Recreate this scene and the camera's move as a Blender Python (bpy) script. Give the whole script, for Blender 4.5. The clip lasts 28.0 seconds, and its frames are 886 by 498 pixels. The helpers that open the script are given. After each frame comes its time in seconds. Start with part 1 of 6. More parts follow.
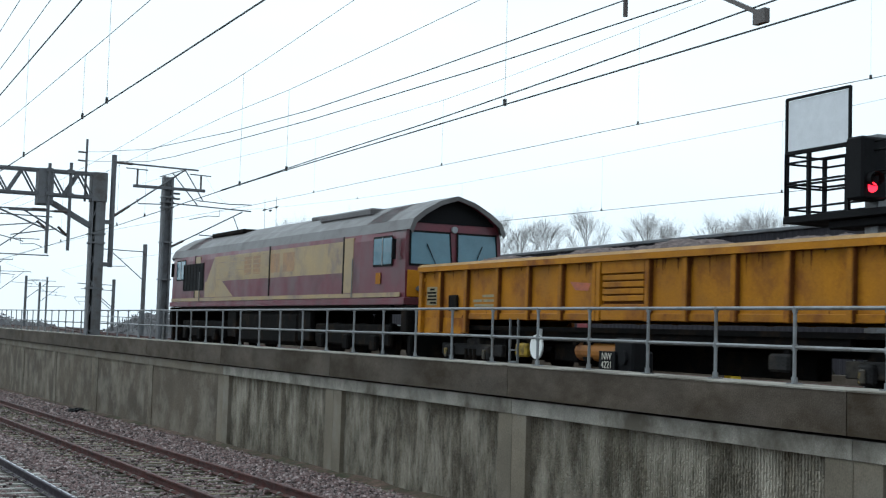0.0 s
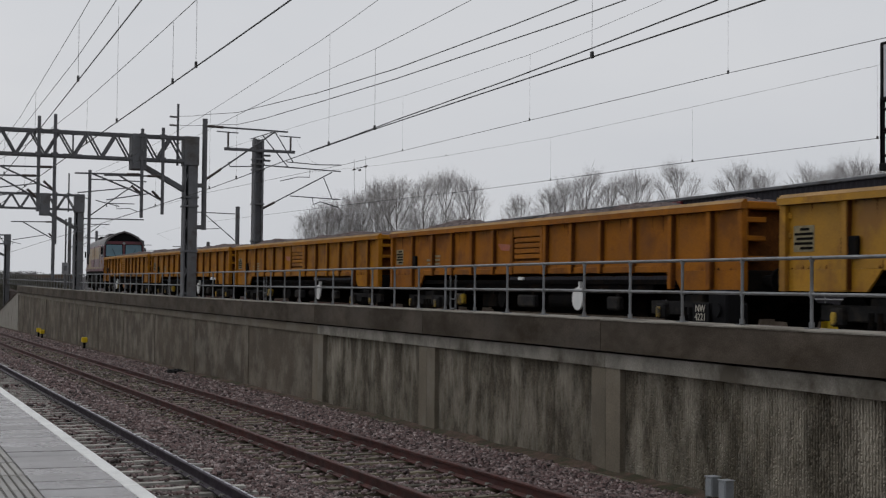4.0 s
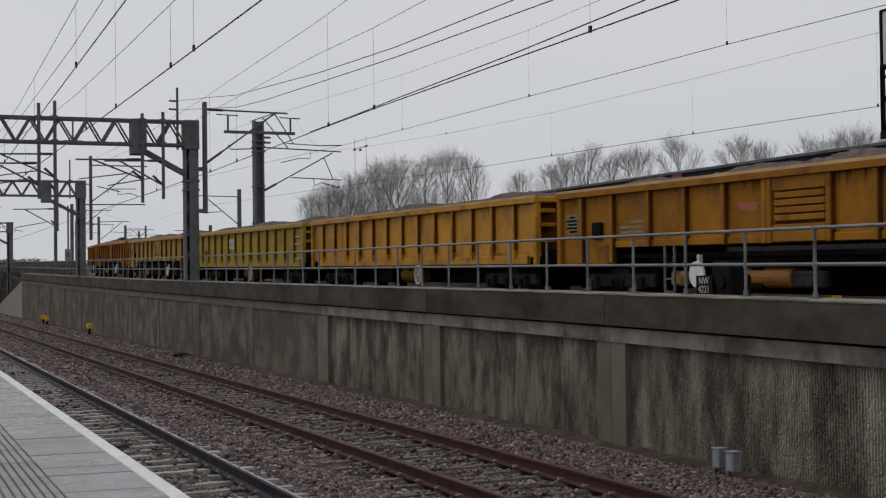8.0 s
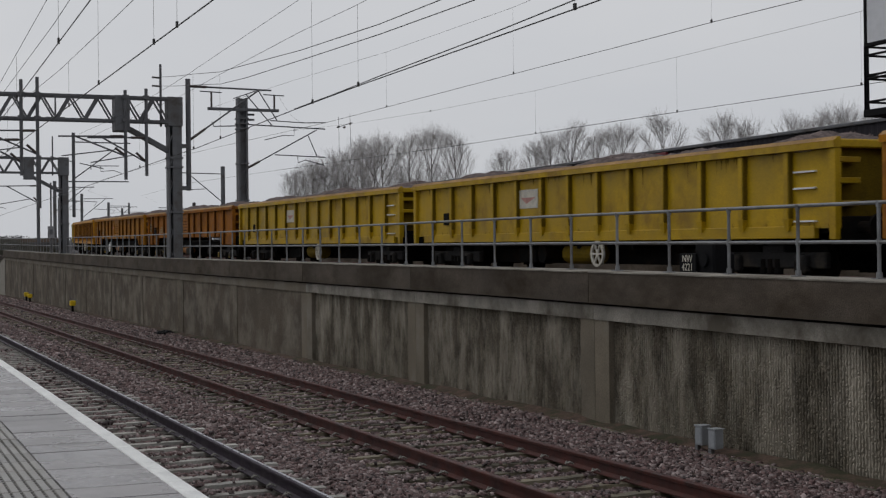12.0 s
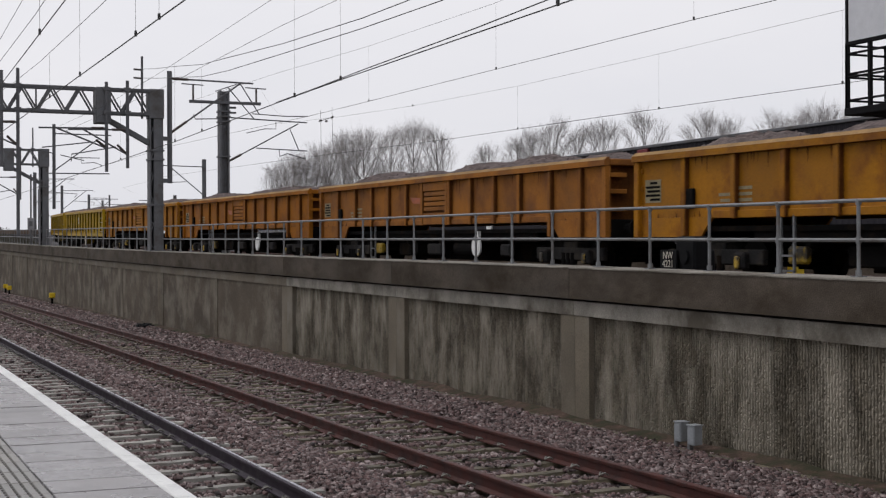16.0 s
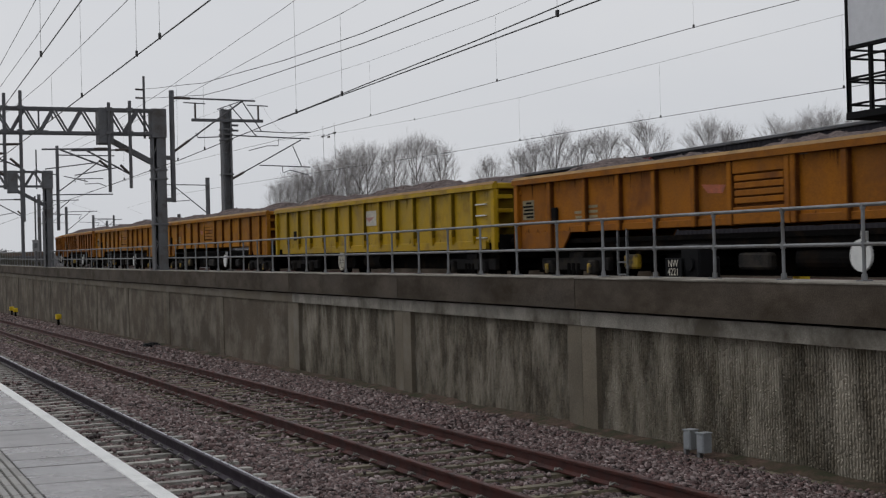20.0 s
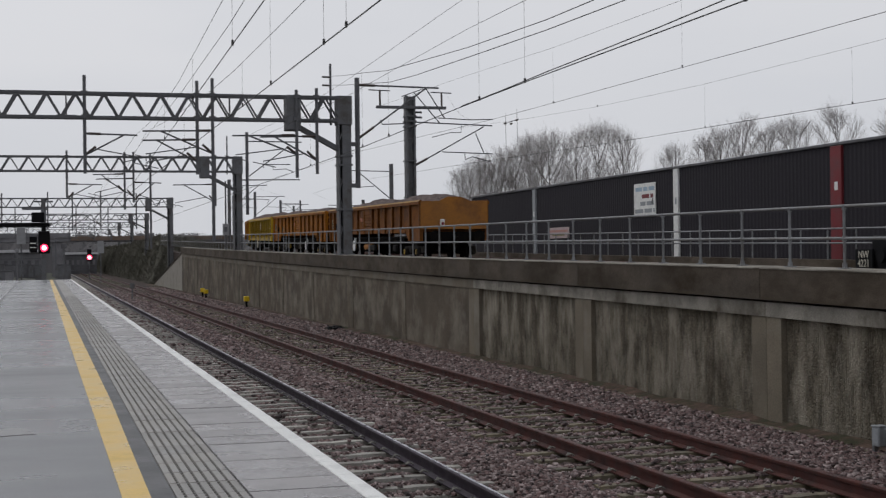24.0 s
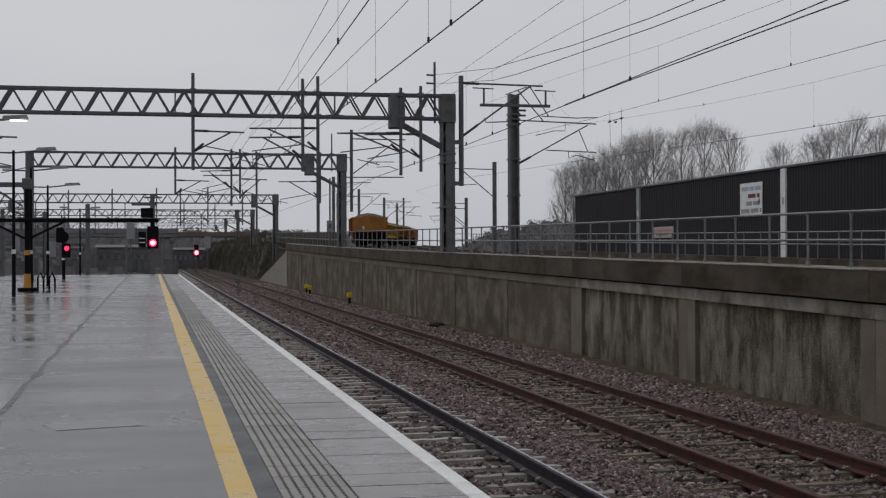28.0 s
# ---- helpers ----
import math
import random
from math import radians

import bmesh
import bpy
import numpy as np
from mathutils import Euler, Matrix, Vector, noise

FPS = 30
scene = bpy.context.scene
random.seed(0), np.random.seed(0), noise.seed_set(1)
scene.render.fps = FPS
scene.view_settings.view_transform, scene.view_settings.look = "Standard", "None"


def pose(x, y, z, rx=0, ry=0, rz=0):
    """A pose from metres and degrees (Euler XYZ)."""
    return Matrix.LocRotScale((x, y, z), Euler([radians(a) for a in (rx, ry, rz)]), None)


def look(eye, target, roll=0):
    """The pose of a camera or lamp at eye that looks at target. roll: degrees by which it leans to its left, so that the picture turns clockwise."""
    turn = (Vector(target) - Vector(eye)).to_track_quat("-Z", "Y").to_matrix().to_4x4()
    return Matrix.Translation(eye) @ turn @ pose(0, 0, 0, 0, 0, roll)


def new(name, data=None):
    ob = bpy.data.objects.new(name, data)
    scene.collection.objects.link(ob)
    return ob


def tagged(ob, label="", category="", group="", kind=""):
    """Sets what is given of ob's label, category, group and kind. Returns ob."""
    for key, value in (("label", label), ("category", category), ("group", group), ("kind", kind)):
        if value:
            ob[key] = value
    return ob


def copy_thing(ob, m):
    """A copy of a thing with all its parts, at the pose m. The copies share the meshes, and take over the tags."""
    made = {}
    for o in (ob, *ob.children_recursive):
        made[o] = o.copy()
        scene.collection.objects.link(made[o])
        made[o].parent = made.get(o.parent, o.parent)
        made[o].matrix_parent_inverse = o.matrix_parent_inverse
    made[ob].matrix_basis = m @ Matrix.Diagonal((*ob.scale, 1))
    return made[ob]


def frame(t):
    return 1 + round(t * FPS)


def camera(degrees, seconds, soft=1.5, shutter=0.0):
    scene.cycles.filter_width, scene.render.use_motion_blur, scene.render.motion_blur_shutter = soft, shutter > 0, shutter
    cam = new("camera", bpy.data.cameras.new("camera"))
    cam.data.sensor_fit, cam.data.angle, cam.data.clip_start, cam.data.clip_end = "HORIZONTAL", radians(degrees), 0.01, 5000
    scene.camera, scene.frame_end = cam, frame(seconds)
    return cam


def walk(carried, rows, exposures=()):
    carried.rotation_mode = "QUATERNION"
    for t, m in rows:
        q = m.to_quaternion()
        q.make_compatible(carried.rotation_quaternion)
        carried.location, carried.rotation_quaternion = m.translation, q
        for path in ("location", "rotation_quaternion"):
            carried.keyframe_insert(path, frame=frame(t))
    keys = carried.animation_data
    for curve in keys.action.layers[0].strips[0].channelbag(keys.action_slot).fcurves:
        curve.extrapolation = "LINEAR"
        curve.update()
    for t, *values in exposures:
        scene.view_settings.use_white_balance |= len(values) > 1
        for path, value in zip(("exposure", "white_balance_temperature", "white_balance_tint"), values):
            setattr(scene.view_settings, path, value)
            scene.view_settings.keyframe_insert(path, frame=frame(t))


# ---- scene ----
EYE = Vector((0.0, 0.0, 1.256))
# seconds, bearing from the track's line, pitch and roll in degrees
VIEW = [
    (0.0, 25.627, 3.976, 1.672),
    (0.5, 24.719, 3.782, 0.202),
    (1.0, 21.505, 4.213, 0.838),
    (1.5, 19.214, 1.958, -0.510),
    (2.0, 19.001, 1.258, -0.610),
    (2.5, 19.558, 1.888, -0.029),
    (3.0, 19.901, 2.029, -0.122),
    (3.5, 20.125, 2.227, -0.049),
    (4.0, 22.000, 2.132, 0.570),
    (4.5, 22.984, 1.986, 0.740),
    (6.5, 21.955, 1.251, 0.210),
    (7.0, 22.287, 0.864, 0.045),
    (7.5, 21.848, 1.090, -0.769),
    (8.0, 21.895, 1.245, -0.720),
    (8.5, 22.411, 1.041, -0.558),
    (9.0, 22.164, 1.195, -0.105),
    (9.5, 22.008, 1.156, -0.186),
    (10.0, 21.365, 0.786, -0.536),
    (10.5, 21.600, 0.955, -0.645),
    (11.0, 22.142, 0.673, -0.576),
    (11.5, 22.494, 0.391, -0.624),
    (12.0, 22.530, 0.331, -0.650),
    (12.5, 22.634, 0.369, -1.127),
    (13.0, 22.816, -0.009, -1.255),
    (13.5, 23.087, -0.065, -1.329),
    (15.5, 22.880, -0.543, -0.468),
    (16.0, 23.292, 0.116, -0.218),
    (16.5, 22.919, 0.593, -0.349),
    (17.0, 22.494, 0.536, -0.227),
    (17.5, 21.684, 0.724, 0.007),
    (18.0, 19.246, 1.135, -0.960),
    (18.5, 20.430, 1.195, -1.550),
    (19.0, 21.686, 1.187, -1.301),
    (19.5, 21.255, 0.991, -2.108),
    (20.0, 23.104, 0.648, -1.452),
    (20.5, 22.978, 0.573, -1.006),
    (22.5, 21.363, 1.487, -1.236),
    (23.0, 21.807, 1.290, -0.871),
    (23.5, 20.388, 0.450, -1.229),
    (24.0, 15.762, 0.261, -0.729),
    (24.5, 11.784, 0.059, -0.443),
    (25.0, 12.220, 0.157, 0.460),
    (25.5, 13.935, 0.519, -0.432),
    (26.0, 13.873, 0.009, -0.285),
    (26.5, 11.617, 0.352, 0.024),
    (27.0, 11.846, -0.002, 0.525),
    (27.5, 12.103, 0.308, 0.116),
    (28.0, 11.605, 0.216, -0.190),
]


def aim(yaw, pitch, roll):
    a, b = radians(yaw), radians(pitch)
    way = Vector((math.sin(a) * math.cos(b), math.cos(a) * math.cos(b), math.sin(b)))
    return look(EYE, EYE + way, roll)


cam = camera(34.823, 28.0, soft=1.25, shutter=0.08)
walk(cam, [(t, aim(*r)) for t, *r in VIEW],
     exposures=[(0, 0.86, 5750, -2), (0.5, 0.68, 6000, 1), (1.0, 0.36, 6430, 8), (1.5, 0.14, 6480, 10), (2.2, 0.08, 6480, 10), (3, 0.05, 6480, 10), (4, 0, 6480, 10), (7, -0.1, 6480, 10), (8, -0.03, 6480, 10), (11, -0.1, 6480, 10), (13.5, -0.1, 6480, 10), (15.5, 0.36, 6550, 13), (17.3, 0.37, 6550, 13), (19, 0.1, 6480, 10), (20, 0.05, 6480, 10), (23, 0.05, 6460, 11), (24, 0.08, 6460, 11), (25, 0.07, 6460, 11), (26, -0.14, 6460, 11), (27, -0.14, 6460, 11), (28, -0.17, 6460, 11)])

# ---- light: an overcast sky with a veiled sun ----
world = bpy.data.worlds.new("overcast")
scene.world = world
world.use_nodes = True
wn, wl = world.node_tree.nodes, world.node_tree.links
sky = wn.new("ShaderNodeTexSky")
sky.sky_type, sky.sun_disc = "NISHITA", False
sky.sun_elevation, sky.sun_rotation = radians(55), radians(320)
sky.air_density, sky.dust_density = 1.0, 4.0
grey_sky = wn.new("ShaderNodeHueSaturation")
grey_sky.inputs["Saturation"].default_value = 0.15
grey_sky.inputs["Value"].default_value = 0.08
wl.new(sky.outputs[0], grey_sky.inputs["Color"])
wco = wn.new("ShaderNodeTexCoord")
wmap = wn.new("ShaderNodeMapping")
wmap.inputs["Scale"].default_value = (1.0, 1.0, 3.0)
wl.new(wco.outputs["Generated"], wmap.inputs[0])
wno = wn.new("ShaderNodeTexNoise")
wno.inputs["Scale"].default_value, wno.inputs["Detail"].default_value = 1.6, 5
wl.new(wmap.outputs[0], wno.inputs["Vector"])
wra = wn.new("ShaderNodeValToRGB")
wra.color_ramp.elements[0].position, wra.color_ramp.elements[1].position = 0.3, 0.7
wra.color_ramp.elements[0].color, wra.color_ramp.elements[1].color = (0.57, 0.598, 0.645, 1), (0.69, 0.7, 0.725, 1)
wl.new(wno.outputs[0], wra.inputs[0])
wmix = wn.new("ShaderNodeMix")
wmix.data_type = "RGBA"
wmix.inputs[0].default_value = 0.85
wl.new(grey_sky.outputs[0], wmix.inputs[6])
wl.new(wra.outputs[0], wmix.inputs[7])
wl.new(wmix.outputs[2], wn["Background"].inputs[0])
sun = new("sun", bpy.data.lights.new("sun", "SUN"))
sun.data.energy, sun.data.angle, sun.data.color = 0.5, radians(25), (1.0, 0.97, 0.93)
sun.matrix_world = look((-25, 30, 56), (0, 0, 0))


# ---- materials ----
def surf(name, base, rough=0.7, metal=0.0, var=0.25, scale=2.0, fine=40.0, bump=0.3, stain=None, stain_scale=0.7,
         stain_at=(0.5, 0.65), stretch=(1, 1, 1), rnd=0.0, rvar=0.12, spec=0.5, glow=0.0):
    m = bpy.data.materials.new(name)
    m.use_nodes = True
    n, l = m.node_tree.nodes, m.node_tree.links
    b = n["Principled BSDF"]
    b.inputs["Metallic"].default_value = metal
    b.inputs["Specular IOR Level"].default_value = spec
    co = n.new("ShaderNodeTexCoord")
    info = n.new("ShaderNodeObjectInfo")
    off = n.new("ShaderNodeMath")
    off.operation = "MULTIPLY"
    off.inputs[1].default_value = 41.0
    l.new(info.outputs["Random"], off.inputs[0])
    add = n.new("ShaderNodeVectorMath")
    add.operation = "ADD"
    l.new(co.outputs["Object"], add.inputs[0])
    l.new(off.outputs[0], add.inputs[1])
    mp = n.new("ShaderNodeMapping")
    mp.inputs["Scale"].default_value = stretch
    l.new(add.outputs[0], mp.inputs[0])

    def noise_of(s, detail=4.0, src=None):
        t = n.new("ShaderNodeTexNoise")
        t.inputs["Scale"].default_value, t.inputs["Detail"].default_value = s, detail
        l.new((src or mp).outputs[0], t.inputs["Vector"])
        return t

    def mix(kind, f, a, c):
        x = n.new("ShaderNodeMix")
        x.data_type, x.blend_type = "RGBA", kind
        for i, v in ((0, f), (6, a), (7, c)):
            if hasattr(v, "links"):
                l.new(v, x.inputs[i])
            else:
                x.inputs[i].default_value = v if i == 0 else (*v, 1)
        return x.outputs[2]

    big = noise_of(scale, 6.0)
    r1 = n.new("ShaderNodeValToRGB")
    r1.color_ramp.elements[0].position, r1.color_ramp.elements[1].position = 0.3, 0.72
    lo, hi = 1 - var, 1 + var
    r1.color_ramp.elements[0].color = (base[0] * lo, base[1] * lo, base[2] * lo, 1)
    r1.color_ramp.elements[1].color = (min(base[0] * hi, 1), min(base[1] * hi, 1), min(base[2] * hi, 1), 1)
    l.new(big.outputs[0], r1.inputs[0])
    col = r1.outputs[0]
    small = noise_of(fine, 3.0, add)
    r2 = n.new("ShaderNodeMapRange")
    r2.inputs[1].default_value, r2.inputs[2].default_value = 0.3, 0.7
    r2.inputs[3].default_value, r2.inputs[4].default_value = 1 - var * 0.7, 1 + var * 0.7
    l.new(small.outputs[0], r2.inputs[0])
    col = mix("MULTIPLY", 1.0, col, r2.outputs[0])
    if stain:
        sn = noise_of(stain_scale, 7.0)
        sn.inputs["Roughness"].default_value = 0.66
        r3 = n.new("ShaderNodeMapRange")
        r3.inputs[1].default_value, r3.inputs[2].default_value = stain_at
        l.new(sn.outputs[0], r3.inputs[0])
        col = mix("MIX", r3.outputs[0], col, stain)
    if rnd:
        r4 = n.new("ShaderNodeMapRange")
        r4.inputs[3].default_value, r4.inputs[4].default_value = 1 - rnd, 1 + rnd
        l.new(info.outputs["Random"], r4.inputs[0])
        col = mix("MULTIPLY", 1.0, col, r4.outputs[0])
    l.new(col, b.inputs["Base Color"])
    rr = n.new("ShaderNodeMapRange")
    rr.inputs[1].default_value, rr.inputs[2].default_value = 0.3, 0.7
    rr.inputs[3].default_value, rr.inputs[4].default_value = max(rough - rvar, 0.02), min(rough + rvar, 1)
    l.new(big.outputs[0], rr.inputs[0])
    l.new(rr.outputs[0], b.inputs["Roughness"])
    if bump:
        bp = n.new("ShaderNodeBump")
        bp.inputs["Strength"].default_value, bp.inputs["Distance"].default_value = bump, 0.01
        l.new(small.outputs[0], bp.inputs["Height"])
        l.new(bp.outputs[0], b.inputs["Normal"])
    if glow:
        b.inputs["Emission Color"].default_value = (*base, 1)
        b.inputs["Emission Strength"].default_value = glow
    return m


M_CONC = surf("weathered_concrete", (0.148, 0.126, 0.095), 0.9, var=0.25, scale=1.8, fine=45, stain=(0.205, 0.185, 0.154), stain_scale=1.6, stain_at=(0.45, 0.68), stretch=(1, 0.5, 0.6), bump=0.5, spec=0.25)
M_PANEL = surf("stained_panel_concrete", (0.122, 0.105, 0.079), 0.95, var=0.42, scale=4.5, fine=30, stain=(0.36, 0.325, 0.266), stain_scale=1.4, stain_at=(0.45, 0.69), stretch=(1, 1.5, 0.55), bump=1.0, rnd=0.05, spec=0.2)
M_PANEL2 = surf("smooth_stained_concrete", (0.1, 0.082, 0.062), 0.95, var=0.32, scale=1.5, fine=24, stain=(0.225, 0.2, 0.163), stain_scale=1.7, stain_at=(0.46, 0.72), stretch=(1, 0.55, 0.55), bump=0.4, spec=0.2)
M_SOIL = surf("damp_brown_soil", (0.09, 0.06, 0.046), 0.95, var=0.5, scale=5, fine=34, bump=1.0, stain=(0.04, 0.04, 0.022), stain_scale=1.6, stain_at=(0.45, 0.6), spec=0.2)
M_COPE = surf("coping_concrete", (0.088, 0.072, 0.057), 0.9, var=0.3, scale=2.0, fine=50, stain=(0.036, 0.026, 0.016), stain_scale=1.5, stain_at=(0.42, 0.66), stretch=(1, 0.4, 0.8), bump=0.5, rnd=0.1, spec=0.2)
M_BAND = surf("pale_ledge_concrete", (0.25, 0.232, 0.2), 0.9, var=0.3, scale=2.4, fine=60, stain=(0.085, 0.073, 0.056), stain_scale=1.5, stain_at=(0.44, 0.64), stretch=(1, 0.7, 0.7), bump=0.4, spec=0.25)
M_GALV = surf("galvanised_steel", (0.2, 0.205, 0.212), 0.5, 0.5, var=0.25, scale=5, fine=90, bump=0.1, stain=(0.12, 0.11, 0.1), stain_scale=2, stain_at=(0.5, 0.7))
M_MAST = surf("dull_mast_steel", (0.135, 0.137, 0.145), 0.75, 0.1, var=0.2, scale=3, fine=60, bump=0.15, stain=(0.09, 0.082, 0.078), stain_scale=1.5, spec=0.3)
M_BOOM = surf("grey_boom_steel", (0.115, 0.115, 0.122), 0.7, 0.15, var=0.2, scale=3, fine=60, bump=0.1, spec=0.3)
M_WIRE = surf("weathered_copper_wire", (0.035, 0.034, 0.034), 0.6, 0.3, var=0.1, bump=0)
M_INSUL = surf("brown_insulator", (0.05, 0.035, 0.03), 0.35, var=0.15, bump=0)
M_RUST = surf("rusty_rail", (0.062, 0.018, 0.014), 0.6, 0.1, var=0.3, scale=4, fine=80, bump=0.3, stain=(0.03, 0.012, 0.011), stain_scale=2.5, spec=0.3)
M_RAIL = surf("dark_rail_web", (0.034, 0.025, 0.036), 0.6, 0.1, var=0.3, scale=4, fine=80, bump=0.2, spec=0.3)
M_SHINE = surf("polished_rail_head", (0.42, 0.415, 0.45), 0.3, 1.0, var=0.2, scale=5, fine=50, bump=0.03)
M_SLEEP = surf("wet_sleeper_concrete", (0.29, 0.277, 0.247), 0.6, var=0.25, scale=4, fine=60, bump=0.4, rnd=0.25, stain=(0.16, 0.14, 0.12), stain_scale=3, stain_at=(0.47, 0.7))
M_SLEEP2 = surf("mossy_sleeper_concrete", (0.13, 0.108, 0.07), 0.7, var=0.4, scale=4, fine=60, bump=0.5, rnd=0.3, stain=(0.055, 0.047, 0.03), stain_scale=3, stain_at=(0.44, 0.62))
M_CLIP = surf("rail_clip_steel", (0.2, 0.195, 0.175), 0.6, 0.1, var=0.35, scale=20, bump=0)
# bed kept far darker than the stones, painting the shade in their gaps
M_BALLAST = surf("ballast_bed", (0.045, 0.031, 0.026), 0.9, var=0.5, scale=9, fine=28, bump=1.0, stain=(0.022, 0.016, 0.014), stain_scale=0.8, stain_at=(0.5, 0.75), spec=0.2)
M_EARTH = surf("dark_earth_and_grass", (0.04, 0.042, 0.028), 0.95, var=0.4, scale=0.6, fine=12, bump=1.0)
M_TARMAC = surf("wet_platform_tarmac", (0.085, 0.086, 0.091), 0.2, var=0.22, scale=0.7, fine=60, bump=0.1, rvar=0.17, stretch=(0.4, 1.3, 1), stain=(0.055, 0.056, 0.06), stain_scale=1.1, stain_at=(0.47, 0.62))
M_DAMP = surf("damp_platform_tarmac", (0.1, 0.103, 0.111), 0.29, var=0.14, scale=0.5, fine=80, bump=0.06, rvar=0.1, stretch=(0.5, 1.1, 1), stain=(0.058, 0.06, 0.065), stain_scale=0.6, stain_at=(0.52, 0.66))
M_SEAM = surf("ragged_tarmac_seam", (0.054, 0.054, 0.057), 0.42, var=0.5, scale=6, fine=60, bump=0.3)
M_COVER = surf("dull_cover_plate", (0.25, 0.248, 0.25), 0.5, var=0.15, scale=3, fine=70, bump=0.2)
M_WING = surf("pale_wing_concrete", (0.3, 0.28, 0.245), 0.9, var=0.25, scale=0.8, fine=40, bump=0.3, stain=(0.19, 0.17, 0.145), stain_scale=0.8, stain_at=(0.45, 0.65), spec=0.25)
M_GROOVE = surf("dark_tactile_groove", (0.05, 0.05, 0.052), 0.55, var=0.3, scale=0.8, fine=70, bump=0.3, spec=0.25)
M_MARGIN = surf("damp_margin_tarmac", (0.068, 0.068, 0.071), 0.5, var=0.35, scale=2.5, fine=60, bump=0.3, spec=0.35, stain=(0.1, 0.1, 0.104), stain_scale=1.6, stain_at=(0.5, 0.7))
M_SLAB = surf("wet_coping_slab", (0.217, 0.203, 0.203), 0.28, var=0.18, scale=1.4, fine=70, bump=0.08, rnd=0.12, rvar=0.15, stain=(0.145, 0.135, 0.135), stain_scale=1.5)
M_TACT = surf("tactile_slab", (0.21, 0.196, 0.178), 0.4, var=0.2, scale=2, fine=60, bump=0.2, rnd=0.15)
M_LINEW = surf("worn_white_paint", (0.7, 0.7, 0.68), 0.4, var=0.12, scale=3, fine=60, bump=0.1, stain=(0.4, 0.4, 0.39), stain_scale=2.5, stain_at=(0.55, 0.75))
M_LINEY = surf("worn_yellow_paint", (0.62, 0.4, 0.07), 0.35, var=0.14, scale=2, fine=70, bump=0.1, stain=(0.4, 0.28, 0.08), stain_scale=2.0, stain_at=(0.55, 0.8))
M_ORBAND = surf("weathered_orange_band", (0.5, 0.23, 0.03), 0.5, var=0.2, scale=4, bump=0.1)
M_BLACK = surf("black_paint", (0.006, 0.006, 0.007), 0.7, var=0.3, bump=0.05, spec=0.12)
# near-black: grime, plus the deep shade under the train put into the colour
M_UNDER = surf("grime_and_shade_black", (0.0065, 0.006, 0.0058), 0.9, var=0.4, scale=3, fine=30, bump=0.3, stain=(0.018, 0.012, 0.008), stain_scale=2, spec=0.07)
M_BOGIE = surf("dusty_bogie_casting", (0.02, 0.019, 0.019), 0.85, var=0.4, scale=3, fine=30, bump=0.3, stain=(0.045, 0.038, 0.03), stain_scale=2, spec=0.15)
# two dark tones for rust and grime, and for shade painted on wagons
M_RUSTSHADE = surf("rust_and_shade_brown", (0.1, 0.036, 0.008), 0.8, var=0.35, scale=3, fine=40, bump=0.2, spec=0.1)
M_DIRTSHADE = surf("dirt_and_shade_yellow", (0.13, 0.085, 0.006), 0.8, var=0.3, scale=3, fine=40, bump=0.2, spec=0.1)
M_DUST = surf("stone_dust_on_paint", (0.3, 0.19, 0.09), 0.9, var=0.25, scale=2, fine=40, bump=0.2, spec=0.1)
M_AXLE = surf("yellow_axlebox_paint", (0.42, 0.27, 0.015), 0.5, var=0.2, scale=8, bump=0.1, stain=(0.03, 0.022, 0.012), stain_scale=2.5, stain_at=(0.44, 0.54))
M_WHITE = surf("white_enamel", (0.72, 0.72, 0.7), 0.5, var=0.1, scale=4, bump=0.05)
M_REDP = surf("faded_red_paint", (0.15, 0.011, 0.016), 0.55, var=0.25, scale=2, bump=0.1)
M_LOGO = surf("red_marking", (0.34, 0.085, 0.035), 0.5, var=0.3, scale=8, bump=0)
M_PINK = surf("faded_pink_marking", (0.42, 0.2, 0.17), 0.5, var=0.3, scale=8, bump=0)
M_PLATE = surf("dirty_white_plate", (0.5, 0.47, 0.4), 0.6, var=0.2, scale=6, bump=0.05)
M_FADE = surf("faded_grey_marking", (0.22, 0.18, 0.1), 0.6, var=0.3, scale=8, bump=0)
M_CLAD = surf("dark_profiled_cladding", (0.029, 0.0265, 0.0315), 0.8, var=0.18, scale=0.5, fine=20, bump=0.1, stretch=(1, 1, 0.3), spec=0.15)
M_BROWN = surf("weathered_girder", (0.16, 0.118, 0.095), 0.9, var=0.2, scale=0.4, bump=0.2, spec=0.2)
# far greys lifted to put distance haze into the colour
M_FARGREY = surf("grey_paled_for_haze", (0.185, 0.18, 0.19), 0.9, var=0.25, scale=0.5, bump=0, spec=0.1)
M_FARDARK = surf("dark_grey_paled_for_haze", (0.12, 0.117, 0.124), 0.9, var=0.35, scale=0.5, bump=0, spec=0.1)
M_PALEBOARD = surf("dull_pale_board", (0.26, 0.26, 0.27), 0.7, var=0.15, scale=3, bump=0)
M_BARK = surf("grey_brown_bark", (0.15, 0.135, 0.125), 0.95, var=0.25, scale=2, fine=20, bump=0.3, spec=0.1)
M_TWIG = surf("bare_twigs", (0.36, 0.337, 0.33), 0.95, var=0.2, scale=0.5, bump=0, spec=0.1)
M_SHRUB = surf("brown_scrub", (0.115, 0.105, 0.088), 0.95, var=0.4, scale=0.7, bump=0, spec=0.1)
M_BRUSH = surf("dark_undergrowth", (0.03, 0.028, 0.022), 0.95, var=0.5, scale=0.7, bump=0, spec=0.1)
# bushes and far scrub, with distance haze put into their colour
M_HEDGE = surf("dark_green_brown_bushes", (0.1, 0.096, 0.077), 0.95, var=0.3, scale=0.5, fine=6, bump=0, spec=0.1, stain=(0.125, 0.114, 0.096), stain_scale=0.35)
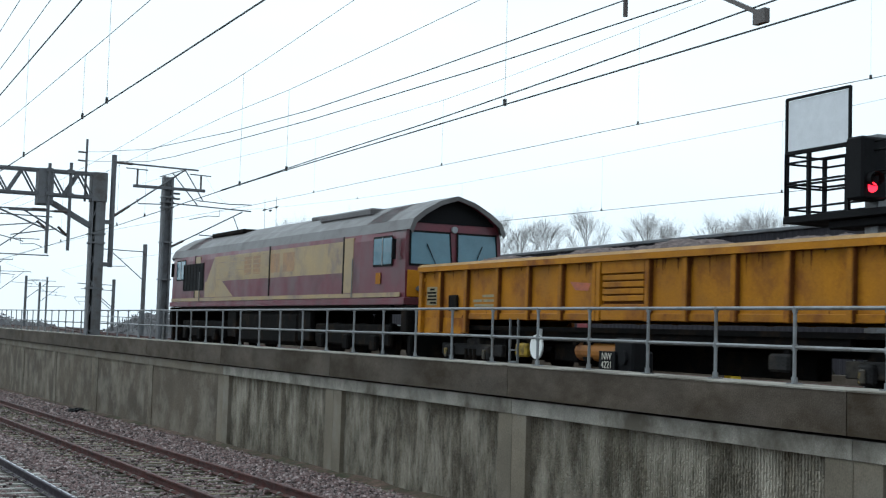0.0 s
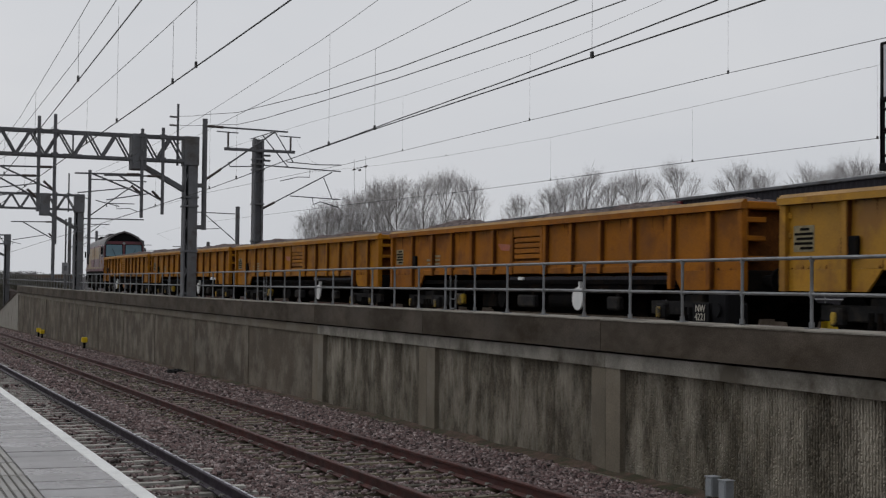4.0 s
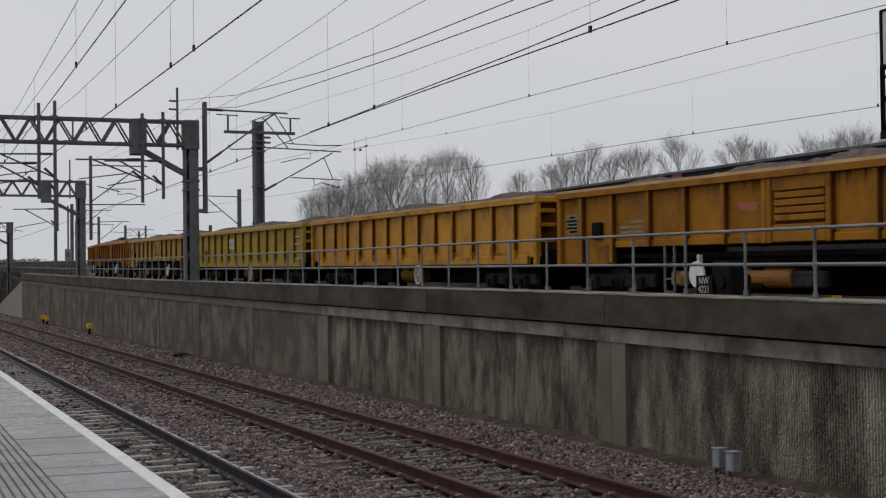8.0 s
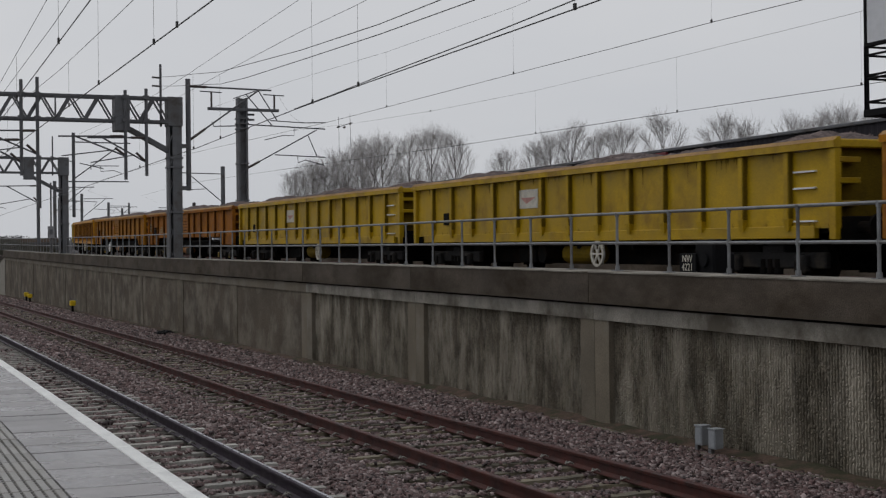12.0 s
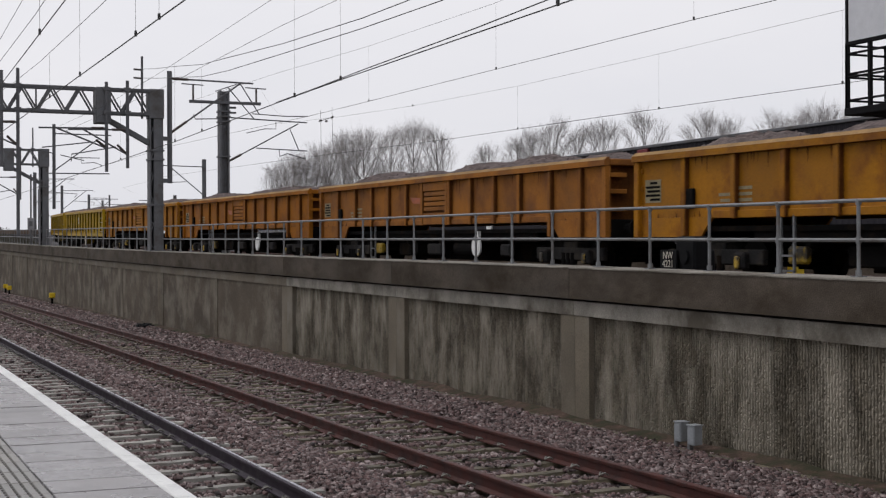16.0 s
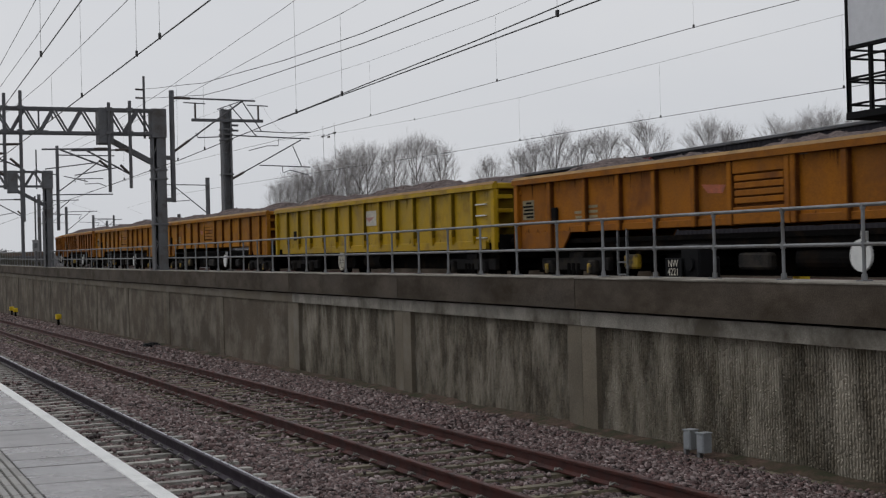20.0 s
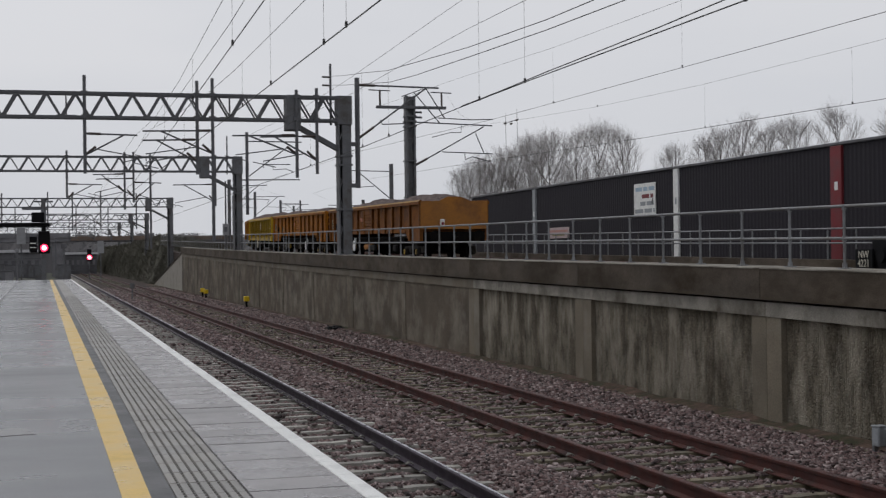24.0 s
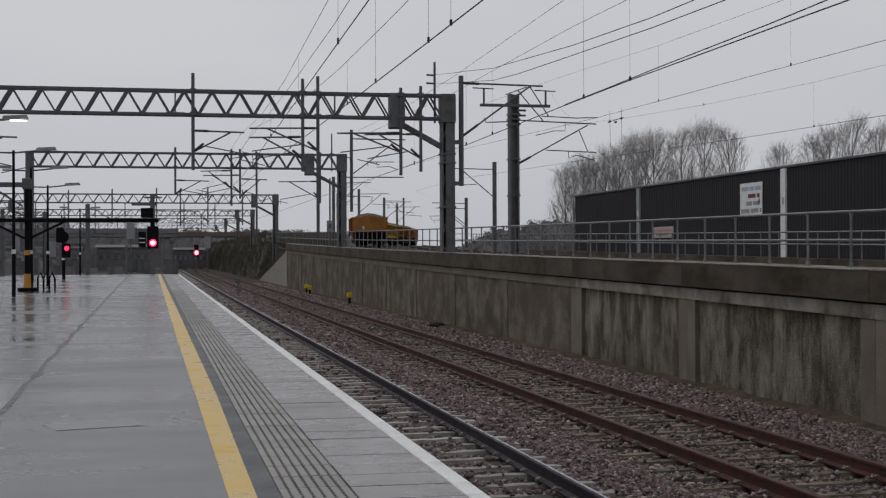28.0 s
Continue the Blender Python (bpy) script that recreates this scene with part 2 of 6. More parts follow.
M_HAZE = surf("scrub_greyed_for_haze", (0.115, 0.11, 0.113), 0.95, var=0.2, scale=0.12, bump=0, spec=0.1)
M_SIGRED = surf("red_signal_lens", (1.0, 0.015, 0.06), 0.3, var=0.02, bump=0, glow=4.0)
M_SIGCORE = surf("bright_signal_lens_centre", (1.0, 0.62, 0.66), 0.3, var=0.02, bump=0, glow=3.0)
M_DIMRED = surf("dim_red_signal_lens", (1.0, 0.01, 0.03), 0.3, var=0.02, bump=0, glow=2.0)
M_LAMPLIT = surf("lit_lamp_lens", (1.0, 0.97, 0.9), 0.3, var=0.02, bump=0, glow=3.0)
M_GREYBOX = surf("grey_cabinet_paint", (0.27, 0.285, 0.3), 0.6, var=0.12, scale=6, bump=0.1)
M_YELBOX = surf("bright_yellow_plastic", (0.75, 0.52, 0.01), 0.45, var=0.1, scale=6, bump=0.05)
M_SCREEN = surf("pale_mesh_screen", (0.62, 0.63, 0.66), 0.6, var=0.06, scale=6, bump=0.1)
M_LOAD = surf("crushed_stone_load", (0.115, 0.09, 0.085), 0.95, var=0.45, scale=6, fine=16, bump=1.0, spec=0.15)
OCHRE = surf("ochre_wagon_paint", (0.32, 0.129, 0.004), 0.65, var=0.18, scale=1.3, fine=30, bump=0.12, stain=(0.16, 0.052, 0.007), stain_scale=1.1, stain_at=(0.49, 0.68), rnd=0.1, spec=0.2)
ORANGE = surf("faded_orange_wagon_paint", (0.28, 0.098, 0.005), 0.7, var=0.2, scale=1.3, fine=30, bump=0.12, stain=(0.135, 0.043, 0.008), stain_scale=1.1, stain_at=(0.48, 0.72), rnd=0.12, spec=0.2)
PALE = surf("pale_amber_wagon_paint", (0.38, 0.19, 0.014), 0.55, var=0.15, scale=1.3, fine=30, bump=0.1, stain=(0.24, 0.11, 0.015), stain_scale=1.1, rnd=0.08, spec=0.3)
AMBER = surf("bright_amber_wagon_paint", (0.5, 0.225, 0.007), 0.5, var=0.14, scale=1.3, fine=30, bump=0.1, stain=(0.25, 0.1, 0.008), stain_scale=1.0, rnd=0.06, spec=0.3)
YELLOW = surf("yellow_wagon_paint", (0.4, 0.252, 0.003), 0.5, var=0.16, scale=1.3, fine=30, bump=0.1, stain=(0.18, 0.098, 0.005), stain_scale=1.0, stain_at=(0.5, 0.72), rnd=0.06, spec=0.3)
LIME = surf("dusty_yellow_wagon_paint", (0.34, 0.225, 0.012), 0.55, var=0.18, scale=1.3, fine=30, bump=0.1, stain=(0.19, 0.098, 0.01), stain_scale=1.0, stain_at=(0.5, 0.72), rnd=0.06, spec=0.3)
M_ENDRUST = surf("rust_stained_end_plate", (0.3, 0.115, 0.011), 0.65, var=0.22, scale=1.0, fine=30, bump=0.15, stain=(0.12, 0.043, 0.01), stain_scale=0.7, stain_at=(0.5, 0.72))
BROWNED = surf("browned_orange_wagon_paint", (0.265, 0.1, 0.015), 0.7, var=0.22, scale=1.3, fine=30, bump=0.12, stain=(0.13, 0.045, 0.012), stain_scale=1.0, stain_at=(0.47, 0.7), rnd=0.12, spec=0.2)
# last wagon: rusty paint darkened further to hold its side's shade
RUSTED_SHADED = surf("rust_and_shade_wagon_paint", (0.17, 0.06, 0.009), 0.68, var=0.3, scale=1.3, fine=30, bump=0.12, stain=(0.07, 0.024, 0.008), stain_scale=1.0, stain_at=(0.48, 0.68), rnd=0.12, spec=0.2)
MAROON = surf("maroon_locomotive_paint", (0.11, 0.014, 0.026), 0.4, var=0.2, scale=1.2, fine=40, bump=0.05, stain=(0.07, 0.02, 0.025), stain_scale=0.8)
M_GHOST = surf("worn_maroon_on_gold", (0.3, 0.17, 0.08), 0.5, var=0.35, scale=3, fine=40, bump=0.05)
GOLD = surf("faded_gold_locomotive_band", (0.33, 0.235, 0.115), 0.45, var=0.2, scale=1.2, fine=40, bump=0.05, stain=(0.19, 0.135, 0.1), stain_scale=1.0)
ROOFGREY = surf("grimy_roof_paint", (0.095, 0.088, 0.088), 0.5, var=0.25, scale=1.5, fine=30, bump=0.15, stain=(0.06, 0.05, 0.05), stain_scale=0.9)
M_GLASS = surf("cab_window_glass", (0.085, 0.165, 0.21), 0.08, 0.0, var=0.1, bump=0, rvar=0.03, spec=0.45)


# ---- mesh helpers ----
class G:
    """Collects the faces of one mesh."""

    def __init__(self):
        self.v, self.f = [], []

    def add(self, vs, fs):
        k = len(self.v)
        self.v += [tuple(p) for p in vs]
        self.f += [tuple(i + k for i in q) for q in fs]
        return self

    def box(self, x0, x1, y0, y1, z0, z1, c=0.0):
        if not c:
            vs = [(x, y, z) for x in (x0, x1) for y in (y0, y1) for z in (z0, z1)]
            return self.add(vs, [(0, 1, 3, 2), (4, 6, 7, 5), (0, 4, 5, 1), (2, 3, 7, 6), (0, 2, 6, 4), (1, 5, 7, 3)])
        o, h = Vector(((x0 + x1) / 2, (y0 + y1) / 2, (z0 + z1) / 2)), Vector((x1 - x0, y1 - y0, z1 - z0)) / 2
        vs, at = [], {}
        for s in [(a, b, d) for a in (-1, 1) for b in (-1, 1) for d in (-1, 1)]:
            for ax in range(3):
                at[s, ax] = len(vs)
                vs.append([o[i] + s[i] * (h[i] - (0 if i == ax else c)) for i in range(3)])
        fs = []
        for ax in range(3):
            p, q = (ax + 1) % 3, (ax + 2) % 3
            for sg in (-1, 1):
                ring = []
                for a, b in ((-1, -1), (1, -1), (1, 1), (-1, 1)):
                    s = [0, 0, 0]
                    s[ax], s[p], s[q] = sg, a, b
                    ring.append(at[tuple(s), ax])
                fs.append(ring)
            for a in (-1, 1):
                for b in (-1, 1):
                    e = []
                    for sg, fa in ((-1, p), (1, p), (1, q), (-1, q)):
                        s = [0, 0, 0]
                        s[ax], s[p], s[q] = sg, a, b
                        e.append(at[tuple(s), fa])
                    fs.append(e)
        for s in [(a, b, d) for a in (-1, 1) for b in (-1, 1) for d in (-1, 1)]:
            fs.append([at[s, 0], at[s, 1], at[s, 2]])
        return self.add(vs, fs)

    def tube(self, pts, r, n=6, r1=None, cap=True):
        pts = [Vector(p) for p in pts]
        k, m = len(self.v), len(pts)
        for i, p in enumerate(pts):
            d = (pts[min(i + 1, m - 1)] - pts[max(i - 1, 0)]).normalized()
            up = Vector((0, 0, 1)) if abs(d.z) < 0.9 else Vector((1, 0, 0))
            a = d.cross(up).normalized()
            b = d.cross(a)
            rr = r if r1 is None else r + (r1 - r) * i / (m - 1)
            for j in range(n):
                w = 2 * math.pi * j / n
                self.v.append(tuple(p + a * rr * math.cos(w) + b * rr * math.sin(w)))
        for i in range(m - 1):
            for j in range(n):
                a, b = k + i * n + j, k + i * n + (j + 1) % n
                self.f.append((a, b, b + n, a + n))
        if cap:
            self.f += [tuple(range(k, k + n)), tuple(range(k + (m - 1) * n, k + m * n))]
        return self

    def beam(self, p, q, w, h):
        """A square bar from p to q."""
        p, q = Vector(p), Vector(q)
        d = (q - p).normalized()
        up = Vector((0, 0, 1)) if abs(d.z) < 0.95 else Vector((0, 1, 0))
        a = d.cross(up).normalized() * w / 2
        b = a.cross(d).normalized() * h / 2
        vs = [e + s * a + t * b for e in (p, q) for s, t in ((-1, -1), (1, -1), (1, 1), (-1, 1))]
        return self.add(vs, [(0, 1, 2, 3), (7, 6, 5, 4), (0, 4, 5, 1), (1, 5, 6, 2), (2, 6, 7, 3), (3, 7, 4, 0)])

    def sweep(self, prof, stations):
        """A closed outline of (x, z) carried along y; stations give y and a lift."""
        n, k = len(prof), len(self.v)
        for y, dz in stations:
            self.v += [(x, y, z + dz) for x, z in prof]
        for i in range(len(stations) - 1):
            for j in range(n):
                a, b = k + i * n + j, k + i * n + (j + 1) % n
                self.f.append((a, b, b + n, a + n))
        self.f += [tuple(range(k, k + n)), tuple(range(k + (len(stations) - 1) * n, k + len(stations) * n))]
        return self

    def disc(self, o, axis, r, t, n=16):
        o = Vector(o)
        ax = Vector(axis).normalized() * t / 2
        return self.tube([o - ax, o + ax], r, n)


def mesh_of(name, g, mat, smooth=False, tidy=True):
    me = bpy.data.meshes.new(name)
    me.from_pydata(g.v, [], g.f)
    if tidy:
        bm = bmesh.new()
        bm.from_mesh(me)
        bmesh.ops.recalc_face_normals(bm, faces=bm.faces)
        bm.to_mesh(me)
        bm.free()
    me.materials.append(mat)
    if smooth:
        me.polygons.foreach_set("use_smooth", [True] * len(me.polygons))
    return me


def part(name, g, mat, parent, label="", smooth=False):
    ob = new(name, g if isinstance(g, bpy.types.Mesh) else mesh_of(name, g, mat, smooth))
    ob.parent = parent
    return tagged(ob, label)


def thing(name, label, category, group="", kind="", at=None):
    ob = new(name)
    ob.empty_display_size = 0.2
    if at:
        ob.matrix_basis = at
    return tagged(ob, label, category, group, kind)


def solid(name, g, mat, label, category, group="", kind="", smooth=False, tidy=True):
    return tagged(new(name, mesh_of(name, g, mat, smooth, tidy)), label, category, group, kind)


def bars(rows, x, y0, y1, z0, z1):
    """Plain bars that stand for lettering, on a face that looks to -x."""
    g = G()
    step = (z1 - z0) / len(rows)
    for i, parts in enumerate(rows):
        za = z1 - (i + 0.8) * step
        for a, b in parts:
            g.box(x - 0.006, x, y0 + (y1 - y0) * a, y0 + (y1 - y0) * b, za, za + step * 0.55)
    return g


def rise(y):
    """Height of the viaduct's coping along the line."""
    u = min(max(y, -60), 130)
    d = max(u - 11, 0)
    return 0.97 + 0.0078 * (u - 11) + 4.5e-5 * d * d + max(y - 130, 0) * 0.004 - 0.003 * max(20 - u, 0)


def bend(y):
    """The raised line swings a little to the right beyond the wall's end."""
    d = max(y - 80.0, 0.0)
    return d * d / 600.0 if d < 80 else 10.67 + (d - 80) * 0.267 if d < 115 else 20.0 + (d - 115) * 0.185


# ---- ground and track bed ----
solid("ground", G().box(-900, 900, -300, 1800, -1.9, -1.35), M_EARTH, "dark damp earth reaching to the horizon", "ground", kind="structure")
g = G().sweep([(1.72, -1.5), (1.72, -1.13), (4.5, -1.125), (4.85, -1.06), (5.2, -1.125), (8.0, -1.125), (8.35, -1.07), (8.9, -1.14), (9.7, -1.12), (9.7, -1.5)], [(-30, 0), (60, 0), (150, 0), (500, 0)])
solid("track_bed", g, M_BALLAST, "grey-brown stone ballast bed under the rails", "track bed", kind="structure")

RAIL = [(-0.07, -0.159), (-0.07, -0.147), (-0.012, -0.125), (-0.009, -0.045), (-0.035, -0.035), (-0.035, -0.008), (-0.028, 0), (0.028, 0), (0.035, -0.008), (0.035, -0.035), (0.009, -0.045), (0.012, -0.125), (0.07, -0.147), (0.07, -0.159)]
PITCH = 0.61


def sleeper_mesh(mat, name):
    w = 1.25
    g = G()
    prof = [(-0.115, -0.2), (-0.074, 0.0), (0.074, 0.0), (0.115, -0.2)]
    xs = [(-w, -0.008), (-0.45, 0.0), (-0.3, -0.008), (0.3, -0.008), (0.45, 0.0), (w, -0.008)]
    for x, dz in xs:
        g.v += [(x, y, z + (dz if z == 0 else 0)) for y, z in prof]
    for i in range(len(xs) - 1):
        for j in range(4):
            a, b = i * 4 + j, i * 4 + (j + 1) % 4
            g.f.append((a, b, b + 4, a + 4))
    g.f += [(0, 1, 2, 3), (20, 21, 22, 23)]
    return mesh_of(name, g, mat)


def clip_mesh(s):
    g = G().tube([(s * 0.045, -0.05, 0.03), (s * 0.085, -0.05, 0.055), (s * 0.125, -0.01, 0.03), (s * 0.085, 0.045, 0.05), (s * 0.045, 0.055, 0.03)], 0.0095, 4)
    return mesh_of("rail_clip", g, M_CLIP)


CLIPS = {s: clip_mesh(s) for s in (-1, 1)}


def track(cx, mat_rail, mat_sleeper, label):
    tr = thing("railway_track", label, "railway track", "tracks below the wall")
    for s in (-1, 1):
        x = cx + s * 0.7525
        part("rail", G().sweep([(x + a, b - 0.915) for a, b in RAIL], [(-25, 0), (450, 0)]), mat_rail, tr)
        if mat_rail is M_RAIL:
            part("rail_head", G().box(x - 0.006, x + 0.024, -25, 450, -0.9155, -0.912), M_SHINE, tr, "worn shiny running surface")
    me = sleeper_mesh(mat_sleeper, "sleeper")
    rng = random.Random(int(cx * 10))
    first = 13.33 - 14 * PITCH
    for i in range(-40, 150):
        ob = part("sleeper", me, None, tr)
        ob.matrix_basis = pose(cx, first + i * PITCH, -1.078 + rng.uniform(-0.008, 0.004), 0, 0, rng.uniform(-0.6, 0.6))
        if 12 < i < 60:
            for s in (-1, 1):
                for e in (-1, 1):
                    cl = part("rail_clip", CLIPS[e], None, tr)
                    cl.matrix_basis = pose(cx + s * 0.7525, first + i * PITCH, -1.074)
    g = G()
    for i in range(150, 420):
        y = first + i * PITCH
        g.box(cx - 1.25, cx + 1.25, y - 0.11, y + 0.11, -1.25, -1.083)
    tagged(part("far_sleeper", g, mat_sleeper, tr), kind="stuff")
    return tr


track(3.188, M_RAIL, M_SLEEP, "main line track with shiny dark rails on pale concrete sleepers")
track(6.587, M_RUST, M_SLEEP2, "rusty brown rails on mossy concrete sleepers in ballast")


def stones():
    rs = np.random.RandomState(5)
    cube = np.array([(x, y, z) for x in (-1, 1) for y in (-1, 1) for z in (-1, 1)], float)
    quads = np.array([(0, 1, 3, 2), (4, 6, 7, 5), (0, 4, 5, 1), (2, 3, 7, 6), (1, 5, 7, 3)])
    pts = []
    for n, y0, y1 in ((36000, -12, 7.5), (78000, 7.5, 18), (62000, 18, 34), (34000, 34, 62), (26000, 62, 118)):
        x = np.minimum(rs.uniform(1.85, 9.3, n), 9.05 + rs.exponential(0.24, n))
        y = y0 + (y1 - y0) * rs.rand(n)
        pts.append(np.stack([x, y], 1))
    p = np.concatenate(pts)
    # fewer stones on the sleepers, none through the rails
    ph = np.abs(((p[:, 1] - 13.33) / PITCH + 0.5) % 1 - 0.5) * PITCH
    on, rail, inside = (np.zeros(len(p), bool) for _ in range(3))
    for cx in (3.188, 6.587):
        on |= (np.abs(p[:, 0] - cx) < 1.27) & (ph < 0.115)
        inside |= np.abs(p[:, 0] - cx) < 1.3
        for s in (-1, 1):
            rail |= np.abs(p[:, 0] - cx - s * 0.7525) < 0.1
    # drifts of stone lie over some sleepers
    drift = np.sin(p[:, 0] * 3.1 + p[:, 1] * 1.7) + np.sin(p[:, 0] * 5.3 - p[:, 1] * 2.9 + 1.0)
    keep = ~rail & (~on | (rs.rand(len(p)) < np.where(p[:, 0] < 5, np.where(drift > 0.7, 0.3, 0.03), np.where(drift > 0.5, 0.3, 0.06))))
    p, on, inside = p[keep], on[keep], inside[keep]
    n = len(p)
    bed = np.interp(p[:, 0], [1.72, 4.5, 4.85, 5.2, 8.0, 8.35, 8.9, 9.12, 9.3, 9.7], [-1.13, -1.125, -1.06, -1.125, -1.125, -1.07, -1.14, -1.1, -1.1, -1.06])
    size = rs.uniform(0.011, 0.029, (n, 1)) * np.where(p[:, 1:2] > 62, 2.2, np.where(p[:, 1:2] > 34, 1.5, np.where(p[:, 1:2] > 18, 1.2, 1.0)))
    shape = cube[None] * rs.uniform(0.45, 1.15, (n, 8, 3)) * size[:, :, None] * (rs.uniform(0.6, 1.4, (n, 1, 3)) * (1, 1, 0.62))
    w = rs.uniform(0, 6.28, n)
    tl = rs.uniform(-0.7, 0.7, n)
    c, s = np.cos(w)[:, None], np.sin(w)[:, None]
    x, y, z = shape[..., 0], shape[..., 1], shape[..., 2]
    ct, st = np.cos(tl)[:, None], np.sin(tl)[:, None]
    y, z = y * ct - z * st, y * st + z * ct
    x, y = x * c - y * s, x * s + y * c
    zz = np.where(on, -1.068, bed + rs.uniform(-0.01, 0.03, n) - 0.012 * inside)
    v = np.stack([x + p[:, :1], y + p[:, 1:2], z + zz[:, None]], -1).reshape(-1, 3)
    f = (quads[None] + 8 * np.arange(n)[:, None, None]).reshape(-1)
    me = bpy.data.meshes.new("ballast_stones")
    me.vertices.add(len(v))
    me.vertices.foreach_set("co", v.reshape(-1))
    me.loops.add(len(f))
    me.loops.foreach_set("vertex_index", f.astype(np.int32))
    me.polygons.add(len(f) // 4)
    me.polygons.foreach_set("loop_start", np.arange(0, len(f), 4, dtype=np.int32))
    me.update(calc_edges=True)
    me.materials.append(M_STONES)
    return tagged(new("ballast_stones", me), "loose grey and pinkish crushed stones between the rails", "ballast", kind="stuff")


def stones_material():
    m = surf("loose_ballast_stone", (0.1, 0.083, 0.08), 0.7, var=0.3, scale=14, fine=60, bump=0.3)
    n, l = m.node_tree.nodes, m.node_tree.links
    geo = n.new("ShaderNodeNewGeometry")
    ramp = n.new("ShaderNodeValToRGB")
    e = ramp.color_ramp.elements
    e[0].color, e[1].color = (0.02, 0.012, 0.012, 1), (0.36, 0.285, 0.272, 1)
    for at, c in ((0.3, (0.08, 0.048, 0.045, 1)), (0.55, (0.165, 0.1, 0.095, 1)), (0.8, (0.14, 0.107, 0.103, 1))):
        e.new(at).color = c
    l.new(geo.outputs["Random Per Island"], ramp.inputs[0])
    l.new(ramp.outputs[0], n["Principled BSDF"].inputs["Base Color"])
    return m


M_STONES = stones_material()
stones()

# ---- platform ----
EDGE, PEND = 1.708, 95.0
def seam_x(y):
    return -1.2 - (y - 11.67) * 0.004


def slab_of(x0, x1):
    vs = [(f(y), y, z) for z in (-1.5, 0.0) for y, f in ((-25, x0), (-25, x1), (PEND, x1), (PEND, x0))]
    return G().add(vs, [(0, 1, 2, 3), (4, 5, 6, 7), (0, 1, 5, 4), (1, 2, 6, 5), (2, 3, 7, 6), (3, 0, 4, 7)])


solid("platform", slab_of(lambda y: -9.0, seam_x), M_TARMAC, "wet grey tarmac platform with a mirror-like sheen", "platform", kind="structure")
solid("platform_strip", slab_of(lambda y: seam_x(y) + 0.002, lambda y: 0.65), M_DAMP, "damp grey tarmac strip beside the platform edge", "platform", kind="structure")
solid("platform_wall", G().box(0.65, 1.56, -25, PEND, -1.5, -0.06), M_CONC, "concrete wall under the platform edge", "wall", kind="structure")
g = G()
BRUSH = ((-25, 0.372, 0.518), (7.4, 0.381, 0.526), (9.1, 0.378, 0.534), (12.8, 0.37, 0.556), (21.6, 0.35, 0.55), (32, 0.342, 0.548), (67, 0.32, 0.51), (PEND, 0.31, 0.49))
for y, a, b in BRUSH:
    g.v += [(a, y, 0.0), (a, y, 0.004), (b, y, 0.004), (b, y, 0.0)]
for i in range(len(BRUSH) - 1):
    for j in range(3):
        g.f.append((4 * i + j, 4 * i + j + 1, 4 * i + j + 5, 4 * i + j + 4))
solid("platform_line", g, M_LINEY, "worn yellow safety line along the platform", "line", kind="structure")
solid("platform_margin", G().box(0.5, 0.65, -25, PEND, 0.0, 0.0025), M_MARGIN, "dark wet strip beside the yellow line", "margin", kind="structure")
cop = thing("platform_edge", "pale wet coping slabs with a white painted edge", "platform edge", kind="structure")
slab = mesh_of("coping_slab", G().box(1.045, 1.6, -0.1945, 0.1945, -0.06, 0.0, 0.003), M_SLAB)
nose = mesh_of("white_edge", G().box(1.602, EDGE, -0.398, 0.398, -0.085, 0.003, 0.006), M_LINEW)
tact = G()
tact.box(0.652, 1.043, -0.197, 0.197, -0.06, -0.008)
for i in range(7):
    x = 0.656 + i * 0.0555
    tact.box(x, x + 0.039, -0.196, 0.196, -0.012, 0.004, 0.003)
for i in range(5):
    tact.box(0.66, 1.035, -0.19 + i * 0.08, -0.165 + i * 0.08, -0.012, -0.003)
tact = mesh_of("tactile_slab", tact, M_TACT)
# groove floors take a second, darker colour
tact.materials.append(M_GROOVE)
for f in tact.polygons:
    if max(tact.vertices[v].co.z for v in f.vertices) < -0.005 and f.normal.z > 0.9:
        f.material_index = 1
rng = random.Random(8)
y = -20.0
while y < PEND - 0.5:
    for e in (0.2, 0.6):
        part("coping_slab", slab, None, cop).matrix_basis = pose(0, y + e, rng.uniform(-0.003, 0.002))
    part("white_edge", nose, None, cop).matrix_basis = pose(0, y + 0.4, 0)
    y += 0.8
y = -20.0
far = G()
while y < PEND - 0.3:
    if y < 50:
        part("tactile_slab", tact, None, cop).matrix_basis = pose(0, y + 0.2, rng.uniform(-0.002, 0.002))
    else:
        far.box(0.652, 1.043, y, y + 0.394, -0.06, -0.006)
        for i in range(5):
            far.box(0.672 + i * 0.074, 0.726 + i * 0.074, y, y + 0.39, -0.006, 0.004)
    y += 0.4
tagged(part("far_tactile_slabs", far, M_TACT, cop), kind="stuff")
# a patched seam runs slantwise over the tarmac
g = G()
rs = random.Random(3)
for i in range(751):
    y = 5 + i * 0.12
    w = seam_x(y) + 0.012 * math.sin(y * 2.1)
    swell = 0.03 * max(0, math.sin(y * 1.3) + math.sin(y * 3.7 + 1) - 0.7)
    g.v += [(w - rs.uniform(0.014, 0.04) - swell * rs.random(), y, 0.003), (w + rs.uniform(0.014, 0.04) + swell, y, 0.003)]
g.f = [(2 * i, 2 * i + 1, 2 * i + 3, 2 * i + 2) for i in range(750)]
solid("tarmac_seam", g, M_SEAM, "dark ragged seam in the wet tarmac", "seam", kind="structure")
cover = thing("inspection_cover", "flat grey metal inspection cover set in the tarmac", "manhole cover")
part("cover_rim", G().box(-0.322, 0.322, -0.226, 0.226, 0.0, 0.0025), M_SLAB, cover)
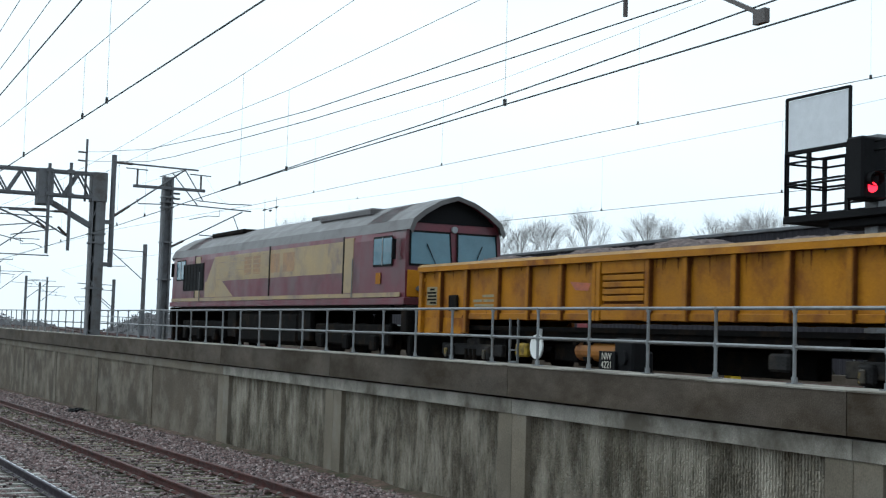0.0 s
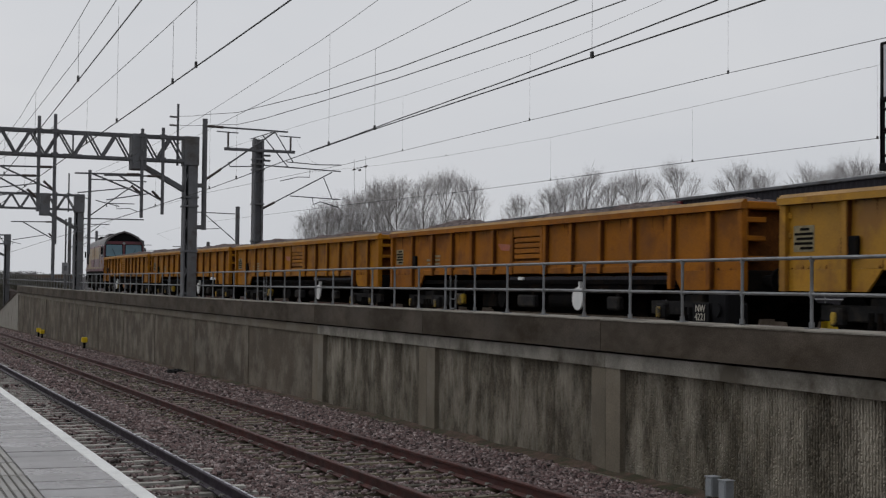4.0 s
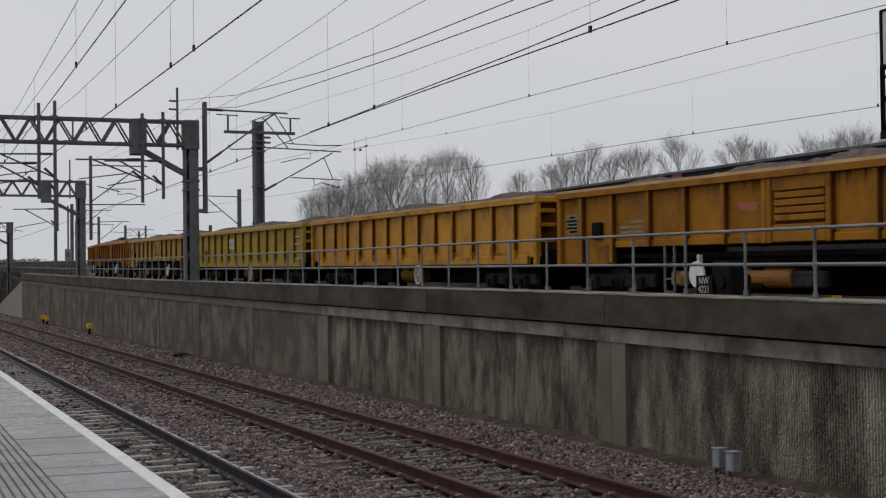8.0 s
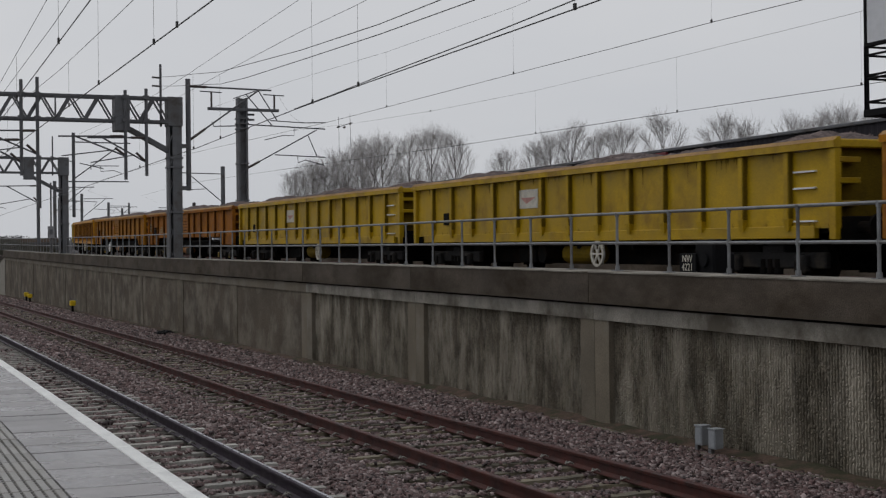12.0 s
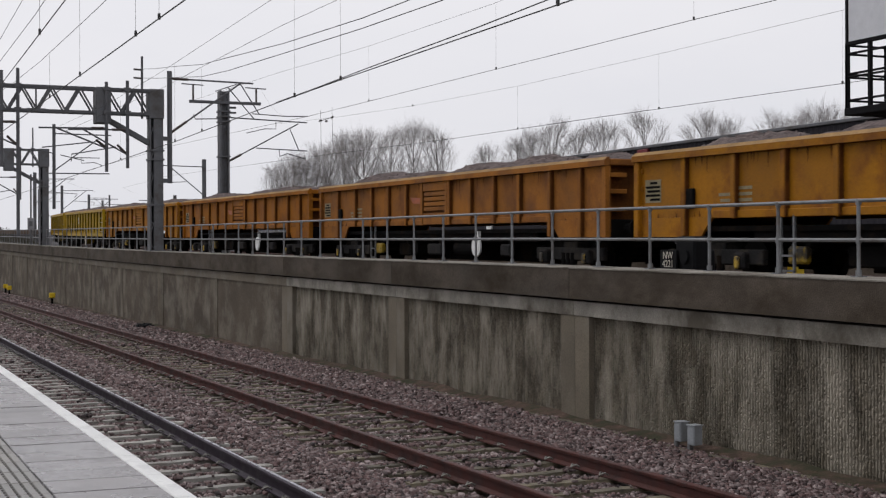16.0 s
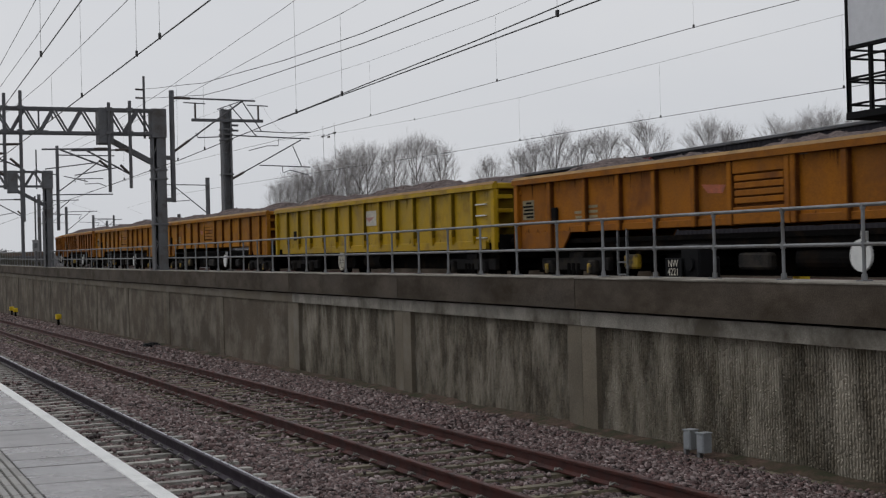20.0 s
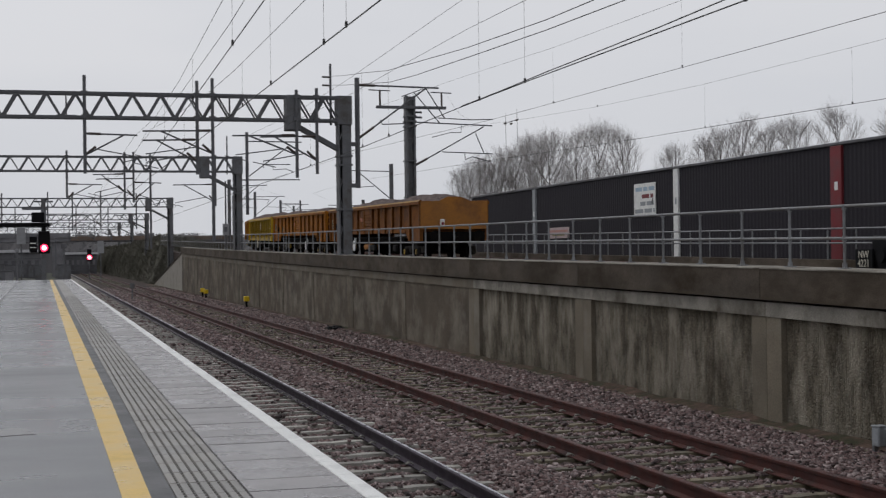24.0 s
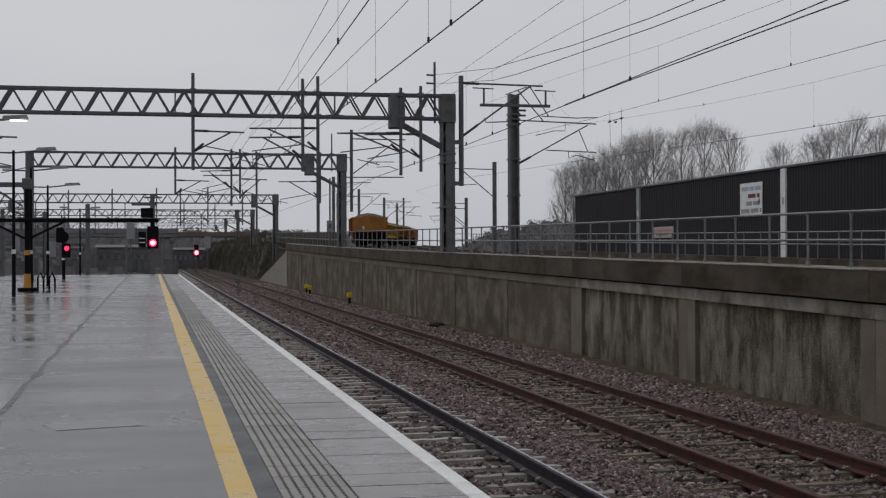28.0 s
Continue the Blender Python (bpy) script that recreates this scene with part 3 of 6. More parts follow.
part("cover_plate", G().box(-0.31, 0.31, -0.215, 0.215, 0.002, 0.0045), M_COVER, cover)
cover.matrix_basis = pose(-0.445, 10.77, 0, 0, 0, 17)

# ---- retaining wall of the viaduct ----
XW, BAY, J0 = 9.54, 6.87, 17.49
WALL_END = 103.0
wall = thing("wall_viaduct", "long stained concrete retaining wall with recessed panels", "retaining wall", kind="structure")


def strip(x0, x1, y0, y1, lo, hi, step=2.3):
    """A block that follows the ramp: lo and hi are lifts over the coping line or plain heights below -0.9."""
    n = max(1, int(round((y1 - y0) / step)))
    g = G()
    for i in range(n + 1):
        y = y0 + (y1 - y0) * i / n
        za = lo if lo < -0.9 else rise(y) + lo
        zb = rise(y) + hi
        g.v += [(x0, y, za), (x1, y, za), (x1, y, zb), (x0, y, zb)]
    for i in range(n):
        for j in range(4):
            a, b = 4 * i + j, 4 * i + (j + 1) % 4
            g.f.append((a, b, b + 4, a + 4))
    g.f += [(0, 1, 2, 3), tuple(4 * n + j for j in range(4))]
    return g


def ribbed(y0, y1, pitch, depth):
    """Concrete cast with upright fins whose faces are broken off unevenly."""
    n = int((y1 - y0) / pitch)
    g = G()
    rs = random.Random(int(y0 * 10))
    m = 96
    for i in range(n + 1):
        y = y0 + (y1 - y0) * i / n
        chip = 0.0
        chips = []
        for j in range(m):
            if rs.random() < 0.8:
                chip = rs.uniform(0, 1) ** 2 * depth * 0.6
            chips.append(chip)
        for k, (dy, groove) in enumerate(((0.03, 0), (0.5, 0), (0.6, 1), (0.93, 1))):
            if i == n and k:
                break
            top = rise(y) - 0.66
            for j in range(m):
                x = XW + 0.075 + (depth if groove else chips[j] + rs.uniform(0, 0.12) * depth)
                g.v.append((x, y + dy * pitch + rs.uniform(-1, 1) * pitch * 0.04, -1.4 + (top + 1.4) * j / (m - 1)))
    for i in range(len(g.v) // m - 1):
        for j in range(m - 1):
            a = i * m + j
            g.f.append((a, a + 1, a + m + 1, a + m))
    return g


part("wall_core", strip(XW + 0.115, XW + 0.7, -18, WALL_END, -1.5, -0.46), M_CONC, wall)
k = -5
while J0 + k * BAY < WALL_END:
    a = J0 + k * BAY
    b = min(a + BAY, WALL_END)
    ya, yb = a + 0.41, b - 0.41
    me = ribbed(ya, yb, 0.05, 0.024) if 12 < b < 19 else ribbed(ya, yb, 0.05, 0.016) if 12 < b < 26 else ribbed(ya, yb, 0.055, 0.012) if 12 < b < 33 else strip(XW + (0.035 if b < 33 else 0.018), XW + 0.12, ya, yb, -1.4, -0.66)
    part("panel", me, M_PANEL if b < 33 else M_PANEL2, wall)
    part("pilaster", strip(XW, XW + 0.12, a - 0.405, a - (0.006 if b < 33 else 0.001), -1.45, -0.66, 0.5), M_CONC if b < 40 else M_PANEL2, wall)
    part("pilaster", strip(XW, XW + 0.12, a + (0.006 if b < 33 else 0.001), a + 0.405, -1.45, -0.66, 0.5), M_CONC if b < 40 else M_PANEL2, wall)
    # near ledges paler: the light they catch is put into the colour
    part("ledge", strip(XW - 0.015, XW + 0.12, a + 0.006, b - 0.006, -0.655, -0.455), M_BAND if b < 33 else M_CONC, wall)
    part("coping", strip(XW - 0.09, XW + 0.75, a + 0.008, b - 0.008, -0.42, 0.0), M_COPE, wall)
    part("coping_cap", strip(XW - 0.1, XW + 0.78, a + 0.004, b - 0.004, 0.001, 0.016), M_BAND, wall, "pale top edge")
    k += 1
g = G()
za, zb = rise(WALL_END) - 0.44, -1.14
for x in (XW, XW + 0.5):
    g.v += [(x, WALL_END, -1.5), (x, 131.5, -1.5), (x, 131.5, zb), (x, WALL_END, za)]
g.f = [(0, 1, 2, 3), (4, 7, 6, 5), (3, 2, 6, 7), (1, 5, 6, 2), (0, 3, 7, 4)]
part("wing_coping", G().beam((XW + 0.2, WALL_END, za + 0.03), (XW + 0.2, 131.5, zb + 0.03), 0.5, 0.06), M_COPE, wall, "dark sloping coping")
part("wing_wall", g, M_WING, wall, "paler sloping end of the wall")

g = G()
ys = [-320, -60] + list(range(-40, 131, 10)) + [140, 155, 170, 190, 210, 230, 250, 270, 300, 350, 420, 520]
for i, y in enumerate(ys):
    z = rise(y) - 0.5
    xl = XW + 0.72 if y <= WALL_END else XW + 0.6
    g.v += [(xl + max(bend(y) - 3, 0), y, -1.6), (xl + max(bend(y) - 3, 0), y, z), (22.4 + bend(y), y, z), (22.4 + bend(y), y, -1.6)]
for i in range(len(ys) - 1):
    for j in range(3):
        a = 4 * i + j
        g.f.append((a, a + 1, a + 5, a + 4))
solid("viaduct_deck", g, M_BALLAST, "ballasted deck of the raised railway", "deck", kind="structure")
g = G()
ys = [WALL_END + 0.5, 118, 130, 170, 260, 400]
for y in ys:
    g.v += [(XW + 2.6, y, rise(y) - 0.3), (XW + 0.45, y, -1.4)]
g.f = [(2 * i, 2 * i + 1, 2 * i + 3, 2 * i + 2) for i in range(len(ys) - 1)]
solid("embankment", g, M_SHRUB, "dark overgrown bank beyond the wall", "embankment", kind="structure")
for cx, nm in ((15.1, "raised track under the goods train"), (20.0, "second raised track beside the parapet")):
    tr = thing("railway_track", nm, "railway track", "raised tracks")
    for s in (-1, 1):
        x = cx + s * 0.7525
        stn = [-320, -60] + list(range(-40, 250, 6)) + [260, 300, 400, 520]
        g = G().sweep([(x + a, b) for a, b in RAIL], [(y, rise(y) - 0.38) for y in stn])
        g.v = [(px + bend(py), py, pz) for px, py, pz in g.v]
        part("rail", g, M_RUST, tr)
    g = G()
    for i in range(-40, 260):
        y = i * 0.65
        g.box(cx + bend(y) - 1.25, cx + bend(y) + 1.25, y - 0.12, y + 0.12, rise(y) - 0.7, rise(y) - 0.545)
    tagged(part("sleepers", g, M_SLEEP2, tr), kind="stuff")

# far parapet of the viaduct with its own low railing
far = thing("wall_parapet", "low concrete parapet on the far side of the viaduct", "parapet", kind="structure")
part("parapet_body", strip(22.4, 22.8, -60, 84, -1.5, -0.22, 10), M_COPE, far)
rail2 = thing("far_railing", "slim galvanised railing on the far parapet", "railing", "railings")
for h in (0.70, 0.27):
    part("handrail", G().tube([(22.5 + bend(y), y, rise(y) + h) for y in range(-20, 131, 5)], 0.03, 6), M_GALV, rail2)
pm = mesh_of("post", G().tube([(0, 0, -0.24), (0, 0, 0.7)], 0.026, 6), M_GALV)
for i in range(62):
    y = 8 + i * 1.55
    part("post", pm, None, rail2).matrix_basis = pose(22.5 + bend(y), y, rise(y))

# ---- railing on the coping ----
railing = thing("railing", "galvanised tube railing along the coping", "railing", "railings")
XR = XW + 0.46
top = list(range(-16, 131, 4))
part("top_rail", G().tube([(XR, y, rise(y) + 0.83) for y in top], 0.021, 8), M_GALV, railing)
part("middle_rail", G().tube([(XR, y, rise(y) + 0.41) for y in top], 0.02, 8), M_GALV, railing)
g = G().tube([(0, 0, 0.012), (0, 0, 0.83)], 0.021, 8)
g.disc((0, 0, 0.41), (0, 0, 1), 0.031, 0.07, 8).disc((0, 0, 0.815), (0, 0, 1), 0.031, 0.06, 8).disc((0, 0, 0.05), (0, 0, 1), 0.034, 0.08, 8)
g.box(-0.07, 0.07, -0.05, 0.05, 0.014, 0.03)
pm = mesh_of("post", g, M_GALV)
i = -19
while 12.05 + i * 1.395 < 128:
    y = 12.05 + i * 1.395
    part("post", pm, None, railing).matrix_basis = pose(XR, y, rise(y))
    i += 1

g = G()
rs = random.Random(21)
ys = [-15 + i * 0.6 for i in range(int(150 / 0.6))]
for y in ys:
    w = 9.06 + rs.uniform(-0.1, 0.1)
    g.v += [(w, y, -1.16), (w + 0.08, y, -1.095 + rs.uniform(-0.01, 0.015)), (9.3, y, -1.09 + rs.uniform(-0.012, 0.015)), (9.6, y, -1.05 + rs.uniform(-0.02, 0.03))]
for i in range(len(ys) - 1):
    for j in range(3):
        a = 4 * i + j
        g.f.append((a, a + 1, a + 5, a + 4))
solid("soil_strip", g, M_SOIL, "damp brown soil along the foot of the wall", "soil", kind="structure")


# ---- goods train ----
LEN, HALF = 17.6, 1.375
RIBS_A = [1.08, 2.39, 3.84, 5.14, 6.43, 7.67, 9.39, 10.5, 11.8, 13.1, 14.45, 15.95]


def heap(seed, fill):
    """Crushed stone heaped above the rim."""
    rs = random.Random(seed)
    nx, ny = 12, 110
    g = G()
    ph = [rs.uniform(0, 6.28) for _ in range(4)]
    for j in range(ny + 1):
        y = 0.12 + (LEN - 0.24) * j / ny
        crest = 0.2 + 0.06 * math.sin(y * 0.75 + ph[0]) + 0.06 * math.sin(y * 1.9 + ph[1])
        crest *= min(1, j / 11, (ny - j) / 11)
        for i in range(nx + 1):
            u = i / nx * 2 - 1
            z = 1.76 + 0.1 * fill + (crest + 0.1) * fill * (1 - abs(u) ** 2.2) + rs.uniform(-0.04, 0.045)
            g.v.append((u * (HALF - 0.06), y + rs.uniform(-0.05, 0.05), z))
    w = nx + 1
    for j in range(ny):
        for i in range(nx):
            a = j * w + i
            g.f.append((a, a + 1, a + w + 1, a + w))
    for _ in range(420):
        x, y, r = rs.uniform(-1.2, 1.2), rs.uniform(0.6, LEN - 0.6), rs.uniform(0.018, 0.042)
        j = min(ny, int((y - 0.12) / (LEN - 0.24) * ny))
        i = min(nx, int((x / (HALF - 0.06) + 1) / 2 * nx))
        z = g.v[j * w + i][2]
        top = [(x + rs.uniform(-0.5, 0.5) * r, y + rs.uniform(-0.5, 0.5) * r, z + r * rs.uniform(0.7, 1.2))]
        ring = [(x + r * math.cos(a) * rs.uniform(0.7, 1.2), y + r * math.sin(a) * rs.uniform(0.7, 1.3), z - r * 0.4) for a in (0.3, 1.5, 2.8, 4.1, 5.3)]
        g.add(top + ring, [(0, k, k % 5 + 1) for k in range(1, 6)])
    return g


def bogie(parent, y0, cover):
    b = part("bogie", G().box(-1.05, -0.93, y0 - 1.45, y0 + 1.45, -0.02, 0.24, 0.02).box(0.93, 1.05, y0 - 1.45, y0 + 1.45, -0.02, 0.24, 0.02).box(-1.0, 1.0, y0 - 0.3, y0 + 0.3, 0.02, 0.36, 0.02), M_BOGIE, parent, "grimy cast bogie frame")
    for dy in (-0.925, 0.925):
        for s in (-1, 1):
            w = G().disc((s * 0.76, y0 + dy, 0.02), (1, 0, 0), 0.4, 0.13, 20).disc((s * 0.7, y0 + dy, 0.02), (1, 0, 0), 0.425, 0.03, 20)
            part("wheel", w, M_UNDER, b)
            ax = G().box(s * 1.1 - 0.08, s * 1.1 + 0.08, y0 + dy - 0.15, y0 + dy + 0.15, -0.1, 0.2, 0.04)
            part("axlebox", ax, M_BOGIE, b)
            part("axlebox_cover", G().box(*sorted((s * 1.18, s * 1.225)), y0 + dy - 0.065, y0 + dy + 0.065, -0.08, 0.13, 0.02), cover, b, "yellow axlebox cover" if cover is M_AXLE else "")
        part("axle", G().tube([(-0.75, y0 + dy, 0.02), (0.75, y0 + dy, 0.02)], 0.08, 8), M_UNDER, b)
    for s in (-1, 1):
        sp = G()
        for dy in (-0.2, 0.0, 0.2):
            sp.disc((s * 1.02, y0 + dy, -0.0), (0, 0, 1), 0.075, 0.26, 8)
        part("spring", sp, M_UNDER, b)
    return b


def wagon(kind, paint, label, seed, rear_rust=False, fill=1.0, turned=False, brake=7.6, plate=10.3):
    """A box wagon; a turned one has its ribs, hatch and brake gear the other way round."""
    def at(a, b):
        return (LEN - b, LEN - a) if turned else (a, b)
    w = thing("goods_wagon", label, "goods wagon", "wagons of the stone train")
    lowside = 0.8 if kind == "A" else 0.62
    # colours grime streaks, and paints shade on rib sides and end plates
    seam = M_RUSTSHADE if kind == "A" or paint is AMBER else M_DIRTSHADE
    ribs = sorted(at(y, y)[0] for y in RIBS_A) if kind == "A" else [LEN * (i + 1) / 14 for i in range(13)]
    for s in (-1, 1):
        x0, x1 = sorted((s * (HALF - 0.09), s * (HALF - 0.14)))
        ends = [0.03] + list(ribs) + [LEN - 0.03]
        for ya, yb in zip(ends, ends[1:]):
            part("side_plate", G().box(x0, x1, ya, yb, lowside, 1.84), paint, w)
        if kind == "A":
            for a, b in ((0.03, 2.45), (LEN - 2.45, LEN - 0.03)):
                sk = G().add([(x0, a, 0.798), (x0, b, 0.798), (x0, b - (0.35 if a < 1 else 0), 0.45), (x0, a + (0.35 if a > 1 else 0), 0.45),
                              (x1, a, 0.798), (x1, b, 0.798), (x1, b - (0.35 if a < 1 else 0), 0.45), (x1, a + (0.35 if a > 1 else 0), 0.45)],
                             [(0, 1, 2, 3), (7, 6, 5, 4), (0, 4, 5, 1), (1, 5, 6, 2), (2, 6, 7, 3), (3, 7, 4, 0)])
                part("skirt", sk, paint, w)
        else:
            part("lower_flange", G().box(*sorted((s * (HALF - 0.06), s * (HALF - 0.16))), 0.6, LEN - 0.6, 0.46, 0.66, 0.01), paint, w)
        xa, xb = sorted((s * HALF, s * (HALF - 0.1)))
        for y in ribs:
            ends = kind == "A" and (y < 2.4 or y > LEN - 2.4)
            lo = 0.46 if ends else 0.76
            g = G().box(xa, xb, y - 0.06, y + 0.06, lo, 1.842, 0.012)
            if kind == "B":
                g.add([(s * HALF, y - 0.08, 0.8), (s * HALF, y + 0.08, 0.8), (s * (HALF - 0.03), y + 0.05, 0.58), (s * (HALF - 0.03), y - 0.05, 0.58), (s * (HALF - 0.14), y - 0.08, 0.8), (s * (HALF - 0.14), y + 0.08, 0.8)],
                      [(0, 1, 2, 3), (0, 3, 4), (1, 5, 2), (4, 3, 2, 5)])
            part("rib", g, paint, w)
            # strip along one rib side, its shade and rust given as colour
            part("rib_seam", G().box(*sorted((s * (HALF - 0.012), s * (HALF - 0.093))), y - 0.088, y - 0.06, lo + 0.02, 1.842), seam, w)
        for y in (0.08, LEN - 0.08):
            part("corner_post", G().box(xa, xb, y - 0.08, y + 0.08, 0.44, 1.842, 0.012), paint, w)
        part("rim", G().sweep([(s * (HALF + 0.035), 1.845), (s * (HALF + 0.035), 1.95), (s * (HALF - 0.04), 2.01), (s * (HALF - 0.09), 2.01), (s * (HALF - 0.09), 1.845)], [(-0.02, 0), (LEN + 0.02, 0)]), paint, w)
        part("rim_lip", G().sweep([(s * (HALF + 0.037), 1.953), (s * (HALF - 0.038), 2.016), (s * (HALF - 0.088), 2.016), (s * (HALF - 0.04), 2.008), (s * (HALF + 0.03), 1.95)], [(0.0, 0), (LEN, 0)]), M_DUST, w, "dusty upper lip")
        if kind == "A":
            part("sill", G().box(*sorted((s * (HALF - 0.055), s * (HALF - 0.095))), 2.5, LEN - 2.5, 0.77, 0.9, 0.01), paint, w)
        rg = random.Random(seed * 7 + s)
        grime = G()
        for i in range(70):
            y, foot = rg.uniform(0.2, LEN - 0.2), lowside + 0.002
            wid, tall, gx = rg.uniform(0.008, 0.045), rg.choice((0.04, 0.06, 0.09, 0.14)) * rg.uniform(0.6, 1.3), s * (HALF - 0.086)
            grime.add([(gx, y - wid, foot), (gx, y + wid, foot), (gx, y + wid * 0.5, foot + tall * 0.6), (gx, y + rg.uniform(-0.3, 0.3) * wid, foot + tall)], [(0, 1, 2, 3)])
        for i in range(60):
            y, tall, wid, gx = rg.uniform(0.2, LEN - 0.2), rg.uniform(0.05, 0.4) ** 1.5 * 1.5, rg.uniform(0.008, 0.03), s * (HALF - 0.0865)
            grime.add([(gx, y - wid, 1.84), (gx, y, 1.84 - tall), (gx, y + wid, 1.84)], [(0, 1, 2)])
        tagged(part("grime", grime, seam, w), "rust and grime streaks down the side", kind="stuff")
        # markings on the side
        out = -HALF + 0.088 if s < 0 else HALF - 0.088
        mk = 10.15 if turned else 9.58
        if kind == "A":
            part("hatch_post", G().box(xa, xb, *at(7.75, 7.88), 0.76, 1.842, 0.01), paint, w)
            hx = sorted((s * (HALF - 0.09), s * (HALF - 0.02)))
            hb = part("hatch", G().box(*hx, *at(7.9, 9.3), 1.62, 1.84, 0.008).box(*hx, *at(7.9, 9.3), 0.78, 1.06, 0.008), paint, w, "louvred hatch in the side")
            # dark plate stands for the shade in the slat gaps
            part("recess", G().box(*sorted((s * (HALF - 0.086), s * (HALF - 0.091))), *at(7.92, 9.28), 1.07, 1.61), M_RUSTSHADE, hb)
            for i in range(4):
                z = 1.12 + i * 0.125
                part("slat", G().box(*sorted((s * (HALF - 0.085), s * (HALF - 0.03))), *at(7.93, 9.27), z, z + 0.098, 0.008), paint, hb)
            if s < 0:
                part("marking", G().add([(out - 0.004, mk, 1.46), (out - 0.004, mk + 0.75, 1.5), (out - 0.004, mk + 0.55, 1.34), (out - 0.004, mk + 0.1, 1.32)], [(0, 1, 2, 3)]), M_LOGO, w, "faded red painted marking")
                part("data_plate", G().box(out - 0.004, out, LEN - 0.82, LEN - 0.28, 1.08, 1.5), M_FADE, w, "dirty pale data plate")
                part("data_panel", bars([[(0.2, 0.7)], [(0, 1)], [(0, 0.9)], [(0, 1)], [(0, 0.7)]], out - 0.004, LEN - 0.79, LEN - 0.31, 1.1, 1.48), M_UNDER, w, "small dark data panel")
                part("side_box", G().box(out - 0.07, out, LEN - 1.95, LEN - 1.55, 0.95, 1.3, 0.02), M_UNDER, w, "dark equipment box")
                part("lettering", bars([[(0, 0.55)], [(0, 0.5), (0.55, 1)], [(0, 0.95)]], out, LEN - 3.6, LEN - 2.65, 1.02, 1.32), M_FADE, w)
        elif s < 0 and paint is not AMBER:
            part("plate", G().box(out - 0.012, out, plate, plate + 0.95, 1.2, 1.62, 0.004), M_PLATE, w, "white marking plate")
            part("marking", G().add([(out - 0.016, plate + 0.1, 1.44), (out - 0.016, plate + 0.85, 1.44), (out - 0.016, plate + 0.55, 1.3)], [(0, 1, 2)]), M_PINK, w, "red mark on the plate")
            part("side_box", G().box(out - 0.06, out, LEN - 2.35, LEN - 2.0, 0.9, 1.2, 0.02), M_UNDER, w, "dark equipment box")
            for i in range(0 if paint is AMBER else 4):
                part("rung", G().box(out - 0.05, out, 0.55, 1.1, 0.72 + i * 0.26, 0.745 + i * 0.26), M_WHITE, w, "white step rung")
    for y, s in ((0.0, -1), (LEN, 1)):
        ya, yb = sorted((y - s * 0.28, y - s * 0.22))
        if rear_rust and s < 0:
            edge = [(-1.33, 0.9), (1.33, 0.9), (1.33, 1.96), (0.62, 1.98), (0.3, 2.12), (-0.25, 2.14), (-0.6, 1.98), (-1.33, 1.96)]
            gable = G().add([(x, y, z) for y in (-0.03, 0.015) for x, z in edge], [tuple(range(8)), tuple(range(15, 7, -1))] + [(k, (k + 1) % 8, 8 + (k + 1) % 8, 8 + k) for k in range(8)])
            part("end_wall", gable, M_ENDRUST, w, "rust-streaked gabled end plate")
        # darkened for rust and for the shade in the gap between wagons
        part("end_plate", G().box(-HALF + 0.16, HALF - 0.16, ya, yb, 0.55, 1.84), seam, w, "end plate coloured dark for rust and gap shade")
        part("end_rim", G().box(-HALF + 0.09, HALF - 0.09, *sorted((y - s * 0.28, y)), 1.845, 1.98, 0.02), paint, w)
        for sx in (-1, 1):
            for z in (0.95, 1.3, 1.62):
                part("end_stiffener", G().box(*sorted((sx * (HALF - 0.06), sx * (HALF - 0.5))), *sorted((y - s * 0.02, y - s * 0.22)), z, z + 0.09, 0.01), paint, w)
            part("buffer", G().disc((sx * 0.87, y + s * 0.2, 0.62), (0, 1, 0), 0.1, 0.42, 12).disc((sx * 0.87, y + s * 0.42, 0.62), (0, 1, 0), 0.22, 0.05, 16), M_UNDER, w)
        part("headstock", G().box(-1.25, 1.25, *sorted((y - s * 0.05, y - s * 0.25)), 0.42, 0.8, 0.02), M_UNDER, w)
        part("coupling", G().tube([(0, y, 0.58), (0, y + s * 0.52, 0.55)], 0.06, 6), M_UNDER, w)
    if kind == "A":
        for y, l in ((4.9, 0.5), (9.0, 0.9), (13.0, 0.45)):
            part("brake_gear", G().box(-1.18, -1.02, y - l / 2, y + l / 2, 0.02, 0.3, 0.04), M_AXLE if l < 0.48 else M_BOGIE, w, "grimy brake gear box")
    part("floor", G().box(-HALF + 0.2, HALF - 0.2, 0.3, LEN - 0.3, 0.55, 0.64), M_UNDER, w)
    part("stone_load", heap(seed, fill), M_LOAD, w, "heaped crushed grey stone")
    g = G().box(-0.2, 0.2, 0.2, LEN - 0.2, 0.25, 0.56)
    # deep middle girder added to close the view under the wagon
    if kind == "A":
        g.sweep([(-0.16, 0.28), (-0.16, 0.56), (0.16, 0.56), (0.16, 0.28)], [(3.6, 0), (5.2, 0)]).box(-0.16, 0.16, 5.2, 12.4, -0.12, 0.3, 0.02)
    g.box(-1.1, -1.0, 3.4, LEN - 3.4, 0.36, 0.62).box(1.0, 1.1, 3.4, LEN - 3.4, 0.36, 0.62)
    # two inner girders added so the space below reads dark
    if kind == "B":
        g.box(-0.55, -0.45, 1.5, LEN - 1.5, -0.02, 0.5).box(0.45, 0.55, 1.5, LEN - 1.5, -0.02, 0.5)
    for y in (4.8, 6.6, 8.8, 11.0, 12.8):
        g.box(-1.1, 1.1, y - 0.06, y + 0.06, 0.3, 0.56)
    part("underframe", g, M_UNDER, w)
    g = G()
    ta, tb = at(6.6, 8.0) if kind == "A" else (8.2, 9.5)
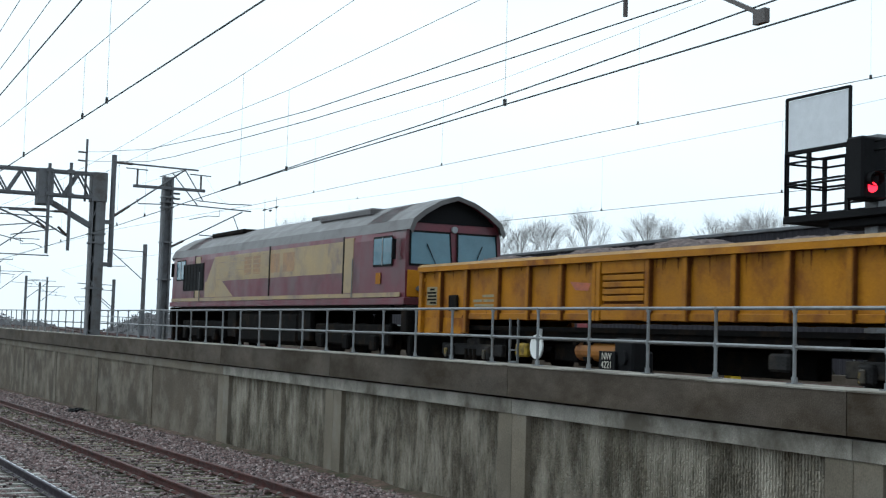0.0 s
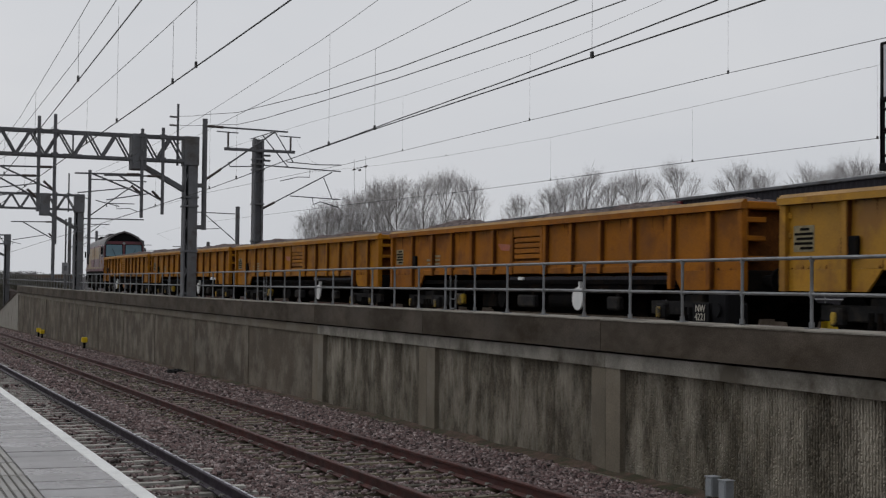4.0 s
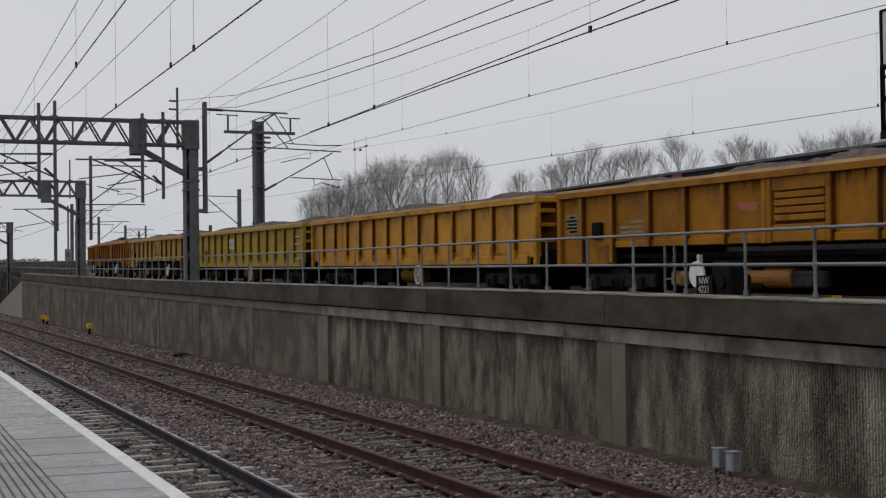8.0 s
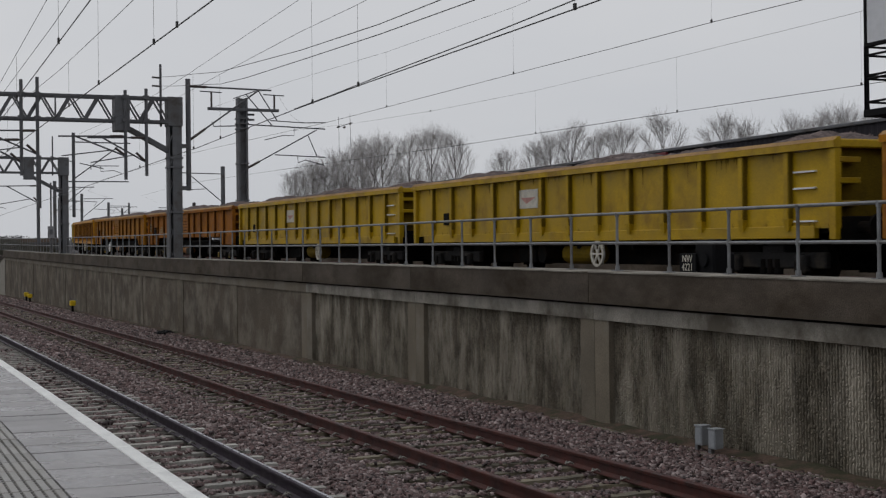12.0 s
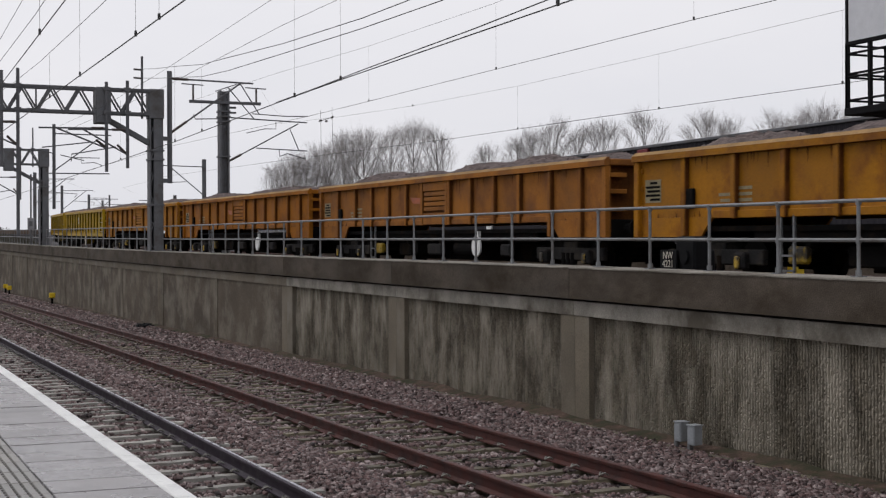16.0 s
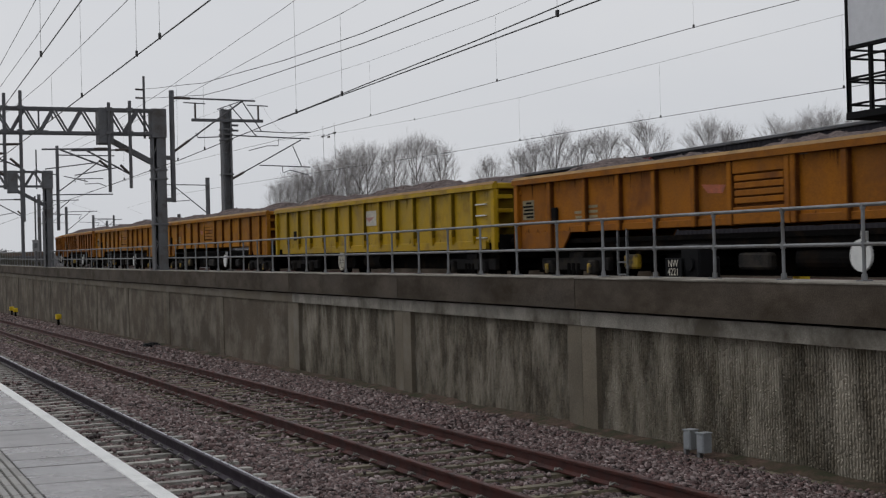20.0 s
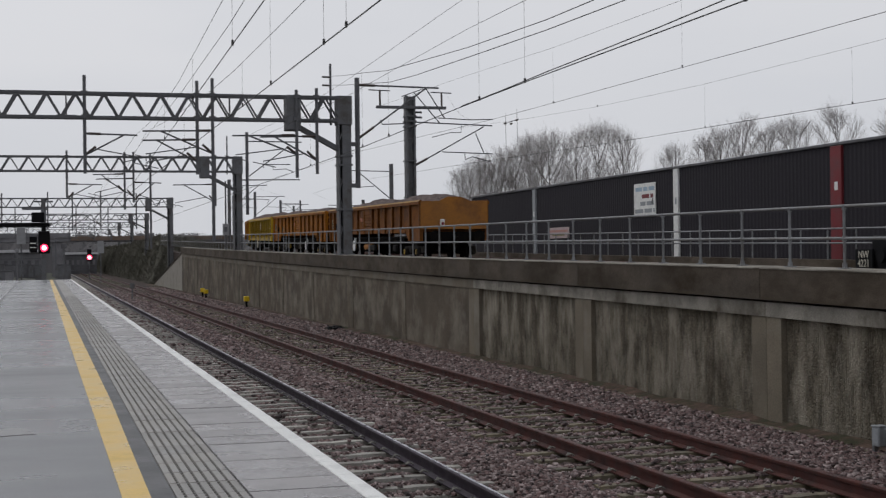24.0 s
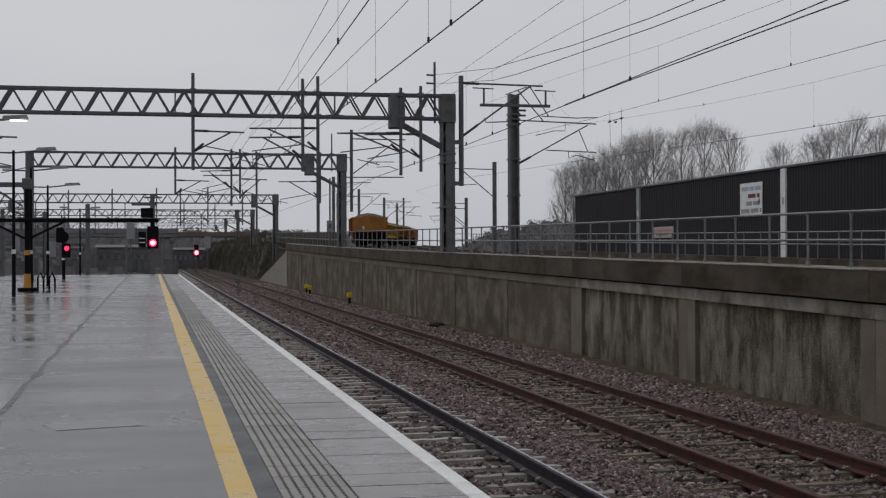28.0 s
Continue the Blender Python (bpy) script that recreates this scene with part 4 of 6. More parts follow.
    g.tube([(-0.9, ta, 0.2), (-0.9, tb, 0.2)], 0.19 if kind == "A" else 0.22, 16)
    part("air_tank", g, M_UNDER if kind == "A" and not turned else M_ENDRUST if kind == "A" else M_UNDER if brake > 9 else M_DIRTSHADE, w, "air tank under the frame")
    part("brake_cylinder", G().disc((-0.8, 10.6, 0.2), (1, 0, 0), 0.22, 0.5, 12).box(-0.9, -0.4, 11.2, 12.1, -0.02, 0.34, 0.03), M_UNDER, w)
    cover = M_AXLE if kind == "A" else M_UNDER
    bogie(w, 2.12, cover)
    bogie(w, LEN - 2.12, cover)
    bw = 12.1 if turned else 6.15
    if kind == "A":
        part("brake_wheel", G().disc((-1.3, bw, 0.24), (1, 0, 0), 0.24, 0.04, 20).box(-1.28, -1.2, bw - 0.03, bw + 0.03, 0.3, 0.6), M_WHITE, w, "white handbrake wheel")
        g = G()
        for dy in (0, 0.34):
            g.box(-1.32, -1.28, LEN - 4.75 + dy, LEN - 4.71 + dy, -0.12, 0.8)
        for i in range(3):
            g.box(-1.32, -1.28, LEN - 4.75, LEN - 4.37, -0.1 + i * 0.24, -0.07 + i * 0.24)
        part("ladder", g, M_GALV, w, "grey step ladder")
    else:
        g = G()
        for i in range(16):
            a, b = 2 * math.pi * i / 16, 2 * math.pi * (i + 1) / 16
            g.beam((-1.3, brake + 0.24 * math.cos(a), 0.2 + 0.24 * math.sin(a)), (-1.3, brake + 0.24 * math.cos(b), 0.2 + 0.24 * math.sin(b)), 0.05, 0.05)
        for i in range(3):
            a = math.pi * i / 3
            g.beam((-1.3, brake - 0.23 * math.cos(a), 0.2 - 0.23 * math.sin(a)), (-1.3, brake + 0.23 * math.cos(a), 0.2 + 0.23 * math.sin(a)), 0.035, 0.035)
        part("brake_wheel", g, M_PLATE, w, "dirty white spoked handbrake wheel")
    return w


def locomotive():
    lo = thing("diesel_locomotive", "maroon and gold diesel locomotive with a grimy roof", "locomotive")
    L, h = 22.2, 1.33
    side = [(h, 1.28), (h, 2.72), (h - 0.03, 2.9)]
    roof = [(h - 0.03, 2.9), (1.19, 3.17), (0.9, 3.4), (0.46, 3.64), (0.0, 3.78)]
    rp = [(-x, z) for x, z in roof] + [(x, z) for x, z in reversed(roof[:-1])]
    part("roof", G().sweep(rp, [(1.2, 0), (L - 1.2, 0)]), ROOFGREY, lo, "grimy grey curved roof")
    part("body_shell", G().sweep([(-h, 1.28), (-h, 2.72), (-h + 0.03, 2.905), (h - 0.03, 2.905), (h, 2.72), (h, 1.28)], [(3.2, 0), (L - 3.2, 0)]), MAROON, lo)
    part("sole_plate", G().box(-h - 0.02, h + 0.02, 0.35, L - 0.35, 1.1, 1.275, 0.01), MAROON, lo)
    for s in (-1, 1):
        xa, xb = sorted((s * (h + 0.025), s * (h + 0.002)))
        part("gold_stripe", G().box(xa, xb, 0.6, L - 0.6, 1.29, 1.4), GOLD, lo, "thin gold stripe along the sill")
        o = h + 0.006
        band = G()
        for a, b in ((4.4, 10.35), (10.45, 16.2)):
            band.box(*sorted((s * o, s * (h + 0.001))), a, b, 1.95, 2.78)
        band.add([(s * o, 14.0, 1.42), (s * o, 17.3, 1.42), (s * o, 17.3, 1.95), (s * o, 15.3, 1.95)], [(0, 1, 2, 3)]).add([(s * o, 16.2, 1.95), (s * o, 17.1, 1.95), (s * o, 16.2, 2.78)], [(0, 1, 2)])
        part("gold_band", band, GOLD, lo, "broad faded gold band")
        for a, b in ((8.2, 9.2), (9.5, 10.3), (11.3, 12.0), (12.2, 12.9)):
            part("faded_lettering", G().box(*sorted((s * (h + 0.009), s * (h + 0.004))), a, b, 2.1, 2.66), M_GHOST, lo, "worn maroon ghost of painted lettering")
        for i in range(6):
            z = 1.99 + i * 0.14
            part("body_bead", G().box(*sorted((s * (h + 0.014), s * (h + 0.004))), 10.5, 16.1, z, z + 0.022), GOLD, lo, "shallow raised bead on the body side")
        part("emblem", G().box(*sorted((s * (h + 0.008), s * h)), 1.85, 2.15, 1.62, 1.9), OCHRE, lo, "small orange emblem")
        part("seam", G().box(*sorted((s * (h + 0.02), s * h)), 10.36, 10.44, 1.4, 2.9), M_BLACK, lo)
        gr = part("side_grille", G().box(*sorted((s * (h + 0.012), s * h)), 17.45, 20.1, 1.66, 2.62), M_BLACK, lo, "black radiator grille")
        for i in range(7):
            part("grille_bar", G().box(*sorted((s * (h + 0.02), s * (h + 0.01))), 17.55 + i * 0.4, 17.6 + i * 0.4, 1.68, 2.6), M_UNDER, gr)
        for y in (3.68, L - 4.3):
            d = part("cab_door", G().box(*sorted((s * (h + 0.01), s * (h - 0.02))), y, y + 0.62, 1.42, 2.85, 0.005), GOLD, lo, "gold cab door")
            part("door_handle", G().tube([(s * (h + 0.05), y - 0.06, 1.3), (s * (h + 0.05), y - 0.06, 2.3)], 0.015, 5), M_GALV, d)
            part("door_gap", G().box(*sorted((s * (h + 0.014), s * h)), y + 0.64, y + 0.72, 1.35, 2.9), M_BLACK, d)
    for e in (0, 1):
        def ye(v):
            return v if e == 0 else L - v
        # cab shell: the face leans back above the waist
        cab = G()
        rp2 = [(-h, 1.28), (-h, 2.72)] + rp + [(h, 2.72), (h, 1.28)]
        front = []
        for x, z in rp2:
            y = 0.42 + max(0, z - 1.95) * 0.09
            front.append((x * (0.97 if z < 3 else 1.0), ye(y), z))
        back = [(x, ye(3.2), z) for x, z in rp2]
        n = len(rp2)
        cab.v = front + back
        cab.f = [(i, (i + 1) % n, (i + 1) % n + n, i + n) for i in range(n)] + [tuple(range(n))]
        c = part("cab", cab, MAROON, lo, "maroon driving cab")
        vis = G()
        for x, z in rp:
            ya = 0.42 + (z - 1.95) * 0.09
            vis.v += [(x, ye(ya + 1.3), z + 0.012), (x, ye(ya - 0.28), z + 0.01), (x * 0.94, ye(ya - 0.28), z - 0.1)]
        for i in range(len(rp) - 1):
            vis.f += [(3 * i, 3 * i + 1, 3 * i + 4, 3 * i + 3), (3 * i + 1, 3 * i + 2, 3 * i + 5, 3 * i + 4)]
        part("roof_end", vis, ROOFGREY, c, "grimy roof overhang")
        dark = G()
        dark.v = [(x, ye(0.42 + (z - 1.95) * 0.09 - 0.012), z) for x, z in ((-1.1, 3.1), (1.1, 3.1), (1.08, 3.14), (0.85, 3.36), (0.44, 3.58), (0.0, 3.72), (-0.44, 3.58), (-0.85, 3.36), (-1.08, 3.14))]
        dark.f = [tuple(range(9))]
        part("headlamp_panel", dark, M_BLACK, c)
        part("headlamp", G().disc((0.0, ye(0.47), 2.97), (0, 1, 0), 0.08, 0.06, 12), M_GREYBOX, c)
        for sx in (-1, 1):
            xa, xb = sorted((sx * 0.1, sx * 1.16))
            za, zb = 2.1, 2.86
            for gname, grow, mat, o2 in (("window_rubber", 0.05, M_BLACK, 0.012), ("windscreen", 0.0, M_GLASS, 0.022)):
                ya, yb = 0.42 + (za - grow - 1.95) * 0.09 - o2, 0.42 + (zb + grow - 1.95) * 0.09 - o2
                part(gname, G().add([(xa - grow, ye(ya), za - grow), (xb + grow, ye(ya), za - grow), (xb + grow - 0.04, ye(yb), zb + grow), (xa - grow + 0.02, ye(yb), zb + grow)], [(0, 1, 2, 3)]), mat, c)
            part("wiper", G().tube([(sx * 0.5, ye(0.37), 2.05), (sx * 0.75, ye(0.42), 2.6)], 0.012, 4), M_BLACK, c)
            wy = sorted((ye(1.2), ye(2.3)))
            part("window_rubber", G().box(*sorted((sx * (h + 0.006), sx * h)), wy[0] - 0.05, wy[1] + 0.05, 2.05, 2.8), M_BLACK, c)
            part("side_window", G().box(*sorted((sx * (h + 0.012), sx * h)), wy[0], wy[1], 2.1, 2.75), M_GLASS, c)
            part("window_bar", G().box(*sorted((sx * (h + 0.02), sx * h)), (wy[0] + wy[1]) / 2 - 0.03, (wy[0] + wy[1]) / 2 + 0.03, 2.08, 2.77), M_GALV, c)
            part("mirror", G().box(*sorted((sx * (h + 0.03), sx * (h + 0.14))), *sorted((ye(0.85), ye(0.92))), 2.2, 2.7, 0.02), M_BLACK, c)
            part("tail_lamp", G().disc((sx * 0.95, ye(0.37), 1.5), (0, 1, 0), 0.07, 0.06, 12), M_MAST, c)
            part("buffer", G().disc((sx * 0.87, ye(0.12), 0.66), (0, 1, 0), 0.12, 0.55, 12).disc((sx * 0.87, ye(-0.16), 0.66), (0, 1, 0), 0.24, 0.05, 16), M_UNDER, c)
        part("warning_panel", G().box(-1.25, 1.25, *sorted((ye(0.39), ye(0.415))), 1.3, 1.94, 0.004), OCHRE, c, "yellow warning panel below the windows")
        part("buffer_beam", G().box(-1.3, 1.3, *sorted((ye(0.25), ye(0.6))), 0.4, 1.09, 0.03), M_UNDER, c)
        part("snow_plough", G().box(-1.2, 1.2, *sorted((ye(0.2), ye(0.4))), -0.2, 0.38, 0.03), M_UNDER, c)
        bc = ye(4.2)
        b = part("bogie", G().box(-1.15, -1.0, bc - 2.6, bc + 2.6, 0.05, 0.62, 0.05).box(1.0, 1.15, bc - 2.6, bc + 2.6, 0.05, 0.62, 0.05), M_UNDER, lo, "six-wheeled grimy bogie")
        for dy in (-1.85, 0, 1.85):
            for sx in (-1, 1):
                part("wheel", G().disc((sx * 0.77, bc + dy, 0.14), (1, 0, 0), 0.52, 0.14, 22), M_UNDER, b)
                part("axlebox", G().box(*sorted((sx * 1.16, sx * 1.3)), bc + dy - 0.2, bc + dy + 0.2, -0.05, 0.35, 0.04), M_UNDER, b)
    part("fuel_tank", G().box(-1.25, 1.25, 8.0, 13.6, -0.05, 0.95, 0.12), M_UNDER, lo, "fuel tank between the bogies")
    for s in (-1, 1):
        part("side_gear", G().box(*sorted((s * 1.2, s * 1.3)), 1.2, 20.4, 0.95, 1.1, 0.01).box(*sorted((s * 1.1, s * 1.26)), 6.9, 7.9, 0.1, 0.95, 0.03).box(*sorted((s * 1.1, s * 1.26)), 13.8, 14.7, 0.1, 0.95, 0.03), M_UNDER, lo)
    part("exhaust", G().box(-0.35, 0.35, 8.5, 9.6, 3.66, 3.8, 0.03), ROOFGREY, lo)
    part("roof_fan", G().box(-0.6, 0.6, 15.5, 19.2, 3.6, 3.76, 0.04), M_UNDER, lo, "dark radiator fan housing")
    part("roof_hatch", G().box(-0.75, 0.75, 4.0, 7.8, 3.5, 3.7, 0.04), ROOFGREY, lo)
    return lo


LOCO = locomotive()
ochre = wagon("A", OCHRE, "ochre bogie box wagon heaped with crushed stone", 11)
orange = wagon("A", ORANGE, "faded orange bogie box wagon heaped with stone", 12)
turned_ochre = wagon("A", OCHRE, "ochre bogie box wagon heaped with crushed stone", 14, turned=True)
turned_orange = wagon("A", ORANGE, "faded orange bogie box wagon heaped with stone", 15, turned=True)
browned = wagon("A", BROWNED, "browned orange bogie box wagon heaped with stone", 17, fill=1.15)
full_ochre = wagon("A", OCHRE, "ochre bogie box wagon heaped high with stone", 18, fill=1.15)
late_yellow = wagon("B", YELLOW, "yellow ribbed box wagon heaped with crushed stone", 16, fill=1.2, brake=10.9, plate=7.9)
yellow = wagon("B", YELLOW, "yellow ribbed box wagon heaped with crushed stone", 13)
FIRST = {"o": ochre, "n": orange, "Y": yellow, "q": turned_ochre, "m": turned_orange, "y": late_yellow, "b": browned, "h": full_ochre}
WAGONS = []
for i, c in enumerate("qoonpLAqmYYonbhhynE"):
    if c in FIRST:
        wg = FIRST[c] if FIRST[c] not in WAGONS else copy_thing(FIRST[c], Matrix())
    elif c == "p":
        wg = wagon("A", PALE, "pale amber bogie box wagon heaped with stone", 20 + i)
    elif c == "L":
        wg = wagon("B", LIME, "dusty yellow ribbed box wagon heaped with stone", 21)
    elif c == "A":
        wg = wagon("B", AMBER, "bright amber ribbed box wagon heaped with stone", 22)
    else:
        wg = wagon("A", RUSTED_SHADED, "last red-brown box wagon with a rusty end and tail lamp", 23, True, 1.15, True)
        lamp = part("tail_lamp", G().box(-0.585, -0.415, -0.16, -0.032, 1.02, 1.28, 0.03), M_WHITE, wg, "white tail lamp box")
        part("lamp_lens", G().disc((-0.5, -0.175, 1.11), (0, 1, 0), 0.055, 0.03, 12), M_REDP, lamp, "red lens")
    WAGONS.append(wg)

# front of the first wagon along the line, at each time
RUN_T = [0, 1, 2, 3, 4, 4.5, 6.5, 8, 10, 11, 12, 13, 15.5, 17, 18.5, 20, 22.5, 23, 25, 28]
RUN_Y = [29.8, 46.0, 61.9, 77.9, 94.0, 102.0, 133.8, 158.05, 190.0, 205.9, 221.8, 237.5, 275.9, 299.3, 322.4, 345.2, 383.0, 390.5, 419.6, 461.3]
RUN = np.polyfit(np.array(RUN_T) / 28, RUN_Y, 6)
SPACING, XT = 18.65, 15.1


def ride(rear, length):
    a, b = Vector((XT + bend(rear), rear, rise(rear))), Vector((XT + bend(rear + length), rear + length, rise(rear + length)))
    d = b - a
    return pose(*a, math.degrees(math.atan2(d.z, length)), 0, -math.degrees(math.atan2(d.x, d.y)))


def motions():
    for k in range(-1, 19):
        rows = []
        for j in range(57):
            t = j * 0.5
            front = float(np.polyval(RUN, t / 28)) - SPACING * k
            rows.append((t, ride(front - LEN, LEN) if k >= 0 else ride(front - LEN - 0.5, 22.2)))
        walk(WAGONS[k] if k >= 0 else LOCO, rows)


# ---- overhead line: portals, masts and wires ----
def cantilever(parent, x, y, z, side, reach, rise_by=0.95):
    """Insulated tubular arm from a drop tube: tie, strut and registration arm."""
    e = x + side * reach
    a = part("cantilever", G().tube([(x, y, z + rise_by), (e, y, z + rise_by - 0.04)], 0.03, 6).tube([(x, y, z), (x + side * reach * 0.75, y, z + rise_by - 0.03)], 0.03, 6), M_BOOM, parent)
    part("insulator", G().tube([(x + side * 0.08, y, z + rise_by), (x + side * 0.5, y, z + rise_by - 0.01)], 0.042, 8), M_INSUL, a)
    part("insulator", G().tube([(x + side * 0.06, y, z + 0.06), (x + side * 0.34, y, z + 0.06 + rise_by * 0.4 * 0.8)], 0.042, 8), M_INSUL, a)
    part("registration_arm", G().tube([(x + side * reach * 0.2, y, z + rise_by * 0.3), (e - side * 0.1, y, z - 0.02), (e - side * 0.1, y, z - 0.25)], 0.02, 5).tube([(e + side * 0.25, y, z - 0.05), (e - side * 0.5, y, z - 0.22)], 0.016, 5), M_BOOM, a)
    return a


def truss(x0, x1, y, z0, z1, parent, bay=0.449, chord=0.085, both=True):
    part("upper_chord", G().box(x0, x1, y - 0.28, y - 0.28 + chord, z1 - chord, z1).box(x0, x1, y + 0.2, y + 0.2 + chord, z1 - chord, z1), M_BOOM, parent)
    part("lower_chord", G().box(x0, x1, y - 0.28, y - 0.28 + chord, z0, z0 + chord).box(x0, x1, y + 0.2, y + 0.2 + chord, z0, z0 + chord), M_BOOM, parent)
    n = max(2, int((x1 - x0) / bay))
    st = (x1 - x0) / n
    for i in range(n):
        xa, xb = x0 + i * st, x0 + (i + 1) * st
        p, q = ((xa, z0 + 0.04), (xb, z1 - 0.04)) if i % 2 else ((xa, z1 - 0.04), (xb, z0 + 0.04))
        for dy in (-0.24, 0.24) if both else (-0.24,):
            g = G().beam((p[0], y + dy, p[1]), (q[0], y + dy, q[1]), *((0.06, 0.095) if i % 2 else (0.045, 0.055)))
            part("lattice_bar", g, M_BOOM, parent)


def portal(y, xl, xr, z0, z1, base, label, drops, left_leg=True):
    p = thing("overhead_line_portal", label, "portal", "portals over the tracks")
    w = 0.225
    part("mast", G().box(xr - w * 0.42, xr + w, y - w, y + w, base, z0 - 0.1, 0.015), M_MAST, p, "grey box-section mast")
    part("mast_flange", G().box(xr - w, xr - w + 0.05, y - w, y + w, base, z0 - 0.1, 0.008), M_MAST, p)
    # web coloured black to paint the shade of the recess
    part("mast_web", G().box(xr - w + 0.05, xr - w * 0.42, y + w * 0.5, y + w * 0.7, base, z0 - 0.1), M_BLACK, p)
    if y < 100:
        for i in range(int((z0 - 0.4 - base) / 0.4)):
            za = base + 0.2 + i * 0.4
            part("lacing_bar", G().beam((xr - w + 0.02, y - w + 0.03, za), (xr - w * 0.42, y - w + 0.03, za + 0.2 * (1 if i % 2 else -1) + 0.1), 0.025, 0.035), M_MAST, p)
    part("mast_head", G().box(xr - w - 0.03, xr + w + 0.03, y - w - 0.03, y + w + 0.03, z0 - 0.1, z1 + 0.02, 0.02), M_MAST, p)
    part("base_plate", G().box(xr - 0.26, xr + 0.26, y - 0.3, y + 0.3, base - 0.01, base + 0.04), M_MAST, p)
    for z in (base + 1.5, base + 3.0, base + 3.3):
        part("collar", G().box(xr - w - 0.03, xr + w + 0.03, y - w - 0.03, y + w + 0.03, z, z + 0.06), M_MAST, p)
    part("gusset_box", G().box(xr - 1.98, xr - 1.5, y - 0.32, y + 0.32, z0 - 0.3, z1 + 0.01, 0.02), M_MAST, p)
    part("knee_brace", G().beam((xr - 1.6, y, z0 - 0.15), (xr - w + 0.02, y, z0 - 0.9), 0.26, 0.16), M_MAST, p)
    truss(xl, xr - w, y, z0, z1, p, both=y < 100)
    if left_leg:
        part("mast", G().box(xl - 0.2, xl + 0.2, y - 0.2, y + 0.2, -1.2 if xl > 1.7 or xl < -9 else 0.0, z1, 0.02), M_MAST, p, "grey box-section mast")
    for x, zt, zb, arms in drops:
        d = part("drop_tube", G().tube([(x, y - 0.36, zb), (x, y - 0.36, zt)], 0.055, 8), M_BOOM, p)
        for zc in (z0, z1 - 0.1):
            part("clamp", G().box(x - 0.1, x + 0.1, y - 0.42, y - 0.2, zc - 0.01, zc + 0.11), M_BOOM, d)
        for side, reach, dz, *up in arms:
            cantilever(p, x, y - 0.36, zb + dz, side, reach, *up)
    return p


P1 = portal(46.9, -14.285, 9.79, 5.8, 6.66, rise(46.9) + 0.012, "grey lattice portal carrying the overhead wires",
            [(1.285, 7.17, 4.02, [(1, 1.65, 0.58, 0.7)]), (4.85, 7.06, 4.0, [(-1, 1.75, 0.41, 0.73)]), (5.35, 7.15, 1.8, [(-1, 2.25, 2.88, 0.76)]),
             (8.13, 6.83, 3.9, [(-1, 2.14, 0.77, 0.65)]), (8.81, 6.9, 4.03, [(-1, 1.9, 0.44, 0.82)]), (-6.0, 7.0, 3.9, [(1, 1.8, 0.2)])])
for x in (0.72, 5.92):
    part("splice_post", G().beam((x, 46.62, 5.85), (x, 46.62, 6.62), 0.05, 0.06).box(x - 0.3, x + 0.3, 46.6, 46.63, 5.8, 5.9), M_BOOM, P1)
spire = part("feeder_spire", G().tube([(9.36, 46.9, 5.7), (9.36, 46.9, 7.77)], 0.04, 8), M_BOOM, P1)
for z in (7.32, 7.04):
    part("insulator", G().tube([(9.36, 46.9, z), (9.08, 46.9, z + 0.01)], 0.032, 8), M_INSUL, spire)
side_tube = part("side_tube", G().tube([(10.275, 46.9, 3.58), (10.275, 46.9, 7.32)], 0.085, 10), M_BOOM, P1)
for z in (5.0, 3.6):
    part("bracket", G().box(9.94, 10.25, 46.8, 47.0, z, z + 0.13), M_MAST, side_tube)
for z0, z1, reach in ((7.08, 7.03, 2.9), (5.22, 7.03, 2.47)):
    part("cantilever", G().tube([(10.25, 46.9, z0), (10.25 + reach, 46.9, z1)], 0.032, 6), M_BOOM, side_tube)
part("insulator", G().tube([(10.3, 46.9, 7.08), (10.9, 46.9, 7.068)], 0.045, 8), M_INSUL, side_tube)
part("insulator", G().tube([(10.3, 46.9, 5.26), (10.85, 46.9, 5.66)], 0.045, 8), M_INSUL, side_tube)
part("registration_arm", G().tube([(13.1, 46.9, 6.0), (14.3, 46.9, 5.95), (15.1, 46.9, 5.98)], 0.018, 5).tube([(12.7, 46.9, 7.0), (13.35, 46.9, 6.0)], 0.022, 5), M_BOOM, side_tube)

P2 = portal(75.1, -6.17, 9.91, 5.79, 6.62, rise(75.1) + 0.012, "grey lattice portal farther along the platform",
            [(1.15, 6.87, 4.4, [(1, 1.75, 0.02, 0.74)]), (4.49, 6.82, 4.2, [(-1, 1.9, 0.3), (1, 1.4, 0.1)]), (4.04, 6.81, 3.83, [(-1, 1.6, 0.9)]), (5.35, 6.7, 1.8, []), (8.7, 6.7, 4.0, [(-1, 2.2, 0.2)])])
part("feeder_spire", G().tube([(9.37, 75.1, 5.7), (9.37, 75.1, 7.72)], 0.04, 6), M_BOOM, P2)
p2_tube = part("side_tube", G().tube([(10.43, 75.1, 3.55), (10.43, 75.1, 7.94)], 0.085, 8), M_BOOM, P2)
part("cantilever", G().tube([(10.43, 75.1, 7.46), (13.36, 75.1, 7.44)], 0.035, 6).tube([(10.5, 75.1, 5.58), (12.68, 75.1, 7.22)], 0.035, 6).tube([(11.44, 75.1, 6.23), (12.76, 75.1, 6.24)], 0.024, 5).tube([(11.8, 75.1, 6.23), (11.82, 75.1, 5.95), (12.5, 75.1, 6.0), (12.9, 75.1, 5.85)], 0.02, 5).tube([(10.15, 75.1, 5.4), (13.26, 75.1, 5.42)], 0.035, 6), M_BOOM, p2_tube)
